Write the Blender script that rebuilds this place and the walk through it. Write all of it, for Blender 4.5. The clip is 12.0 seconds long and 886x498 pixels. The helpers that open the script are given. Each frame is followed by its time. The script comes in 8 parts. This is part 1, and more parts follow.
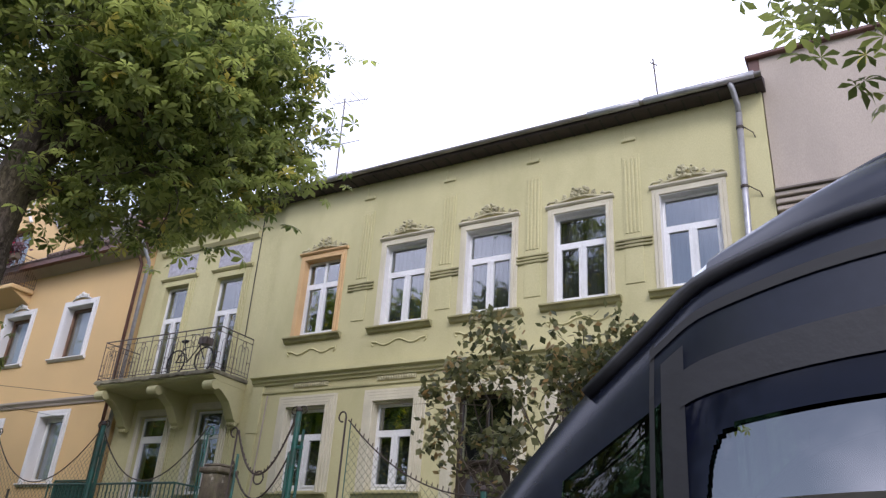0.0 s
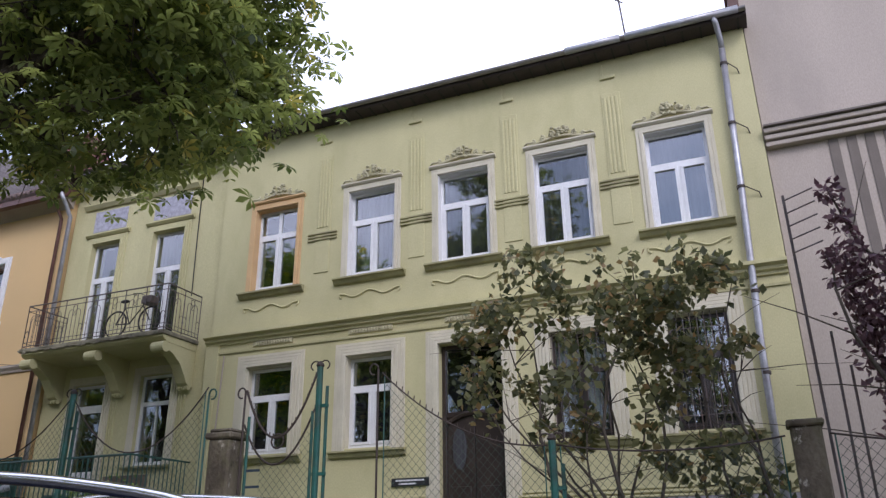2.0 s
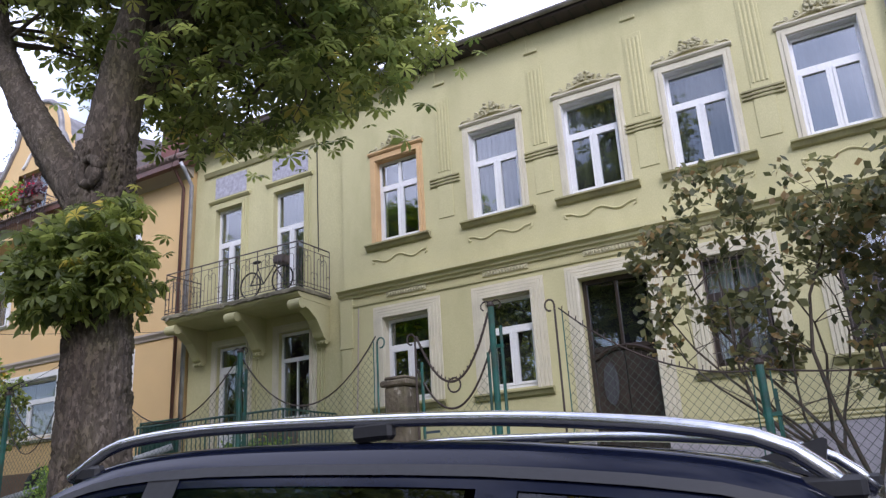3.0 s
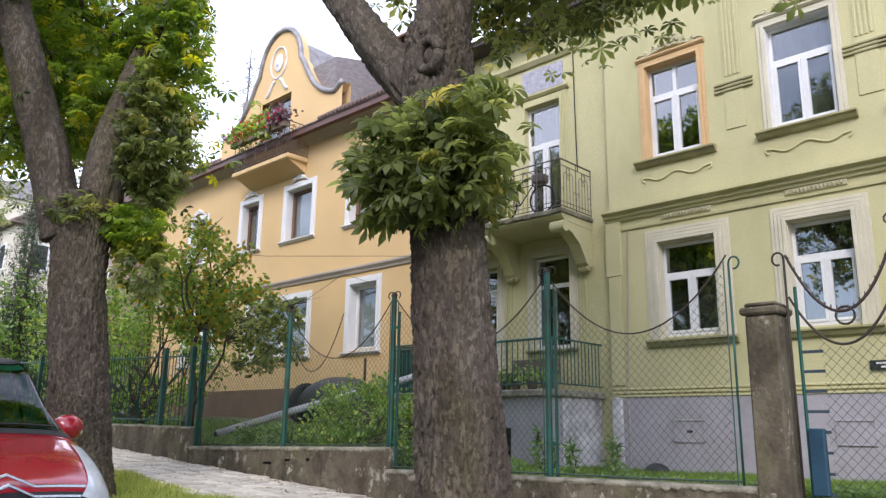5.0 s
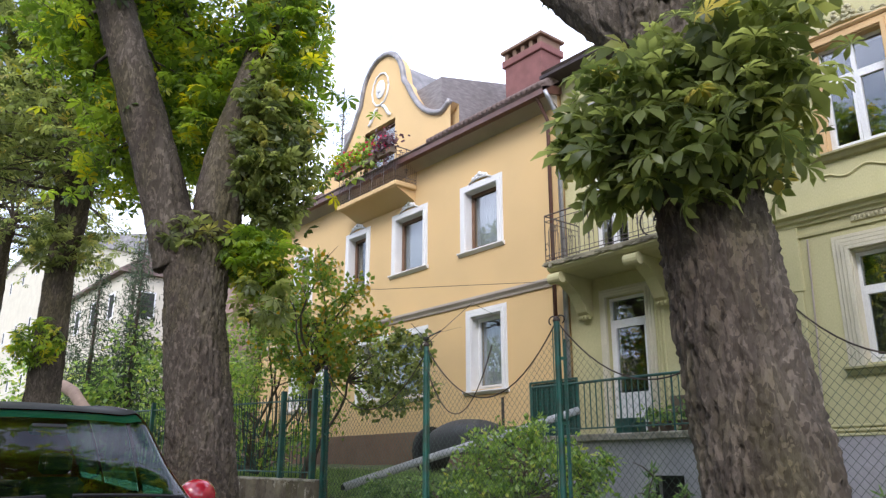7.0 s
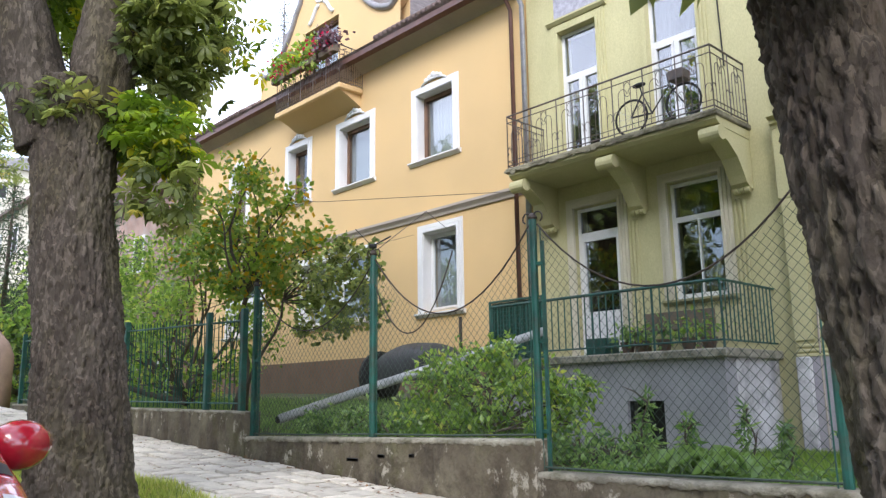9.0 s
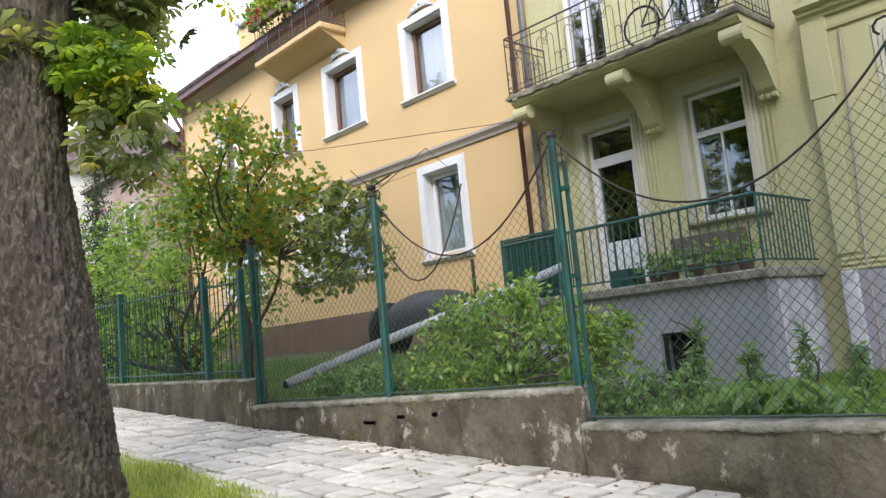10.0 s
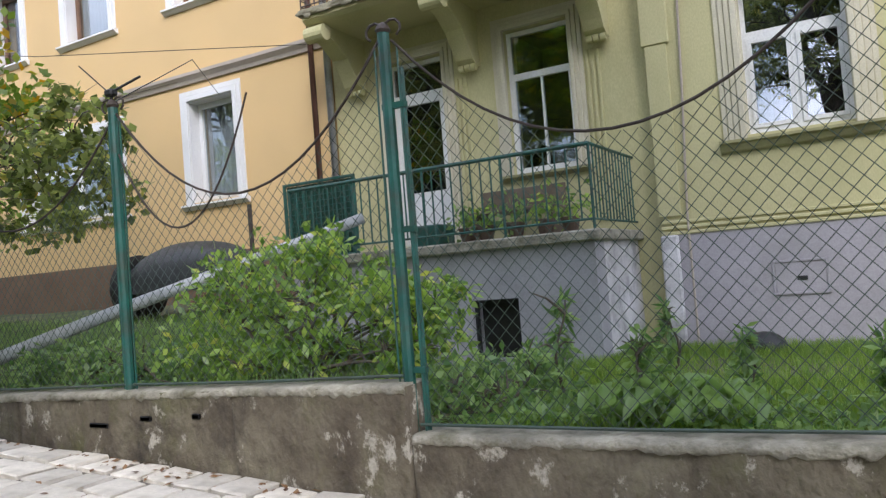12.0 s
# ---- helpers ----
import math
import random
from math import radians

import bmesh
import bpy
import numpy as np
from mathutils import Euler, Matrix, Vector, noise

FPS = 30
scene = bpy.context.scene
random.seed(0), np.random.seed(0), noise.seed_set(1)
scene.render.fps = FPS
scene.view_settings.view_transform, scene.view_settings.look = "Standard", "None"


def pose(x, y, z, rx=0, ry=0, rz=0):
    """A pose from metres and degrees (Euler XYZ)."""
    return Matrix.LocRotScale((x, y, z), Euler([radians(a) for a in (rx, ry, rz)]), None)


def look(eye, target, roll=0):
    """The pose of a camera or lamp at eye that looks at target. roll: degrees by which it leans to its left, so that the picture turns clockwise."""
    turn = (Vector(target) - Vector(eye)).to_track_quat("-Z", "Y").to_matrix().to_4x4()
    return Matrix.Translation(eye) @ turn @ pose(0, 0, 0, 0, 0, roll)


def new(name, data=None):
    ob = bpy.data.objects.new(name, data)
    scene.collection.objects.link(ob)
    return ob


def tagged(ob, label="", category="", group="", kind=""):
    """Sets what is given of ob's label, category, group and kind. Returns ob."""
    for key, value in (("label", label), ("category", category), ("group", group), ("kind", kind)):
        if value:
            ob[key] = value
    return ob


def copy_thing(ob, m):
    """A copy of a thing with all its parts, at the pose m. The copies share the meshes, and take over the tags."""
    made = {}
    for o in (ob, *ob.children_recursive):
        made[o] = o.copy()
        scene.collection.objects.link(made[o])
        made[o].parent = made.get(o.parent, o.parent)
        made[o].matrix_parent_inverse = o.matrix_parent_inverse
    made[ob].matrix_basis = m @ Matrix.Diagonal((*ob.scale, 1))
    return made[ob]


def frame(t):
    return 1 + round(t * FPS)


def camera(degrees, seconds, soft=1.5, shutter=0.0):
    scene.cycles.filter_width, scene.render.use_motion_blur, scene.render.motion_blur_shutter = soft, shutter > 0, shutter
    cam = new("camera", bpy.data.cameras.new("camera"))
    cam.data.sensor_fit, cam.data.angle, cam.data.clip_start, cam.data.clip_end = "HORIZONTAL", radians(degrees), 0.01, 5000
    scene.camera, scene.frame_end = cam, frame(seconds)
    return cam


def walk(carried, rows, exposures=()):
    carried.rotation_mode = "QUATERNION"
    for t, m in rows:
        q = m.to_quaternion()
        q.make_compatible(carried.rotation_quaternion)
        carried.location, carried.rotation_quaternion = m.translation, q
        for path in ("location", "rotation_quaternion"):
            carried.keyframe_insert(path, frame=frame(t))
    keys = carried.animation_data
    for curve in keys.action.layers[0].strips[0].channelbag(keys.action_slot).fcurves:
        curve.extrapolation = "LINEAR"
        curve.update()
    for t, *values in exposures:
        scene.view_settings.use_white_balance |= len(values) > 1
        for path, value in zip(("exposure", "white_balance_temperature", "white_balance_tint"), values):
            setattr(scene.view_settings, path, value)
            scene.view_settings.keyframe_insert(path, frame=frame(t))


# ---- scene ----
cam = camera(60.1, 12.0, 1.35)
ROWS = [
    (0.0, 0.329, 0.612, 1.642, 29.54, 24.75, -3.73),
    (0.5, -0.183, 0.608, 1.673, 25.29, 23.97, -2.35),
    (1.0, -0.704, 0.601, 1.680, 16.58, 27.19, -0.02),
    (1.5, -1.226, 0.599, 1.687, 18.83, 25.66, 1.47),
    (2.0, -1.762, 0.605, 1.705, 22.64, 21.72, 0.60),
    (2.5, -2.310, 0.597, 1.724, 24.65, 20.35, 0.91),
    (3.0, -2.864, 0.571, 1.742, 30.24, 17.93, 3.08),
    (3.2, -3.085, 0.567, 1.752, 31.71, 16.93, 0.67),
    (4.8, -4.973, 0.681, 1.878, 41.76, 10.83, -0.85),
    (5.0, -5.197, 0.695, 1.876, 43.44, 13.33, -0.85),
    (5.5, -5.758, 0.811, 1.888, 48.42, 12.83, -0.16),
    (6.0, -6.316, 0.956, 1.982, 51.60, 12.56, 1.13),
    (6.5, -6.793, 1.121, 2.039, 51.94, 15.77, 0.82),
    (6.7, -6.994, 1.190, 2.037, 50.37, 16.03, -0.25),
    (8.3, -8.490, 2.112, 2.035, 50.88, 15.77, 1.45),
    (8.5, -8.616, 2.261, 2.047, 50.44, 14.78, 1.04),
    (9.0, -8.882, 2.602, 2.058, 46.61, 10.92, 0.78),
    (9.5, -9.261, 2.948, 2.075, 49.82, 8.39, 1.10),
    (10.0, -9.714, 3.240, 2.123, 47.40, 7.00, 5.48),
    (10.5, -10.144, 3.585, 2.138, 42.08, 7.22, 4.87),
    (11.0, -10.626, 3.927, 2.158, 38.11, 6.64, 5.41),
    (11.5, -10.978, 4.277, 2.182, 30.48, 1.69, 5.99),
    (12.0, -11.370, 4.682, 2.286, 29.93, 2.11, 4.58),
]
walk(cam, [(t, pose(x, y, z, 90 + pitch, roll, yaw)) for t, x, y, z, yaw, pitch, roll in ROWS], [(0.0, 0.68, 6250, 18), (1.0, 0.42, 6150, 18), (2.0, 0.54, 6000, 19), (3.0, 0.84, 6000, 19), (5.0, 1.2, 6300, 15), (6.5, 1.2, 6300, 14), (8.5, 1.42, 6200, 11), (10.0, 1.54, 6250, 12), (11.0, 1.38, 6200, 12), (12.0, 1.42, 6200, 13)])

# ---- sky, sun ----
SUN_DIR = Vector((0.50, -0.66, 0.66)).normalized()
world = bpy.data.worlds.new("sky")
scene.world = world
world.use_nodes = True
wn, wl = world.node_tree.nodes, world.node_tree.links
wn.clear()
sky = wn.new("ShaderNodeTexSky")
sky.sky_type = "NISHITA"
sky.sun_disc = False
sky.sun_elevation = math.asin(SUN_DIR.z)
sky.sun_rotation = math.atan2(SUN_DIR.x, SUN_DIR.y)
tc = wn.new("ShaderNodeTexCoord")
cn = wn.new("ShaderNodeTexNoise")
cn.inputs["Scale"].default_value = 1.75
cn.inputs["Detail"].default_value = 5
cramp = wn.new("ShaderNodeValToRGB")
cramp.color_ramp.elements[0].position, cramp.color_ramp.elements[1].position = 0.42, 0.58
cramp.color_ramp.elements[0].color = (0.15, 0.15, 0.15, 1)
cmix = wn.new("ShaderNodeMix")
cmix.data_type = "RGBA"
cmix.inputs[7].default_value = (13.7, 14.4, 17.2, 1)
bg, wo = wn.new("ShaderNodeBackground"), wn.new("ShaderNodeOutputWorld")
bg.inputs["Strength"].default_value = 0.1
wl.new(tc.outputs["Generated"], cn.inputs["Vector"])
wl.new(cn.outputs["Fac"], cramp.inputs["Fac"])
wl.new(cramp.outputs["Color"], cmix.inputs[0])
wl.new(sky.outputs["Color"], cmix.inputs[6])
wl.new(cmix.outputs[2], bg.inputs["Color"])
wl.new(bg.outputs["Background"], wo.inputs["Surface"])
sun = new("sun", bpy.data.lights.new("sun", "SUN"))
sun.data.energy, sun.data.angle, sun.data.color = 1.0, radians(20), (1.0, 0.96, 0.90)
sun.matrix_world = look(SUN_DIR * 60, (0, 0, 0))

# ---- materials ----
def mat(name, base, rough=0.8, vary=0.18, scale=3.0, fine=40.0, bump=0.15, dirt=None, dirt_amt=0.0, dirt_scale=1.2, metal=0.0, tint=None, per=0.0, stretch=(1, 1, 1), bdist=0.02, sss=0.0):
    """Base colour with broad and fine variation, optional dirt patches and relief."""
    m = bpy.data.materials.new(name)
    m.use_nodes = True
    n, l = m.node_tree.nodes, m.node_tree.links
    p = n["Principled BSDF"]
    p.inputs["Roughness"].default_value = rough
    p.inputs["Metallic"].default_value = metal
    co = n.new("ShaderNodeTexCoord")
    mp = n.new("ShaderNodeMapping")
    mp.inputs["Scale"].default_value = stretch
    l.new(co.outputs["Object"], mp.inputs["Vector"])
    a, b = n.new("ShaderNodeTexNoise"), n.new("ShaderNodeTexNoise")
    a.inputs["Scale"].default_value, b.inputs["Scale"].default_value = scale, fine
    a.inputs["Detail"].default_value, b.inputs["Detail"].default_value = 5, 4
    for t in (a, b):
        l.new(mp.outputs["Vector"], t.inputs["Vector"])
    dark = tuple(c * (1 - vary) for c in base) + (1,)
    lite = tuple(min(1, c * (1 + vary)) for c in (tint or base)) + (1,)
    mx = n.new("ShaderNodeMix")
    mx.data_type = "RGBA"
    mx.inputs[6].default_value, mx.inputs[7].default_value = dark, lite
    cr = n.new("ShaderNodeValToRGB")
    cr.color_ramp.elements[0].position, cr.color_ramp.elements[1].position = 0.3, 0.7
    l.new(a.outputs["Fac"], cr.inputs["Fac"])
    l.new(cr.outputs["Color"], mx.inputs[0])
    out = mx.outputs[2]
    m2 = n.new("ShaderNodeMix")
    m2.data_type, m2.blend_type = "RGBA", "MULTIPLY"
    m2.inputs[0].default_value = 0.55
    c2 = n.new("ShaderNodeValToRGB")
    c2.color_ramp.elements[0].position, c2.color_ramp.elements[1].position = 0.25, 0.75
    c2.color_ramp.elements[0].color = (0.62, 0.62, 0.62, 1)
    l.new(b.outputs["Fac"], c2.inputs["Fac"])
    l.new(out, m2.inputs[6])
    l.new(c2.outputs["Color"], m2.inputs[7])
    out = m2.outputs[2]
    if dirt:
        d = n.new("ShaderNodeTexNoise")
        d.inputs["Scale"].default_value, d.inputs["Detail"].default_value = dirt_scale, 7
        d.inputs["Roughness"].default_value = 0.68
        l.new(mp.outputs["Vector"], d.inputs["Vector"])
        dr = n.new("ShaderNodeValToRGB")
        dr.color_ramp.elements[0].position, dr.color_ramp.elements[1].position = 0.47, 0.66
        dm = n.new("ShaderNodeMix")
        dm.data_type = "RGBA"
        sc = n.new("ShaderNodeMath")
        sc.operation = "MULTIPLY"
        sc.inputs[1].default_value = dirt_amt
        l.new(d.outputs["Fac"], dr.inputs["Fac"])
        l.new(dr.outputs["Color"], sc.inputs[0])
        l.new(sc.outputs[0], dm.inputs[0])
        l.new(out, dm.inputs[6])
        dm.inputs[7].default_value = (*dirt, 1)
        out = dm.outputs[2]
    if per:
        oi = n.new("ShaderNodeObjectInfo")
        hs = n.new("ShaderNodeHueSaturation")
        mr = n.new("ShaderNodeMapRange")
        mr.inputs[3].default_value, mr.inputs[4].default_value = 1 - per, 1 + per
        l.new(oi.outputs["Random"], mr.inputs[0])
        l.new(mr.outputs[0], hs.inputs["Value"])
        l.new(out, hs.inputs["Color"])
        out = hs.outputs["Color"]
    l.new(out, p.inputs["Base Color"])
    if bump:
        bp = n.new("ShaderNodeBump")
        bp.inputs["Strength"].default_value, bp.inputs["Distance"].default_value = bump, bdist
        ad = n.new("ShaderNodeMath")
        l.new(a.outputs["Fac"], ad.inputs[0])
        l.new(b.outputs["Fac"], ad.inputs[1])
        l.new(ad.outputs[0], bp.inputs["Height"])
        l.new(bp.outputs["Normal"], p.inputs["Normal"])
    return m


def leaf_mat(name, dark, light, yellow=None, amount=0.08, rough=0.45, trans=0.45, glow=2.0):
    """Two-sided leaf, each leaf its own shade; light shines through it."""
    m = bpy.data.materials.new(name)
    m.use_nodes = True
    n, l = m.node_tree.nodes, m.node_tree.links
    p = n["Principled BSDF"]
    p.inputs["Roughness"].default_value = rough
    g = n.new("ShaderNodeNewGeometry")
    cr = n.new("ShaderNodeValToRGB")
    e = cr.color_ramp.elements
    e[0].color, e[1].color = (*dark, 1), (*light, 1)
    e[1].position = 1 - 2 * amount
    if yellow:
        y = e.new(1.0)
        y.color = (*yellow, 1)
    l.new(g.outputs["Random Per Island"], cr.inputs["Fac"])
    l.new(cr.outputs["Color"], p.inputs["Base Color"])
    tr = n.new("ShaderNodeBsdfTranslucent")
    hs = n.new("ShaderNodeHueSaturation")
    hs.inputs["Value"].default_value, hs.inputs["Saturation"].default_value = glow, 1.15
    hs.inputs["Hue"].default_value = 0.485
    l.new(cr.outputs["Color"], hs.inputs["Color"])
    l.new(hs.outputs["Color"], tr.inputs["Color"])
    ms = n.new("ShaderNodeMixShader")
    ms.inputs[0].default_value = trans
    l.new(p.outputs["BSDF"], ms.inputs[1])
    l.new(tr.outputs["BSDF"], ms.inputs[2])
    l.new(ms.outputs["Shader"], n["Material Output"].inputs["Surface"])
    return m


def glass_mat(name, tint=(0.9, 0.95, 0.93), rough=0.01, ior=1.5, wave=0.06):
    m = bpy.data.materials.new(name)
    m.use_nodes = True
    n, l = m.node_tree.nodes, m.node_tree.links
    p = n["Principled BSDF"]
    n.remove(p)
    lw = n.new("ShaderNodeLayerWeight")
    lw.inputs["Blend"].default_value = 0.5
    pw, fr = n.new("ShaderNodeMath"), n.new("ShaderNodeMapRange")
    pw.operation = "POWER"
    pw.inputs[1].default_value = 5.0
    fr.inputs[3].default_value = ((ior - 1) / (ior + 1)) ** 2
    l.new(lw.outputs["Facing"], pw.inputs[0])
    l.new(pw.outputs[0], fr.inputs[0])
    tr = n.new("ShaderNodeBsdfTransparent")
    tr.inputs["Color"].default_value = (*tint, 1)
    gl = n.new("ShaderNodeBsdfGlossy")
    gl.inputs["Roughness"].default_value = rough
    ns = n.new("ShaderNodeTexNoise")
    ns.inputs["Scale"].default_value = 1.6
    bp = n.new("ShaderNodeBump")
    bp.inputs["Strength"].default_value, bp.inputs["Distance"].default_value = wave, 0.04
    co = n.new("ShaderNodeTexCoord")
    l.new(co.outputs["Object"], ns.inputs["Vector"])
    l.new(ns.outputs["Fac"], bp.inputs["Height"])
    l.new(bp.outputs["Normal"], gl.inputs["Normal"])
    ms = n.new("ShaderNodeMixShader")
    l.new(fr.outputs[0], ms.inputs[0])
    l.new(tr.outputs[0], ms.inputs[1])
    l.new(gl.outputs[0], ms.inputs[2])
    l.new(ms.outputs[0], n["Material Output"].inputs["Surface"])
    return m


def bark_mat(name):
    """Dark flaking bark: fine upright plates with paler edges and moss."""
    m = mat(name, (0.092, 0.069, 0.052), 0.96, 0.38, 2.2, 60, 0.6, tint=(0.105, 0.089, 0.072), dirt=(0.075, 0.068, 0.022), dirt_amt=0.6, dirt_scale=1.6, stretch=(1, 1, 0.4), bdist=0.02)
    n, l = m.node_tree.nodes, m.node_tree.links
    mp = next(x for x in n if x.type == "MAPPING")
    p = n["Principled BSDF"]
    # the plates: uneven cells, each of its own shade, edges broken by noise
    wob = n.new("ShaderNodeTexNoise")
    wob.inputs["Scale"].default_value, wob.inputs["Detail"].default_value = 9, 5
    l.new(mp.outputs["Vector"], wob.inputs["Vector"])
    sh = n.new("ShaderNodeVectorMath")
    sh.operation = "MULTIPLY_ADD"
    sh.inputs[1].default_value = (0.16, 0.16, 0.16)
    l.new(wob.outputs["Color"], sh.inputs[0])
    l.new(mp.outputs["Vector"], sh.inputs[2])
    cell = n.new("ShaderNodeTexVoronoi")
    cell.inputs["Scale"].default_value = 38
    l.new(sh.outputs[0], cell.inputs["Vector"])
    bw = n.new("ShaderNodeRGBToBW")
    l.new(cell.outputs["Color"], bw.inputs[0])
    shade = n.new("ShaderNodeValToRGB")
    e = shade.color_ramp.elements
    e[0].position, e[1].position = 0.25, 0.82
    e[0].color, e[1].color = (0.62, 0.58, 0.54, 1), (1.5, 1.46, 1.42, 1)
    mid = e.new(0.6)
    mid.color = (0.92, 0.9, 0.88, 1)
    l.new(bw.outputs[0], shade.inputs["Fac"])
    cm = n.new("ShaderNodeMix")
    cm.data_type, cm.blend_type = "RGBA", "MULTIPLY"
    cm.inputs[0].default_value = 1.0
    l.new(p.inputs["Base Color"].links[0].from_socket, cm.inputs[6])
    l.new(shade.outputs["Color"], cm.inputs[7])
    l.new(cm.outputs[2], p.inputs["Base Color"])
    b2 = n.new("ShaderNodeBump")
    b2.inputs["Strength"].default_value, b2.inputs["Distance"].default_value = 0.7, 0.012
    l.new(bw.outputs[0], b2.inputs["Height"])
    l.new(p.inputs["Normal"].links[0].from_socket, b2.inputs["Normal"])
    l.new(b2.outputs["Normal"], p.inputs["Normal"])
    return m


M_GREEN = mat("green_plaster", (0.58, 0.535, 0.295), 0.92, 0.07, 0.7, 60, 0.12, dirt=(0.36, 0.34, 0.17), dirt_amt=0.35, dirt_scale=0.8, stretch=(1, 1, 0.45))
M_CREAM = mat("cream_surround", (0.64, 0.59, 0.45), 0.85, 0.08, 2, 60, 0.08, dirt=(0.45, 0.42, 0.27), dirt_amt=0.3)
M_PEACH = mat("peach_surround", (0.66, 0.44, 0.22), 0.85, 0.08, 2, 60, 0.08)
M_STUCCO = mat("stucco_relief", (0.50, 0.46, 0.29), 0.9, 0.15, 6, 60, 0.15, dirt=(0.28, 0.25, 0.16), dirt_amt=0.5, dirt_scale=5)
M_SILL = mat("sill_green", (0.36, 0.335, 0.17), 0.85, 0.15, 3, 50, 0.1, dirt=(0.16, 0.14, 0.09), dirt_amt=0.5)
M_LILAC = mat("lilac_plinth", (0.42, 0.39, 0.42), 0.92, 0.1, 1.1, 45, 0.15, dirt=(0.22, 0.21, 0.2), dirt_amt=0.45)
M_TERR = mat("terrace_render", (0.36, 0.35, 0.37), 0.92, 0.12, 1.3, 45, 0.2, dirt=(0.45, 0.44, 0.44), dirt_amt=0.35, dirt_scale=0.9)
M_BALC = mat("stained_balcony_stone", (0.26, 0.235, 0.16), 0.93, 0.35, 2.5, 40, 0.4, dirt=(0.07, 0.062, 0.045), dirt_amt=0.8, dirt_scale=2.2)
M_TILE = mat("lilac_tile_panel", (0.42, 0.41, 0.47), 0.7, 0.25, 9, 50, 0.3)
M_YELLOW = mat("yellow_plaster", (0.70, 0.485, 0.235), 0.9, 0.05, 0.6, 70, 0.08, dirt=(0.64, 0.42, 0.185), dirt_amt=0.3, dirt_scale=0.6)
M_WHITE = mat("white_paint", (0.78, 0.77, 0.76), 0.7, 0.04, 2, 60, 0.05)
M_PVC = mat("white_window_frame", (0.80, 0.80, 0.80), 0.35, 0.03, 2, 40, 0.0)
M_BROWNPL = mat("brown_plinth", (0.20, 0.125, 0.08), 0.92, 0.12, 2, 50, 0.15)
M_BROWNFR = mat("brown_frame", (0.20, 0.11, 0.065), 0.5, 0.15, 6, 60, 0.1)
M_GREYW = mat("grey_render", (0.47, 0.40, 0.335), 0.92, 0.06, 0.6, 60, 0.1, dirt=(0.30, 0.26, 0.22), dirt_amt=0.4, dirt_scale=0.5, stretch=(1, 1, 0.35))
M_GREYD = mat("dark_grey_and_flute_shade", (0.19, 0.16, 0.135), 0.92, 0.1, 2, 50, 0.1)
M_EAVE = mat("dark_eave_wood", (0.055, 0.04, 0.042), 0.75, 0.25, 3, 40, 0.2)
M_GUTTER = mat("old_gutter", (0.30, 0.28, 0.27), 0.5, 0.3, 3, 30, 0.1, metal=0.6)
M_ZINC = mat("zinc_pipe", (0.42, 0.42, 0.44), 0.42, 0.2, 4, 40, 0.08, metal=0.55, dirt=(0.25, 0.2, 0.2), dirt_amt=0.4)
M_PIPEBR = mat("brown_pipe", (0.13, 0.06, 0.045), 0.5, 0.2, 4, 40, 0.05)
M_ROOF = mat("clay_tile", (0.17, 0.115, 0.10), 0.85, 0.3, 3, 30, 0.2, dirt=(0.22, 0.2, 0.19), dirt_amt=0.5, dirt_scale=3)
M_SLATE = mat("grey_tile", (0.24, 0.215, 0.21), 0.8, 0.25, 4, 30, 0.3, dirt=(0.13, 0.11, 0.10), dirt_amt=0.4, dirt_scale=3, stretch=(1, 1, 4))
# near-black room walls: the shade behind the windows is put into the colour
M_ROOMSHADE = mat("room_shade_paint", (0.035, 0.034, 0.034), 0.9, 0.2, 2, 20, 0.0)
# curtain darkened to near-black, so windows look unlit behind their reflections
M_DARKCURTAIN = mat("window_dark_curtain", (0.055, 0.055, 0.06), 0.9, 0.25, 3, 30, 0.1, stretch=(6, 1, 0.3))
M_NET = mat("pale_curtain", (0.50, 0.52, 0.55), 0.9, 0.12, 3, 30, 0.1, stretch=(6, 1, 0.3))
M_GLASS = glass_mat("window_glass", (0.74, 0.78, 0.79), 0.005, 2.2)
M_COATED = glass_mat("coated_window_glass", (0.62, 0.66, 0.68), 0.005, 3.0)
M_TINT = glass_mat("dark_car_glass", (0.10, 0.11, 0.12), 0.005, 1.6, 0.004)
M_VANGLASS = glass_mat("coated_van_glass", (0.10, 0.11, 0.12), 0.005, 2.9, 0.004)
M_CARGLASS = glass_mat("car_glass", (0.22, 0.50, 0.40), 0.005, 1.8, 0.004)
M_DOOR = mat("dark_door", (0.035, 0.024, 0.018), 0.35, 0.3, 4, 40, 0.1)
M_CONC = mat("old_concrete", (0.15, 0.115, 0.08), 0.95, 0.42, 2.4, 22, 0.8, tint=(0.15, 0.13, 0.09), dirt=(0.04, 0.03, 0.022), dirt_amt=0.92, dirt_scale=1.7, bdist=0.03, stretch=(1, 1, 0.7))
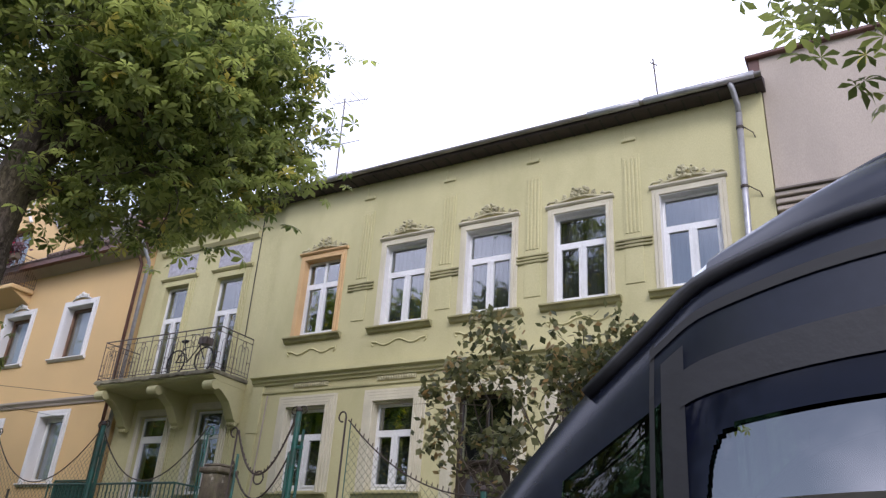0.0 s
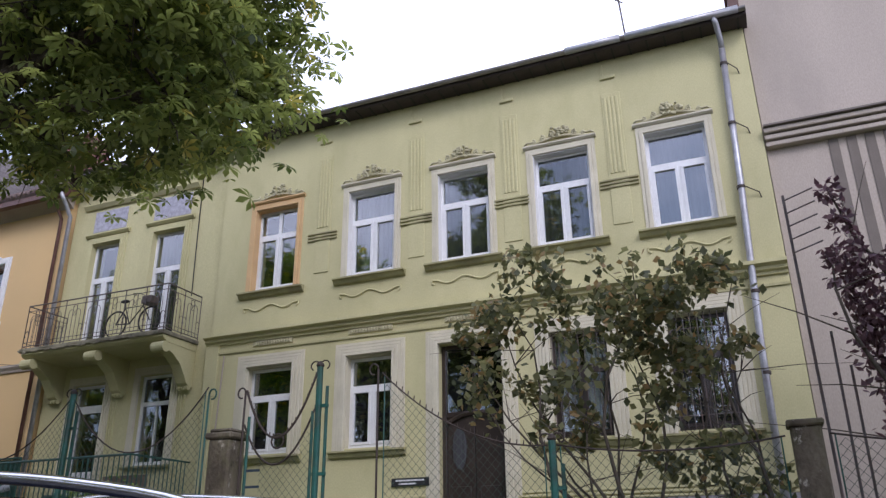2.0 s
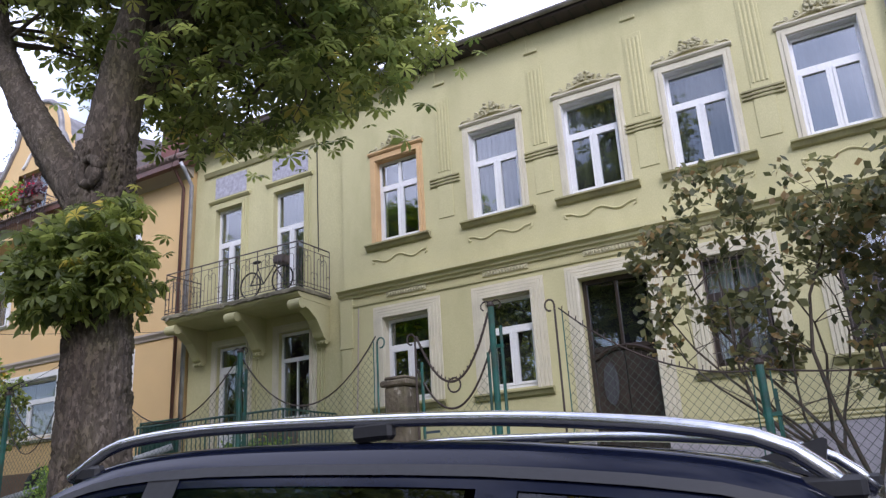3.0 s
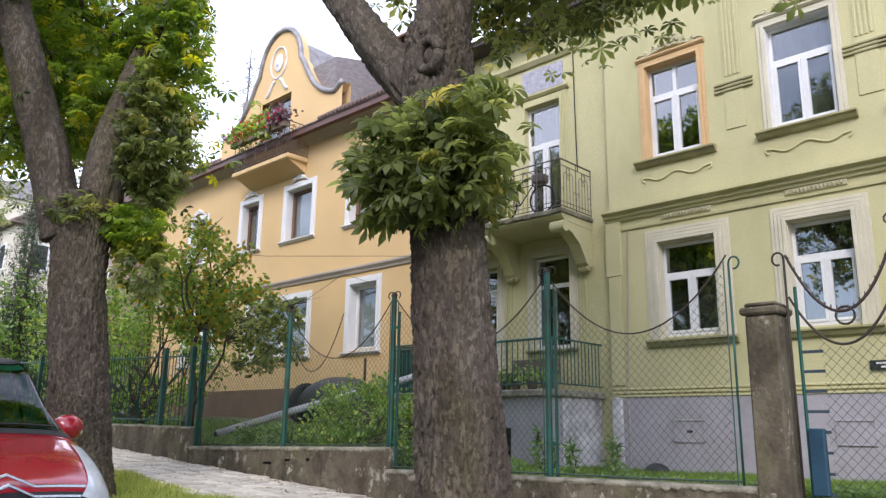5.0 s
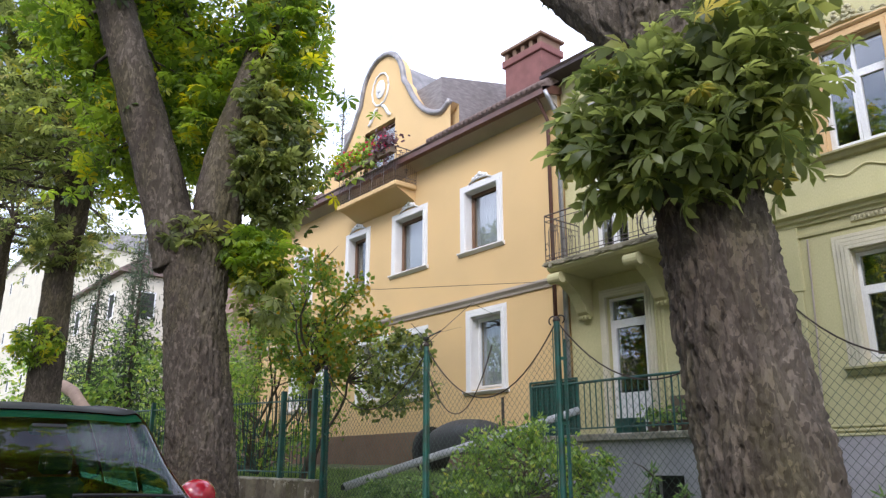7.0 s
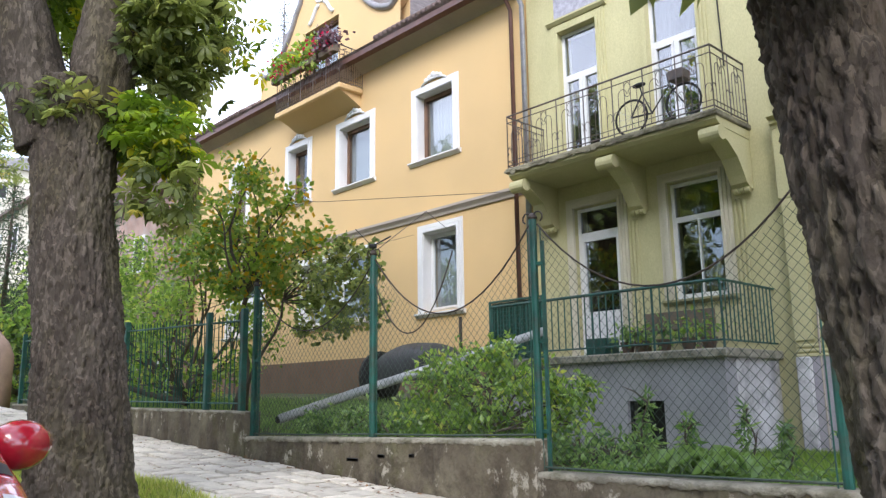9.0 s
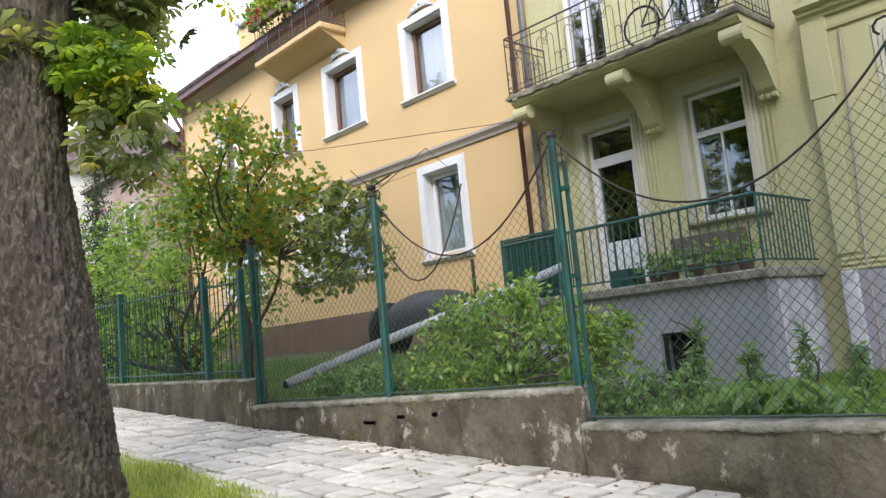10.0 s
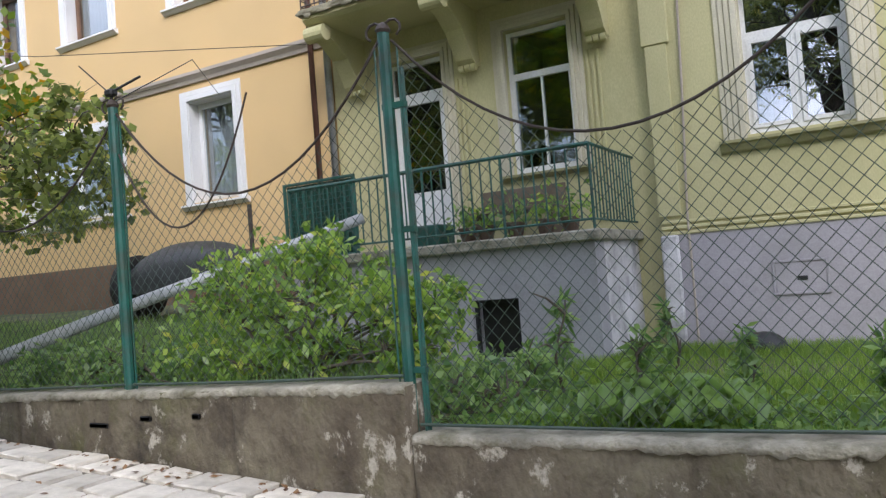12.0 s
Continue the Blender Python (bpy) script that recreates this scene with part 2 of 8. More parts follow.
def add_flecks(m, colour, scale, lo, hi, amount):
    """Scattered flecks of lichen and bare cement over a surface."""
    n, l = m.node_tree.nodes, m.node_tree.links
    p = n["Principled BSDF"]
    mp = next(x for x in n if x.type == "MAPPING")
    t = n.new("ShaderNodeTexNoise")
    t.inputs["Scale"].default_value, t.inputs["Detail"].default_value, t.inputs["Roughness"].default_value = scale, 9, 0.75
    l.new(mp.outputs["Vector"], t.inputs["Vector"])
    r = n.new("ShaderNodeMapRange")
    r.inputs[1].default_value, r.inputs[2].default_value, r.inputs[4].default_value = lo, hi, amount
    l.new(t.outputs["Fac"], r.inputs[0])
    x = n.new("ShaderNodeMix")
    x.data_type = "RGBA"
    l.new(r.outputs[0], x.inputs[0])
    l.new(p.inputs["Base Color"].links[0].from_socket, x.inputs[6])
    x.inputs[7].default_value = (*colour, 1)
    l.new(x.outputs[2], p.inputs["Base Color"])


add_flecks(M_CONC, (0.10, 0.105, 0.035), 1.3, 0.52, 0.68, 0.6)
add_flecks(M_CONC, (0.42, 0.385, 0.32), 4.2, 0.575, 0.63, 0.85)
add_flecks(M_CONC, (0.035, 0.03, 0.022), 2.9, 0.60, 0.66, 0.8)
M_COPE = mat("coping_stone", (0.33, 0.305, 0.245), 0.95, 0.35, 5, 30, 0.7, dirt=(0.09, 0.085, 0.045), dirt_amt=0.8, dirt_scale=4.5, bdist=0.03)
M_SLAB = mat("paving_slab", (0.69, 0.63, 0.54), 0.92, 0.16, 1.2, 35, 0.3, dirt=(0.22, 0.19, 0.15), dirt_amt=0.5, dirt_scale=4.5, per=0.17)
M_JOINT = mat("joint_soil", (0.12, 0.10, 0.075), 0.98, 0.3, 5, 40, 0.5)
M_SOIL = mat("soil_and_moss", (0.10, 0.105, 0.045), 0.98, 0.35, 1.5, 25, 0.6, dirt=(0.10, 0.17, 0.03), dirt_amt=0.7)
M_TURF = mat("turf", (0.20, 0.24, 0.06), 0.98, 0.3, 1.2, 25, 0.6, dirt=(0.17, 0.15, 0.06), dirt_amt=0.4)
M_ASPHALT = mat("asphalt", (0.052, 0.052, 0.054), 0.9, 0.2, 1, 60, 0.4)
M_KERB = mat("kerb_stone", (0.27, 0.26, 0.24), 0.93, 0.15, 2, 40, 0.3)
M_FENCE = mat("green_fence_paint", (0.015, 0.098, 0.078), 0.45, 0.3, 4, 40, 0.08, dirt=(0.06, 0.05, 0.035), dirt_amt=0.5, dirt_scale=6)
M_WIRE = mat("wire_green", (0.055, 0.085, 0.068), 0.6, 0.2, 3, 30, 0.0, dirt=(0.05, 0.035, 0.025), dirt_amt=0.4, dirt_scale=2)
M_RUST = mat("rusty_bar", (0.05, 0.035, 0.028), 0.7, 0.3, 5, 40, 0.15)
M_IRON = mat("grey_iron", (0.10, 0.085, 0.08), 0.6, 0.3, 5, 40, 0.1, dirt=(0.16, 0.075, 0.045), dirt_amt=0.4, dirt_scale=4)
M_BARK = bark_mat("chestnut_bark")
M_TWIG = mat("twig_bark", (0.10, 0.08, 0.06), 0.9, 0.25, 6, 40, 0.3)
M_LEAF = leaf_mat("chestnut_leaf", (0.042, 0.062, 0.020), (0.20, 0.235, 0.085), (0.36, 0.31, 0.09), 0.03, 0.42, 0.58, 2.7)
# brighter copy of the chestnut leaf, with sunlight put into its colour
M_LEAF2 = leaf_mat("sunlit_leaf", (0.05, 0.095, 0.02), (0.20, 0.29, 0.055), (0.42, 0.38, 0.05), 0.1, 0.4, 0.55, 2.6)
M_LILACLEAF = leaf_mat("lilac_leaf", (0.04, 0.05, 0.024), (0.185, 0.19, 0.09), (0.30, 0.21, 0.10), 0.1)
M_PLUM = leaf_mat("plum_leaf", (0.06, 0.03, 0.035), (0.19, 0.11, 0.12), None, 0.0, 0.5, 0.25)
M_ORANGE = leaf_mat("orange_green_leaf", (0.07, 0.14, 0.025), (0.22, 0.31, 0.07), (0.42, 0.27, 0.035), 0.14)
M_BUSH = leaf_mat("garden_leaf", (0.07, 0.14, 0.03), (0.27, 0.40, 0.10), (0.45, 0.48, 0.12), 0.07, 0.38)
M_WEED = leaf_mat("weed_leaf", (0.06, 0.13, 0.04), (0.25, 0.36, 0.13), None, 0.0, 0.38)
M_FIR = leaf_mat("fir_needle", (0.02, 0.04, 0.02), (0.06, 0.095, 0.04), None, 0.0, 0.6, 0.2)
M_GRASS = leaf_mat("grass_blade", (0.17, 0.23, 0.045), (0.42, 0.48, 0.13), (0.5, 0.44, 0.18), 0.12)
M_LAWN = leaf_mat("lawn_blade", (0.06, 0.12, 0.02), (0.19, 0.30, 0.06), (0.30, 0.33, 0.09), 0.06)
M_RED = mat("red_car_paint", (0.42, 0.012, 0.03), 0.22, 0.03, 2, 30, 0.0)
M_RED.node_tree.nodes["Principled BSDF"].inputs["Coat Weight"].default_value = 1.0
M_NAVY = mat("dark_blue_car_paint", (0.005, 0.007, 0.018), 0.07, 0.05, 2, 30, 0.0)
M_NAVY.node_tree.nodes["Principled BSDF"].inputs["Specular IOR Level"].default_value = 0.22
M_VAN = mat("dark_grey_van_paint", (0.013, 0.016, 0.027), 0.22, 0.08, 2, 30, 0.0)
M_VAN.node_tree.nodes["Principled BSDF"].inputs["Specular IOR Level"].default_value = 0.45
M_TRIM = mat("black_trim", (0.02, 0.02, 0.022), 0.5, 0.1, 4, 40, 0.05)
M_CHROME = mat("brushed_rail", (0.72, 0.72, 0.74), 0.22, 0.03, 4, 40, 0.0, metal=1.0)
M_LAMPGLASS = mat("headlamp_lens", (0.62, 0.66, 0.70), 0.08, 0.1, 6, 30, 0.0)
M_TYRE = mat("tyre_rubber", (0.018, 0.018, 0.018), 0.85, 0.1, 6, 50, 0.1)
M_REDLAMP = mat("tail_lamp", (0.35, 0.01, 0.01), 0.15, 0.1, 6, 30, 0.0)
M_PIPEW = mat("grey_tube", (0.42, 0.43, 0.43), 0.6, 0.15, 3, 40, 0.1, dirt=(0.22, 0.23, 0.2), dirt_amt=0.6, dirt_scale=4)
M_TARP = mat("dark_tarp", (0.022, 0.023, 0.024), 0.55, 0.3, 4, 30, 0.5)
M_WOOD = mat("weathered_wood", (0.17, 0.13, 0.09), 0.85, 0.25, 4, 40, 0.2)
M_TERRA = mat("terracotta", (0.13, 0.085, 0.06), 0.85, 0.15, 6, 40, 0.1)
M_FLOWER = leaf_mat("red_flower", (0.35, 0.02, 0.03), (0.5, 0.06, 0.08), None, 0.0)
M_PALE = mat("pale_render", (0.62, 0.57, 0.46), 0.92, 0.08, 0.8, 40, 0.1)
M_PINK = mat("peeling_pink_wall", (0.40, 0.27, 0.22), 0.95, 0.25, 1.5, 30, 0.3, dirt=(0.32, 0.30, 0.27), dirt_amt=0.8, dirt_scale=1.2)
M_HILL = mat("far_trees", (0.075, 0.12, 0.03), 0.95, 0.4, 0.25, 2, 0.5, bdist=0.5)
M_BLUE = mat("pale_blue_roof", (0.45, 0.52, 0.60), 0.7, 0.1, 2, 40, 0.1)
M_BLACK = mat("black_parts_and_hollow_shade", (0.015, 0.015, 0.015), 0.6, 0.1, 4, 40, 0.0)
M_PEELING = mat("peeling_whitewash", (0.68, 0.66, 0.66), 0.95, 0.15, 2, 40, 0.3, dirt=(0.2, 0.19, 0.19), dirt_amt=0.8, dirt_scale=2.2)

# ---- builders ----
class Geo:
    """Vertices and faces of one mesh."""

    def __init__(self):
        self.v, self.f = [], []

    def add(self, vs, fs):
        o = len(self.v)
        self.v += [tuple(p) for p in vs]
        self.f += [tuple(i + o for i in f) for f in fs]
        return self

    def box(self, x0, x1, y0, y1, z0, z1, b=0.0):
        """A box; b chamfers its edges."""
        if b <= 0:
            vs = [(x, y, z) for x in (x0, x1) for y in (y0, y1) for z in (z0, z1)]
            return self.add(vs, [(0, 1, 3, 2), (4, 6, 7, 5), (0, 4, 5, 1), (2, 3, 7, 6), (0, 2, 6, 4), (1, 5, 7, 3)])
        bm = bmesh.new()
        bmesh.ops.create_cube(bm, size=1.0)
        for q in bm.verts:
            q.co = Vector(((x0 + x1) / 2 + q.co.x * (x1 - x0), (y0 + y1) / 2 + q.co.y * (y1 - y0), (z0 + z1) / 2 + q.co.z * (z1 - z0)))
        bmesh.ops.bevel(bm, geom=bm.edges[:], offset=b, segments=1, affect="EDGES")
        return self.take(bm)

    def take(self, bm):
        bm.verts.index_update()
        self.add([q.co for q in bm.verts], [[q.index for q in f.verts] for f in bm.faces])
        bm.free()
        return self

    def prism_x(self, prof, x0, x1):
        """A (y, z) outline drawn out along x."""
        n = len(prof)
        vs = [(x0, y, z) for y, z in prof] + [(x1, y, z) for y, z in prof]
        fs = [(i, (i + 1) % n, n + (i + 1) % n, n + i) for i in range(n)]
        return self.add(vs, fs + [tuple(range(n))[::-1], tuple(range(n, 2 * n))])

    def prism_y(self, prof, y0, y1):
        """An (x, z) outline drawn out along y."""
        n = len(prof)
        vs = [(x, y0, z) for x, z in prof] + [(x, y1, z) for x, z in prof]
        fs = [(i, (i + 1) % n, n + (i + 1) % n, n + i) for i in range(n)]
        return self.add(vs, fs + [tuple(range(n))[::-1], tuple(range(n, 2 * n))])

    def tube(self, pts, r, sides=8, cap=True):
        pts = [Vector(p) for p in pts]
        rr = r if hasattr(r, "__len__") else [r] * len(pts)
        rings = []
        ref = None
        for i, p in enumerate(pts):
            d = (pts[min(i + 1, len(pts) - 1)] - pts[max(i - 1, 0)])
            d = d.normalized() if d.length > 1e-9 else Vector((0, 0, 1))
            if ref is None:
                ref = d.orthogonal().normalized()
            ref = (ref - d * ref.dot(d))
            ref = ref.normalized() if ref.length > 1e-6 else d.orthogonal().normalized()
            s = d.cross(ref)
            rings.append([p + (ref * math.cos(a) + s * math.sin(a)) * rr[i] for a in (math.tau * k / sides for k in range(sides))])
        vs = [q for ring in rings for q in ring]
        fs = []
        for i in range(len(pts) - 1):
            for k in range(sides):
                a, b = i * sides + k, i * sides + (k + 1) % sides
                fs.append((a, b, b + sides, a + sides))
        if cap:
            fs += [tuple(range(sides))[::-1], tuple(range(len(vs) - sides, len(vs)))]
        return self.add(vs, fs)

    def blob(self, c, r, seg=8, rings=5):
        c = Vector(c)
        r = r if hasattr(r, "__len__") else (r, r, r)
        vs = [c + Vector((0, 0, r[2]))]
        for i in range(1, rings):
            t = math.pi * i / rings
            for k in range(seg):
                a = math.tau * k / seg
                vs.append(c + Vector((r[0] * math.sin(t) * math.cos(a), r[1] * math.sin(t) * math.sin(a), r[2] * math.cos(t))))
        vs.append(c - Vector((0, 0, r[2])))
        fs = [(0, 1 + k, 1 + (k + 1) % seg) for k in range(seg)]
        for i in range(rings - 2):
            for k in range(seg):
                a, b = 1 + i * seg + k, 1 + i * seg + (k + 1) % seg
                fs.append((a, a + seg, b + seg, b))
        e = len(vs) - 1
        fs += [(e, 1 + (rings - 2) * seg + (k + 1) % seg, 1 + (rings - 2) * seg + k) for k in range(seg)]
        return self.add(vs, fs)

    def lathe(self, prof, c, axis="z", seg=20):
        """(radius, height) pairs turned about an axis through c."""
        vs = []
        for r, h in prof:
            for k in range(seg):
                a = math.tau * k / seg
                u, w = r * math.cos(a), r * math.sin(a)
                vs.append((c[0] + u, c[1] + w, c[2] + h) if axis == "z" else (c[0] + u, c[1] + h, c[2] + w) if axis == "y" else (c[0] + h, c[1] + u, c[2] + w))
        fs = []
        for i in range(len(prof) - 1):
            for k in range(seg):
                a, b = i * seg + k, i * seg + (k + 1) % seg
                fs.append((a, b, b + seg, a + seg))
        fs += [tuple(range(seg))[::-1], tuple(range(len(vs) - seg, len(vs)))]
        return self.add(vs, fs)

    def moved(self, m):
        self.v = [tuple(m @ Vector(p)) for p in self.v]
        return self


def mesh_of(name, g, material, smooth=False):
    me = bpy.data.meshes.new(name)
    me.from_pydata(g.v, [], g.f)
    me.validate()
    bm = bmesh.new()
    bm.from_mesh(me)
    bmesh.ops.recalc_face_normals(bm, faces=bm.faces[:])
    bm.to_mesh(me)
    bm.free()
    me.materials.append(material)
    if smooth:
        me.shade_smooth()
    return me


def part(name, g, material, parent=None, label="", smooth=False):
    """One mesh object under a thing or a part; the geometry is in world metres."""
    ob = new(name, mesh_of(name, g, material, smooth))
    if parent is not None:
        ob.parent = parent
        ob.matrix_parent_inverse = parent_world(parent).inverted()
    return tagged(ob, label)


def parent_world(ob):
    m = ob.matrix_basis.copy()
    if ob.parent is not None:
        m = parent_world(ob.parent) @ ob.matrix_parent_inverse @ m
    return m


def thing(name, at, label, category, group="", kind=""):
    ob = new(name)
    ob.empty_display_size = 0.2
    ob.matrix_basis = Matrix.Translation(at)
    return tagged(ob, label, category, group, kind)


def solo(name, g, material, label, category="", group="", kind="", smooth=False):
    return tagged(part(name, g, material, None, "", smooth), label, category, group, kind)


def wall_y(g, x0, x1, z0, z1, holes, y0, y1):
    """A wall in the xz plane between y0 and y1, with rectangular openings (x0, x1, z0, z1) through it."""
    xs = sorted({x0, x1, *[h[0] for h in holes], *[h[1] for h in holes]})
    zs = sorted({z0, z1, *[h[2] for h in holes], *[h[3] for h in holes]})
    solid = {}
    for i in range(len(xs) - 1):
        for k in range(len(zs) - 1):
            cx, cz = (xs[i] + xs[i + 1]) / 2, (zs[k] + zs[k + 1]) / 2
            solid[i, k] = not any(h[0] < cx < h[1] and h[2] < cz < h[3] for h in holes)
    for (i, k), s in solid.items():
        if not s:
            continue
        a, b, c, d = xs[i], xs[i + 1], zs[k], zs[k + 1]
        g.add([(a, y0, c), (b, y0, c), (b, y0, d), (a, y0, d)], [(0, 1, 2, 3)])
        g.add([(a, y1, c), (b, y1, c), (b, y1, d), (a, y1, d)], [(3, 2, 1, 0)])
        for di, dk, q in ((-1, 0, [(a, c), (a, d)]), (1, 0, [(b, c), (b, d)]), (0, -1, [(a, c), (b, c)]), (0, 1, [(a, d), (b, d)])):
            if not solid.get((i + di, k + dk), False):
                (ax, az), (bx, bz) = q
                g.add([(ax, y0, az), (bx, y0, bz), (bx, y1, bz), (ax, y1, az)], [(0, 1, 2, 3)])
    return g


def frame_y(g, x0, x1, z0, z1, w, y0, y1, bottom=True, b=0.0):
    """A rectangular frame of width w in the xz plane."""
    g.box(x0, x0 + w, y0, y1, z0, z1, b)
    g.box(x1 - w, x1, y0, y1, z0, z1, b)
    g.box(x0 + w, x1 - w, y0, y1, z1 - w, z1, b)
    if bottom:
        g.box(x0 + w, x1 - w, y0, y1, z0, z0 + w, b)
    return g


def G(x):
    """Height of the sloping street at x."""
    return -0.055 * max(-70.0, min(40.0, x))


def array_mesh(name, verts, faces, material, smooth=False):
    """A mesh from numpy arrays of vertices and equal-sided faces."""
    me = bpy.data.meshes.new(name)
    me.vertices.add(len(verts))
    me.vertices.foreach_set("co", np.ascontiguousarray(verts, dtype=np.float32).ravel())
    k = faces.shape[1]
    me.loops.add(faces.size)
    me.loops.foreach_set("vertex_index", np.ascontiguousarray(faces, dtype=np.int32).ravel())
    me.polygons.add(len(faces))
    me.polygons.foreach_set("loop_start", np.arange(0, faces.size, k, dtype=np.int32))
    me.polygons.foreach_set("loop_total", np.full(len(faces), k, dtype=np.int32))
    me.update(calc_edges=True)
    me.materials.append(material)
    return me


def array_part(name, verts, faces, material, parent=None, label=""):
    ob = new(name, array_mesh(name, verts, faces, material))
    if parent is not None:
        ob.parent = parent
        ob.matrix_parent_inverse = parent_world(parent).inverted()
    return tagged(ob, label)


def palmate(n=6, length=0.2, width=0.085, droop=0.35):
    """A horse-chestnut leaf: leaflets fanned round one point, broadest beyond the middle, each drooping."""
    vs, fs = [np.zeros(3)], []
    for i in range(n):
        a = math.radians(-125 + 250 * i / (n - 1))
        s = 1.0 - 0.35 * abs(i - (n - 1) / 2) / ((n - 1) / 2)
        d, e = np.array([math.cos(a), math.sin(a), 0]), np.array([-math.sin(a), math.cos(a), 0])
        L, W = length * s, width * s
        o = len(vs)
        for u, w, z in ((0.4, 0.26, 0.02), (0.72, 0.5, -0.3), (1.0, 0.0, -1.0), (0.72, -0.5, -0.3), (0.4, -0.26, 0.02)):
            vs.append(d * L * u + e * W * w + [0, 0, droop * L * z])
        fs += [(0, o, o + 4), (o, o + 1, o + 3), (o, o + 3, o + 4), (o + 1, o + 2, o + 3)]
    return np.array(vs, dtype=np.float64), np.array(fs)


def simple_leaf(length=0.08, width=0.04):
    vs = np.array([(0, 0, 0), (length * 0.5, width * 0.5, -0.1 * length), (length, 0, -0.25 * length), (length * 0.5, -width * 0.5, -0.1 * length)])
    return vs, np.array([(0, 1, 2), (0, 2, 3)])


def scatter(centres, template, rng, tilt=0.6, size=(0.75, 1.25)):
    """Copies of a leaf at the centres, turned at random about z and tilted."""
    tv, tf = template
    n = len(centres)
    yaw, p, r = rng.uniform(0, math.tau, n), rng.normal(0, tilt, n), rng.normal(0, tilt, n)
    s = rng.uniform(*size, n)
    cy, sy, cp, sp, cr, sr = np.cos(yaw), np.sin(yaw), np.cos(p), np.sin(p), np.cos(r), np.sin(r)
    R = np.empty((n, 3, 3))
    R[:, 0, 0], R[:, 0, 1], R[:, 0, 2] = cy * cp, cy * sp * sr - sy * cr, cy * sp * cr + sy * sr
    R[:, 1, 0], R[:, 1, 1], R[:, 1, 2] = sy * cp, sy * sp * sr + cy * cr, sy * sp * cr - cy * sr
    R[:, 2, 0], R[:, 2, 1], R[:, 2, 2] = -sp, cp * sr, cp * cr
    v = np.einsum("nij,kj->nki", R, tv) * s[:, None, None] + np.asarray(centres)[:, None, :]
    f = tf[None] + (np.arange(n) * len(tv))[:, None, None]
    return v.reshape(-1, 3), f.reshape(-1, tf.shape[1])


def bend(a, b, rng, sag=0.0, wob=0.12, n=6):
    """A wavering line from a to b."""
    a, b = Vector(a), Vector(b)
    d = (b - a).length
    out = []
    ph = [rng.uniform(0, 6.28) for _ in range(3)]
    for i in range(n + 1):
        t = i / n
        w = math.sin(math.pi * t) * d * wob
        out.append(a.lerp(b, t) + Vector((math.sin(ph[0] + 4 * t) * w, math.sin(ph[1] + 4 * t) * w, math.sin(ph[2] + 3 * t) * w * 0.5 - sag * math.sin(math.pi * t))))
    return out


def each_part(name, g, material, parent, label=""):
    """Every separate piece of the geometry as a part of its own."""
    up = list(range(len(g.v)))

    def root(i):
        while up[i] != i:
            up[i] = up[up[i]]
            i = up[i]
        return i
    for f in g.f:
        for i in f[1:]:
            up[root(i)] = root(f[0])
    groups = {}
    for f in g.f:
        groups.setdefault(root(f[0]), []).append(f)
    for fs in groups.values():
        ids = sorted({i for f in fs for i in f})
        k = {i: j for j, i in enumerate(ids)}
        part(name, Geo().add([g.v[i] for i in ids], [tuple(k[i] for i in f) for f in fs]), material, parent, label)

# ---- ground, road, pavement ----
def sheet(name, xs, ys, zf, material, label, kind="structure", thick=0.0):
    """A sheet over a grid of x and y with the height zf(x, y)."""
    vs = [(x, y, zf(x, y)) for x in xs for y in ys]
    n = len(ys)
    fs = [(i * n + k, (i + 1) * n + k, (i + 1) * n + k + 1, i * n + k + 1) for i in range(len(xs) - 1) for k in range(n - 1)]
    return solo(name, Geo().add(vs, fs), material, label, "", "", kind)


def steps(a, b, n):
    return [a + (b - a) * i / n for i in range(n + 1)]


def garden_z(x, y):
    """The front gardens: a flat lawn before the green house, a bank up to the yellow one."""
    low = 1.22 - 0.025 * max(0, y - 9.1)
    t = min(1.0, max(0.0, (-14.15 - 0.85 * max(0.0, y - 9.9) - x) / (0.25 + 0.5 * max(0.0, y - 9.3))))
    bank = 1.50 + 0.10 * max(0, y - 9.1) + 0.012 * max(0, -x - 20)
    return low * (1 - t) + bank * t + 0.03 * math.sin(x * 2.3 + y) * math.sin(y * 1.9)


sheet("ground", [-400, -200, -120, -70, -50, -30, -10, 10, 40, 120, 400], [-400, -150, -60, -20, 0, 12, 30, 60, 150, 400], lambda x, y: G(x) - 0.45, M_SOIL, "sloping bare earth under the whole street")
sheet("road", steps(-80, 45, 25), [-6.5, -3.5, -1.0, 1.5, 3.78], lambda x, y: G(x) - 0.03 - 0.008 * abs(y + 1.4), M_ASPHALT, "dark grey asphalt carriageway with parked cars")
sheet("pavement_far", steps(-80, 45, 25), [-9.0, -6.5], lambda x, y: G(x) + 0.08, M_KERB, "grey pavement across the road")
g = Geo()
for i in range(125):
    x = -80 + i
    g.add([(a, b, G(a) + c) for a in (x + 0.006, x + 0.994) for b, c in ((3.78, -0.2), (3.78, 0.07), (3.80, 0.10), (3.93, 0.10), (3.93, -0.2))],
          [(0, 5, 6, 1), (1, 6, 7, 2), (2, 7, 8, 3), (3, 8, 9, 4), (0, 1, 2, 3, 4), (9, 8, 7, 6, 5)])
solo("kerb", g, M_KERB, "row of worn grey kerb stones", "", "", "structure")
VERGE_Y = 6.62
sheet("verge", steps(-80, 45, 250), steps(3.93, VERGE_Y, 8), lambda x, y: G(x) + 0.06 + 0.03 * math.sin(x * 1.7 + y) + 0.02 * math.sin(x * 4.1 - 2 * y), M_TURF, "strip of trodden turf between kerb and pavement")
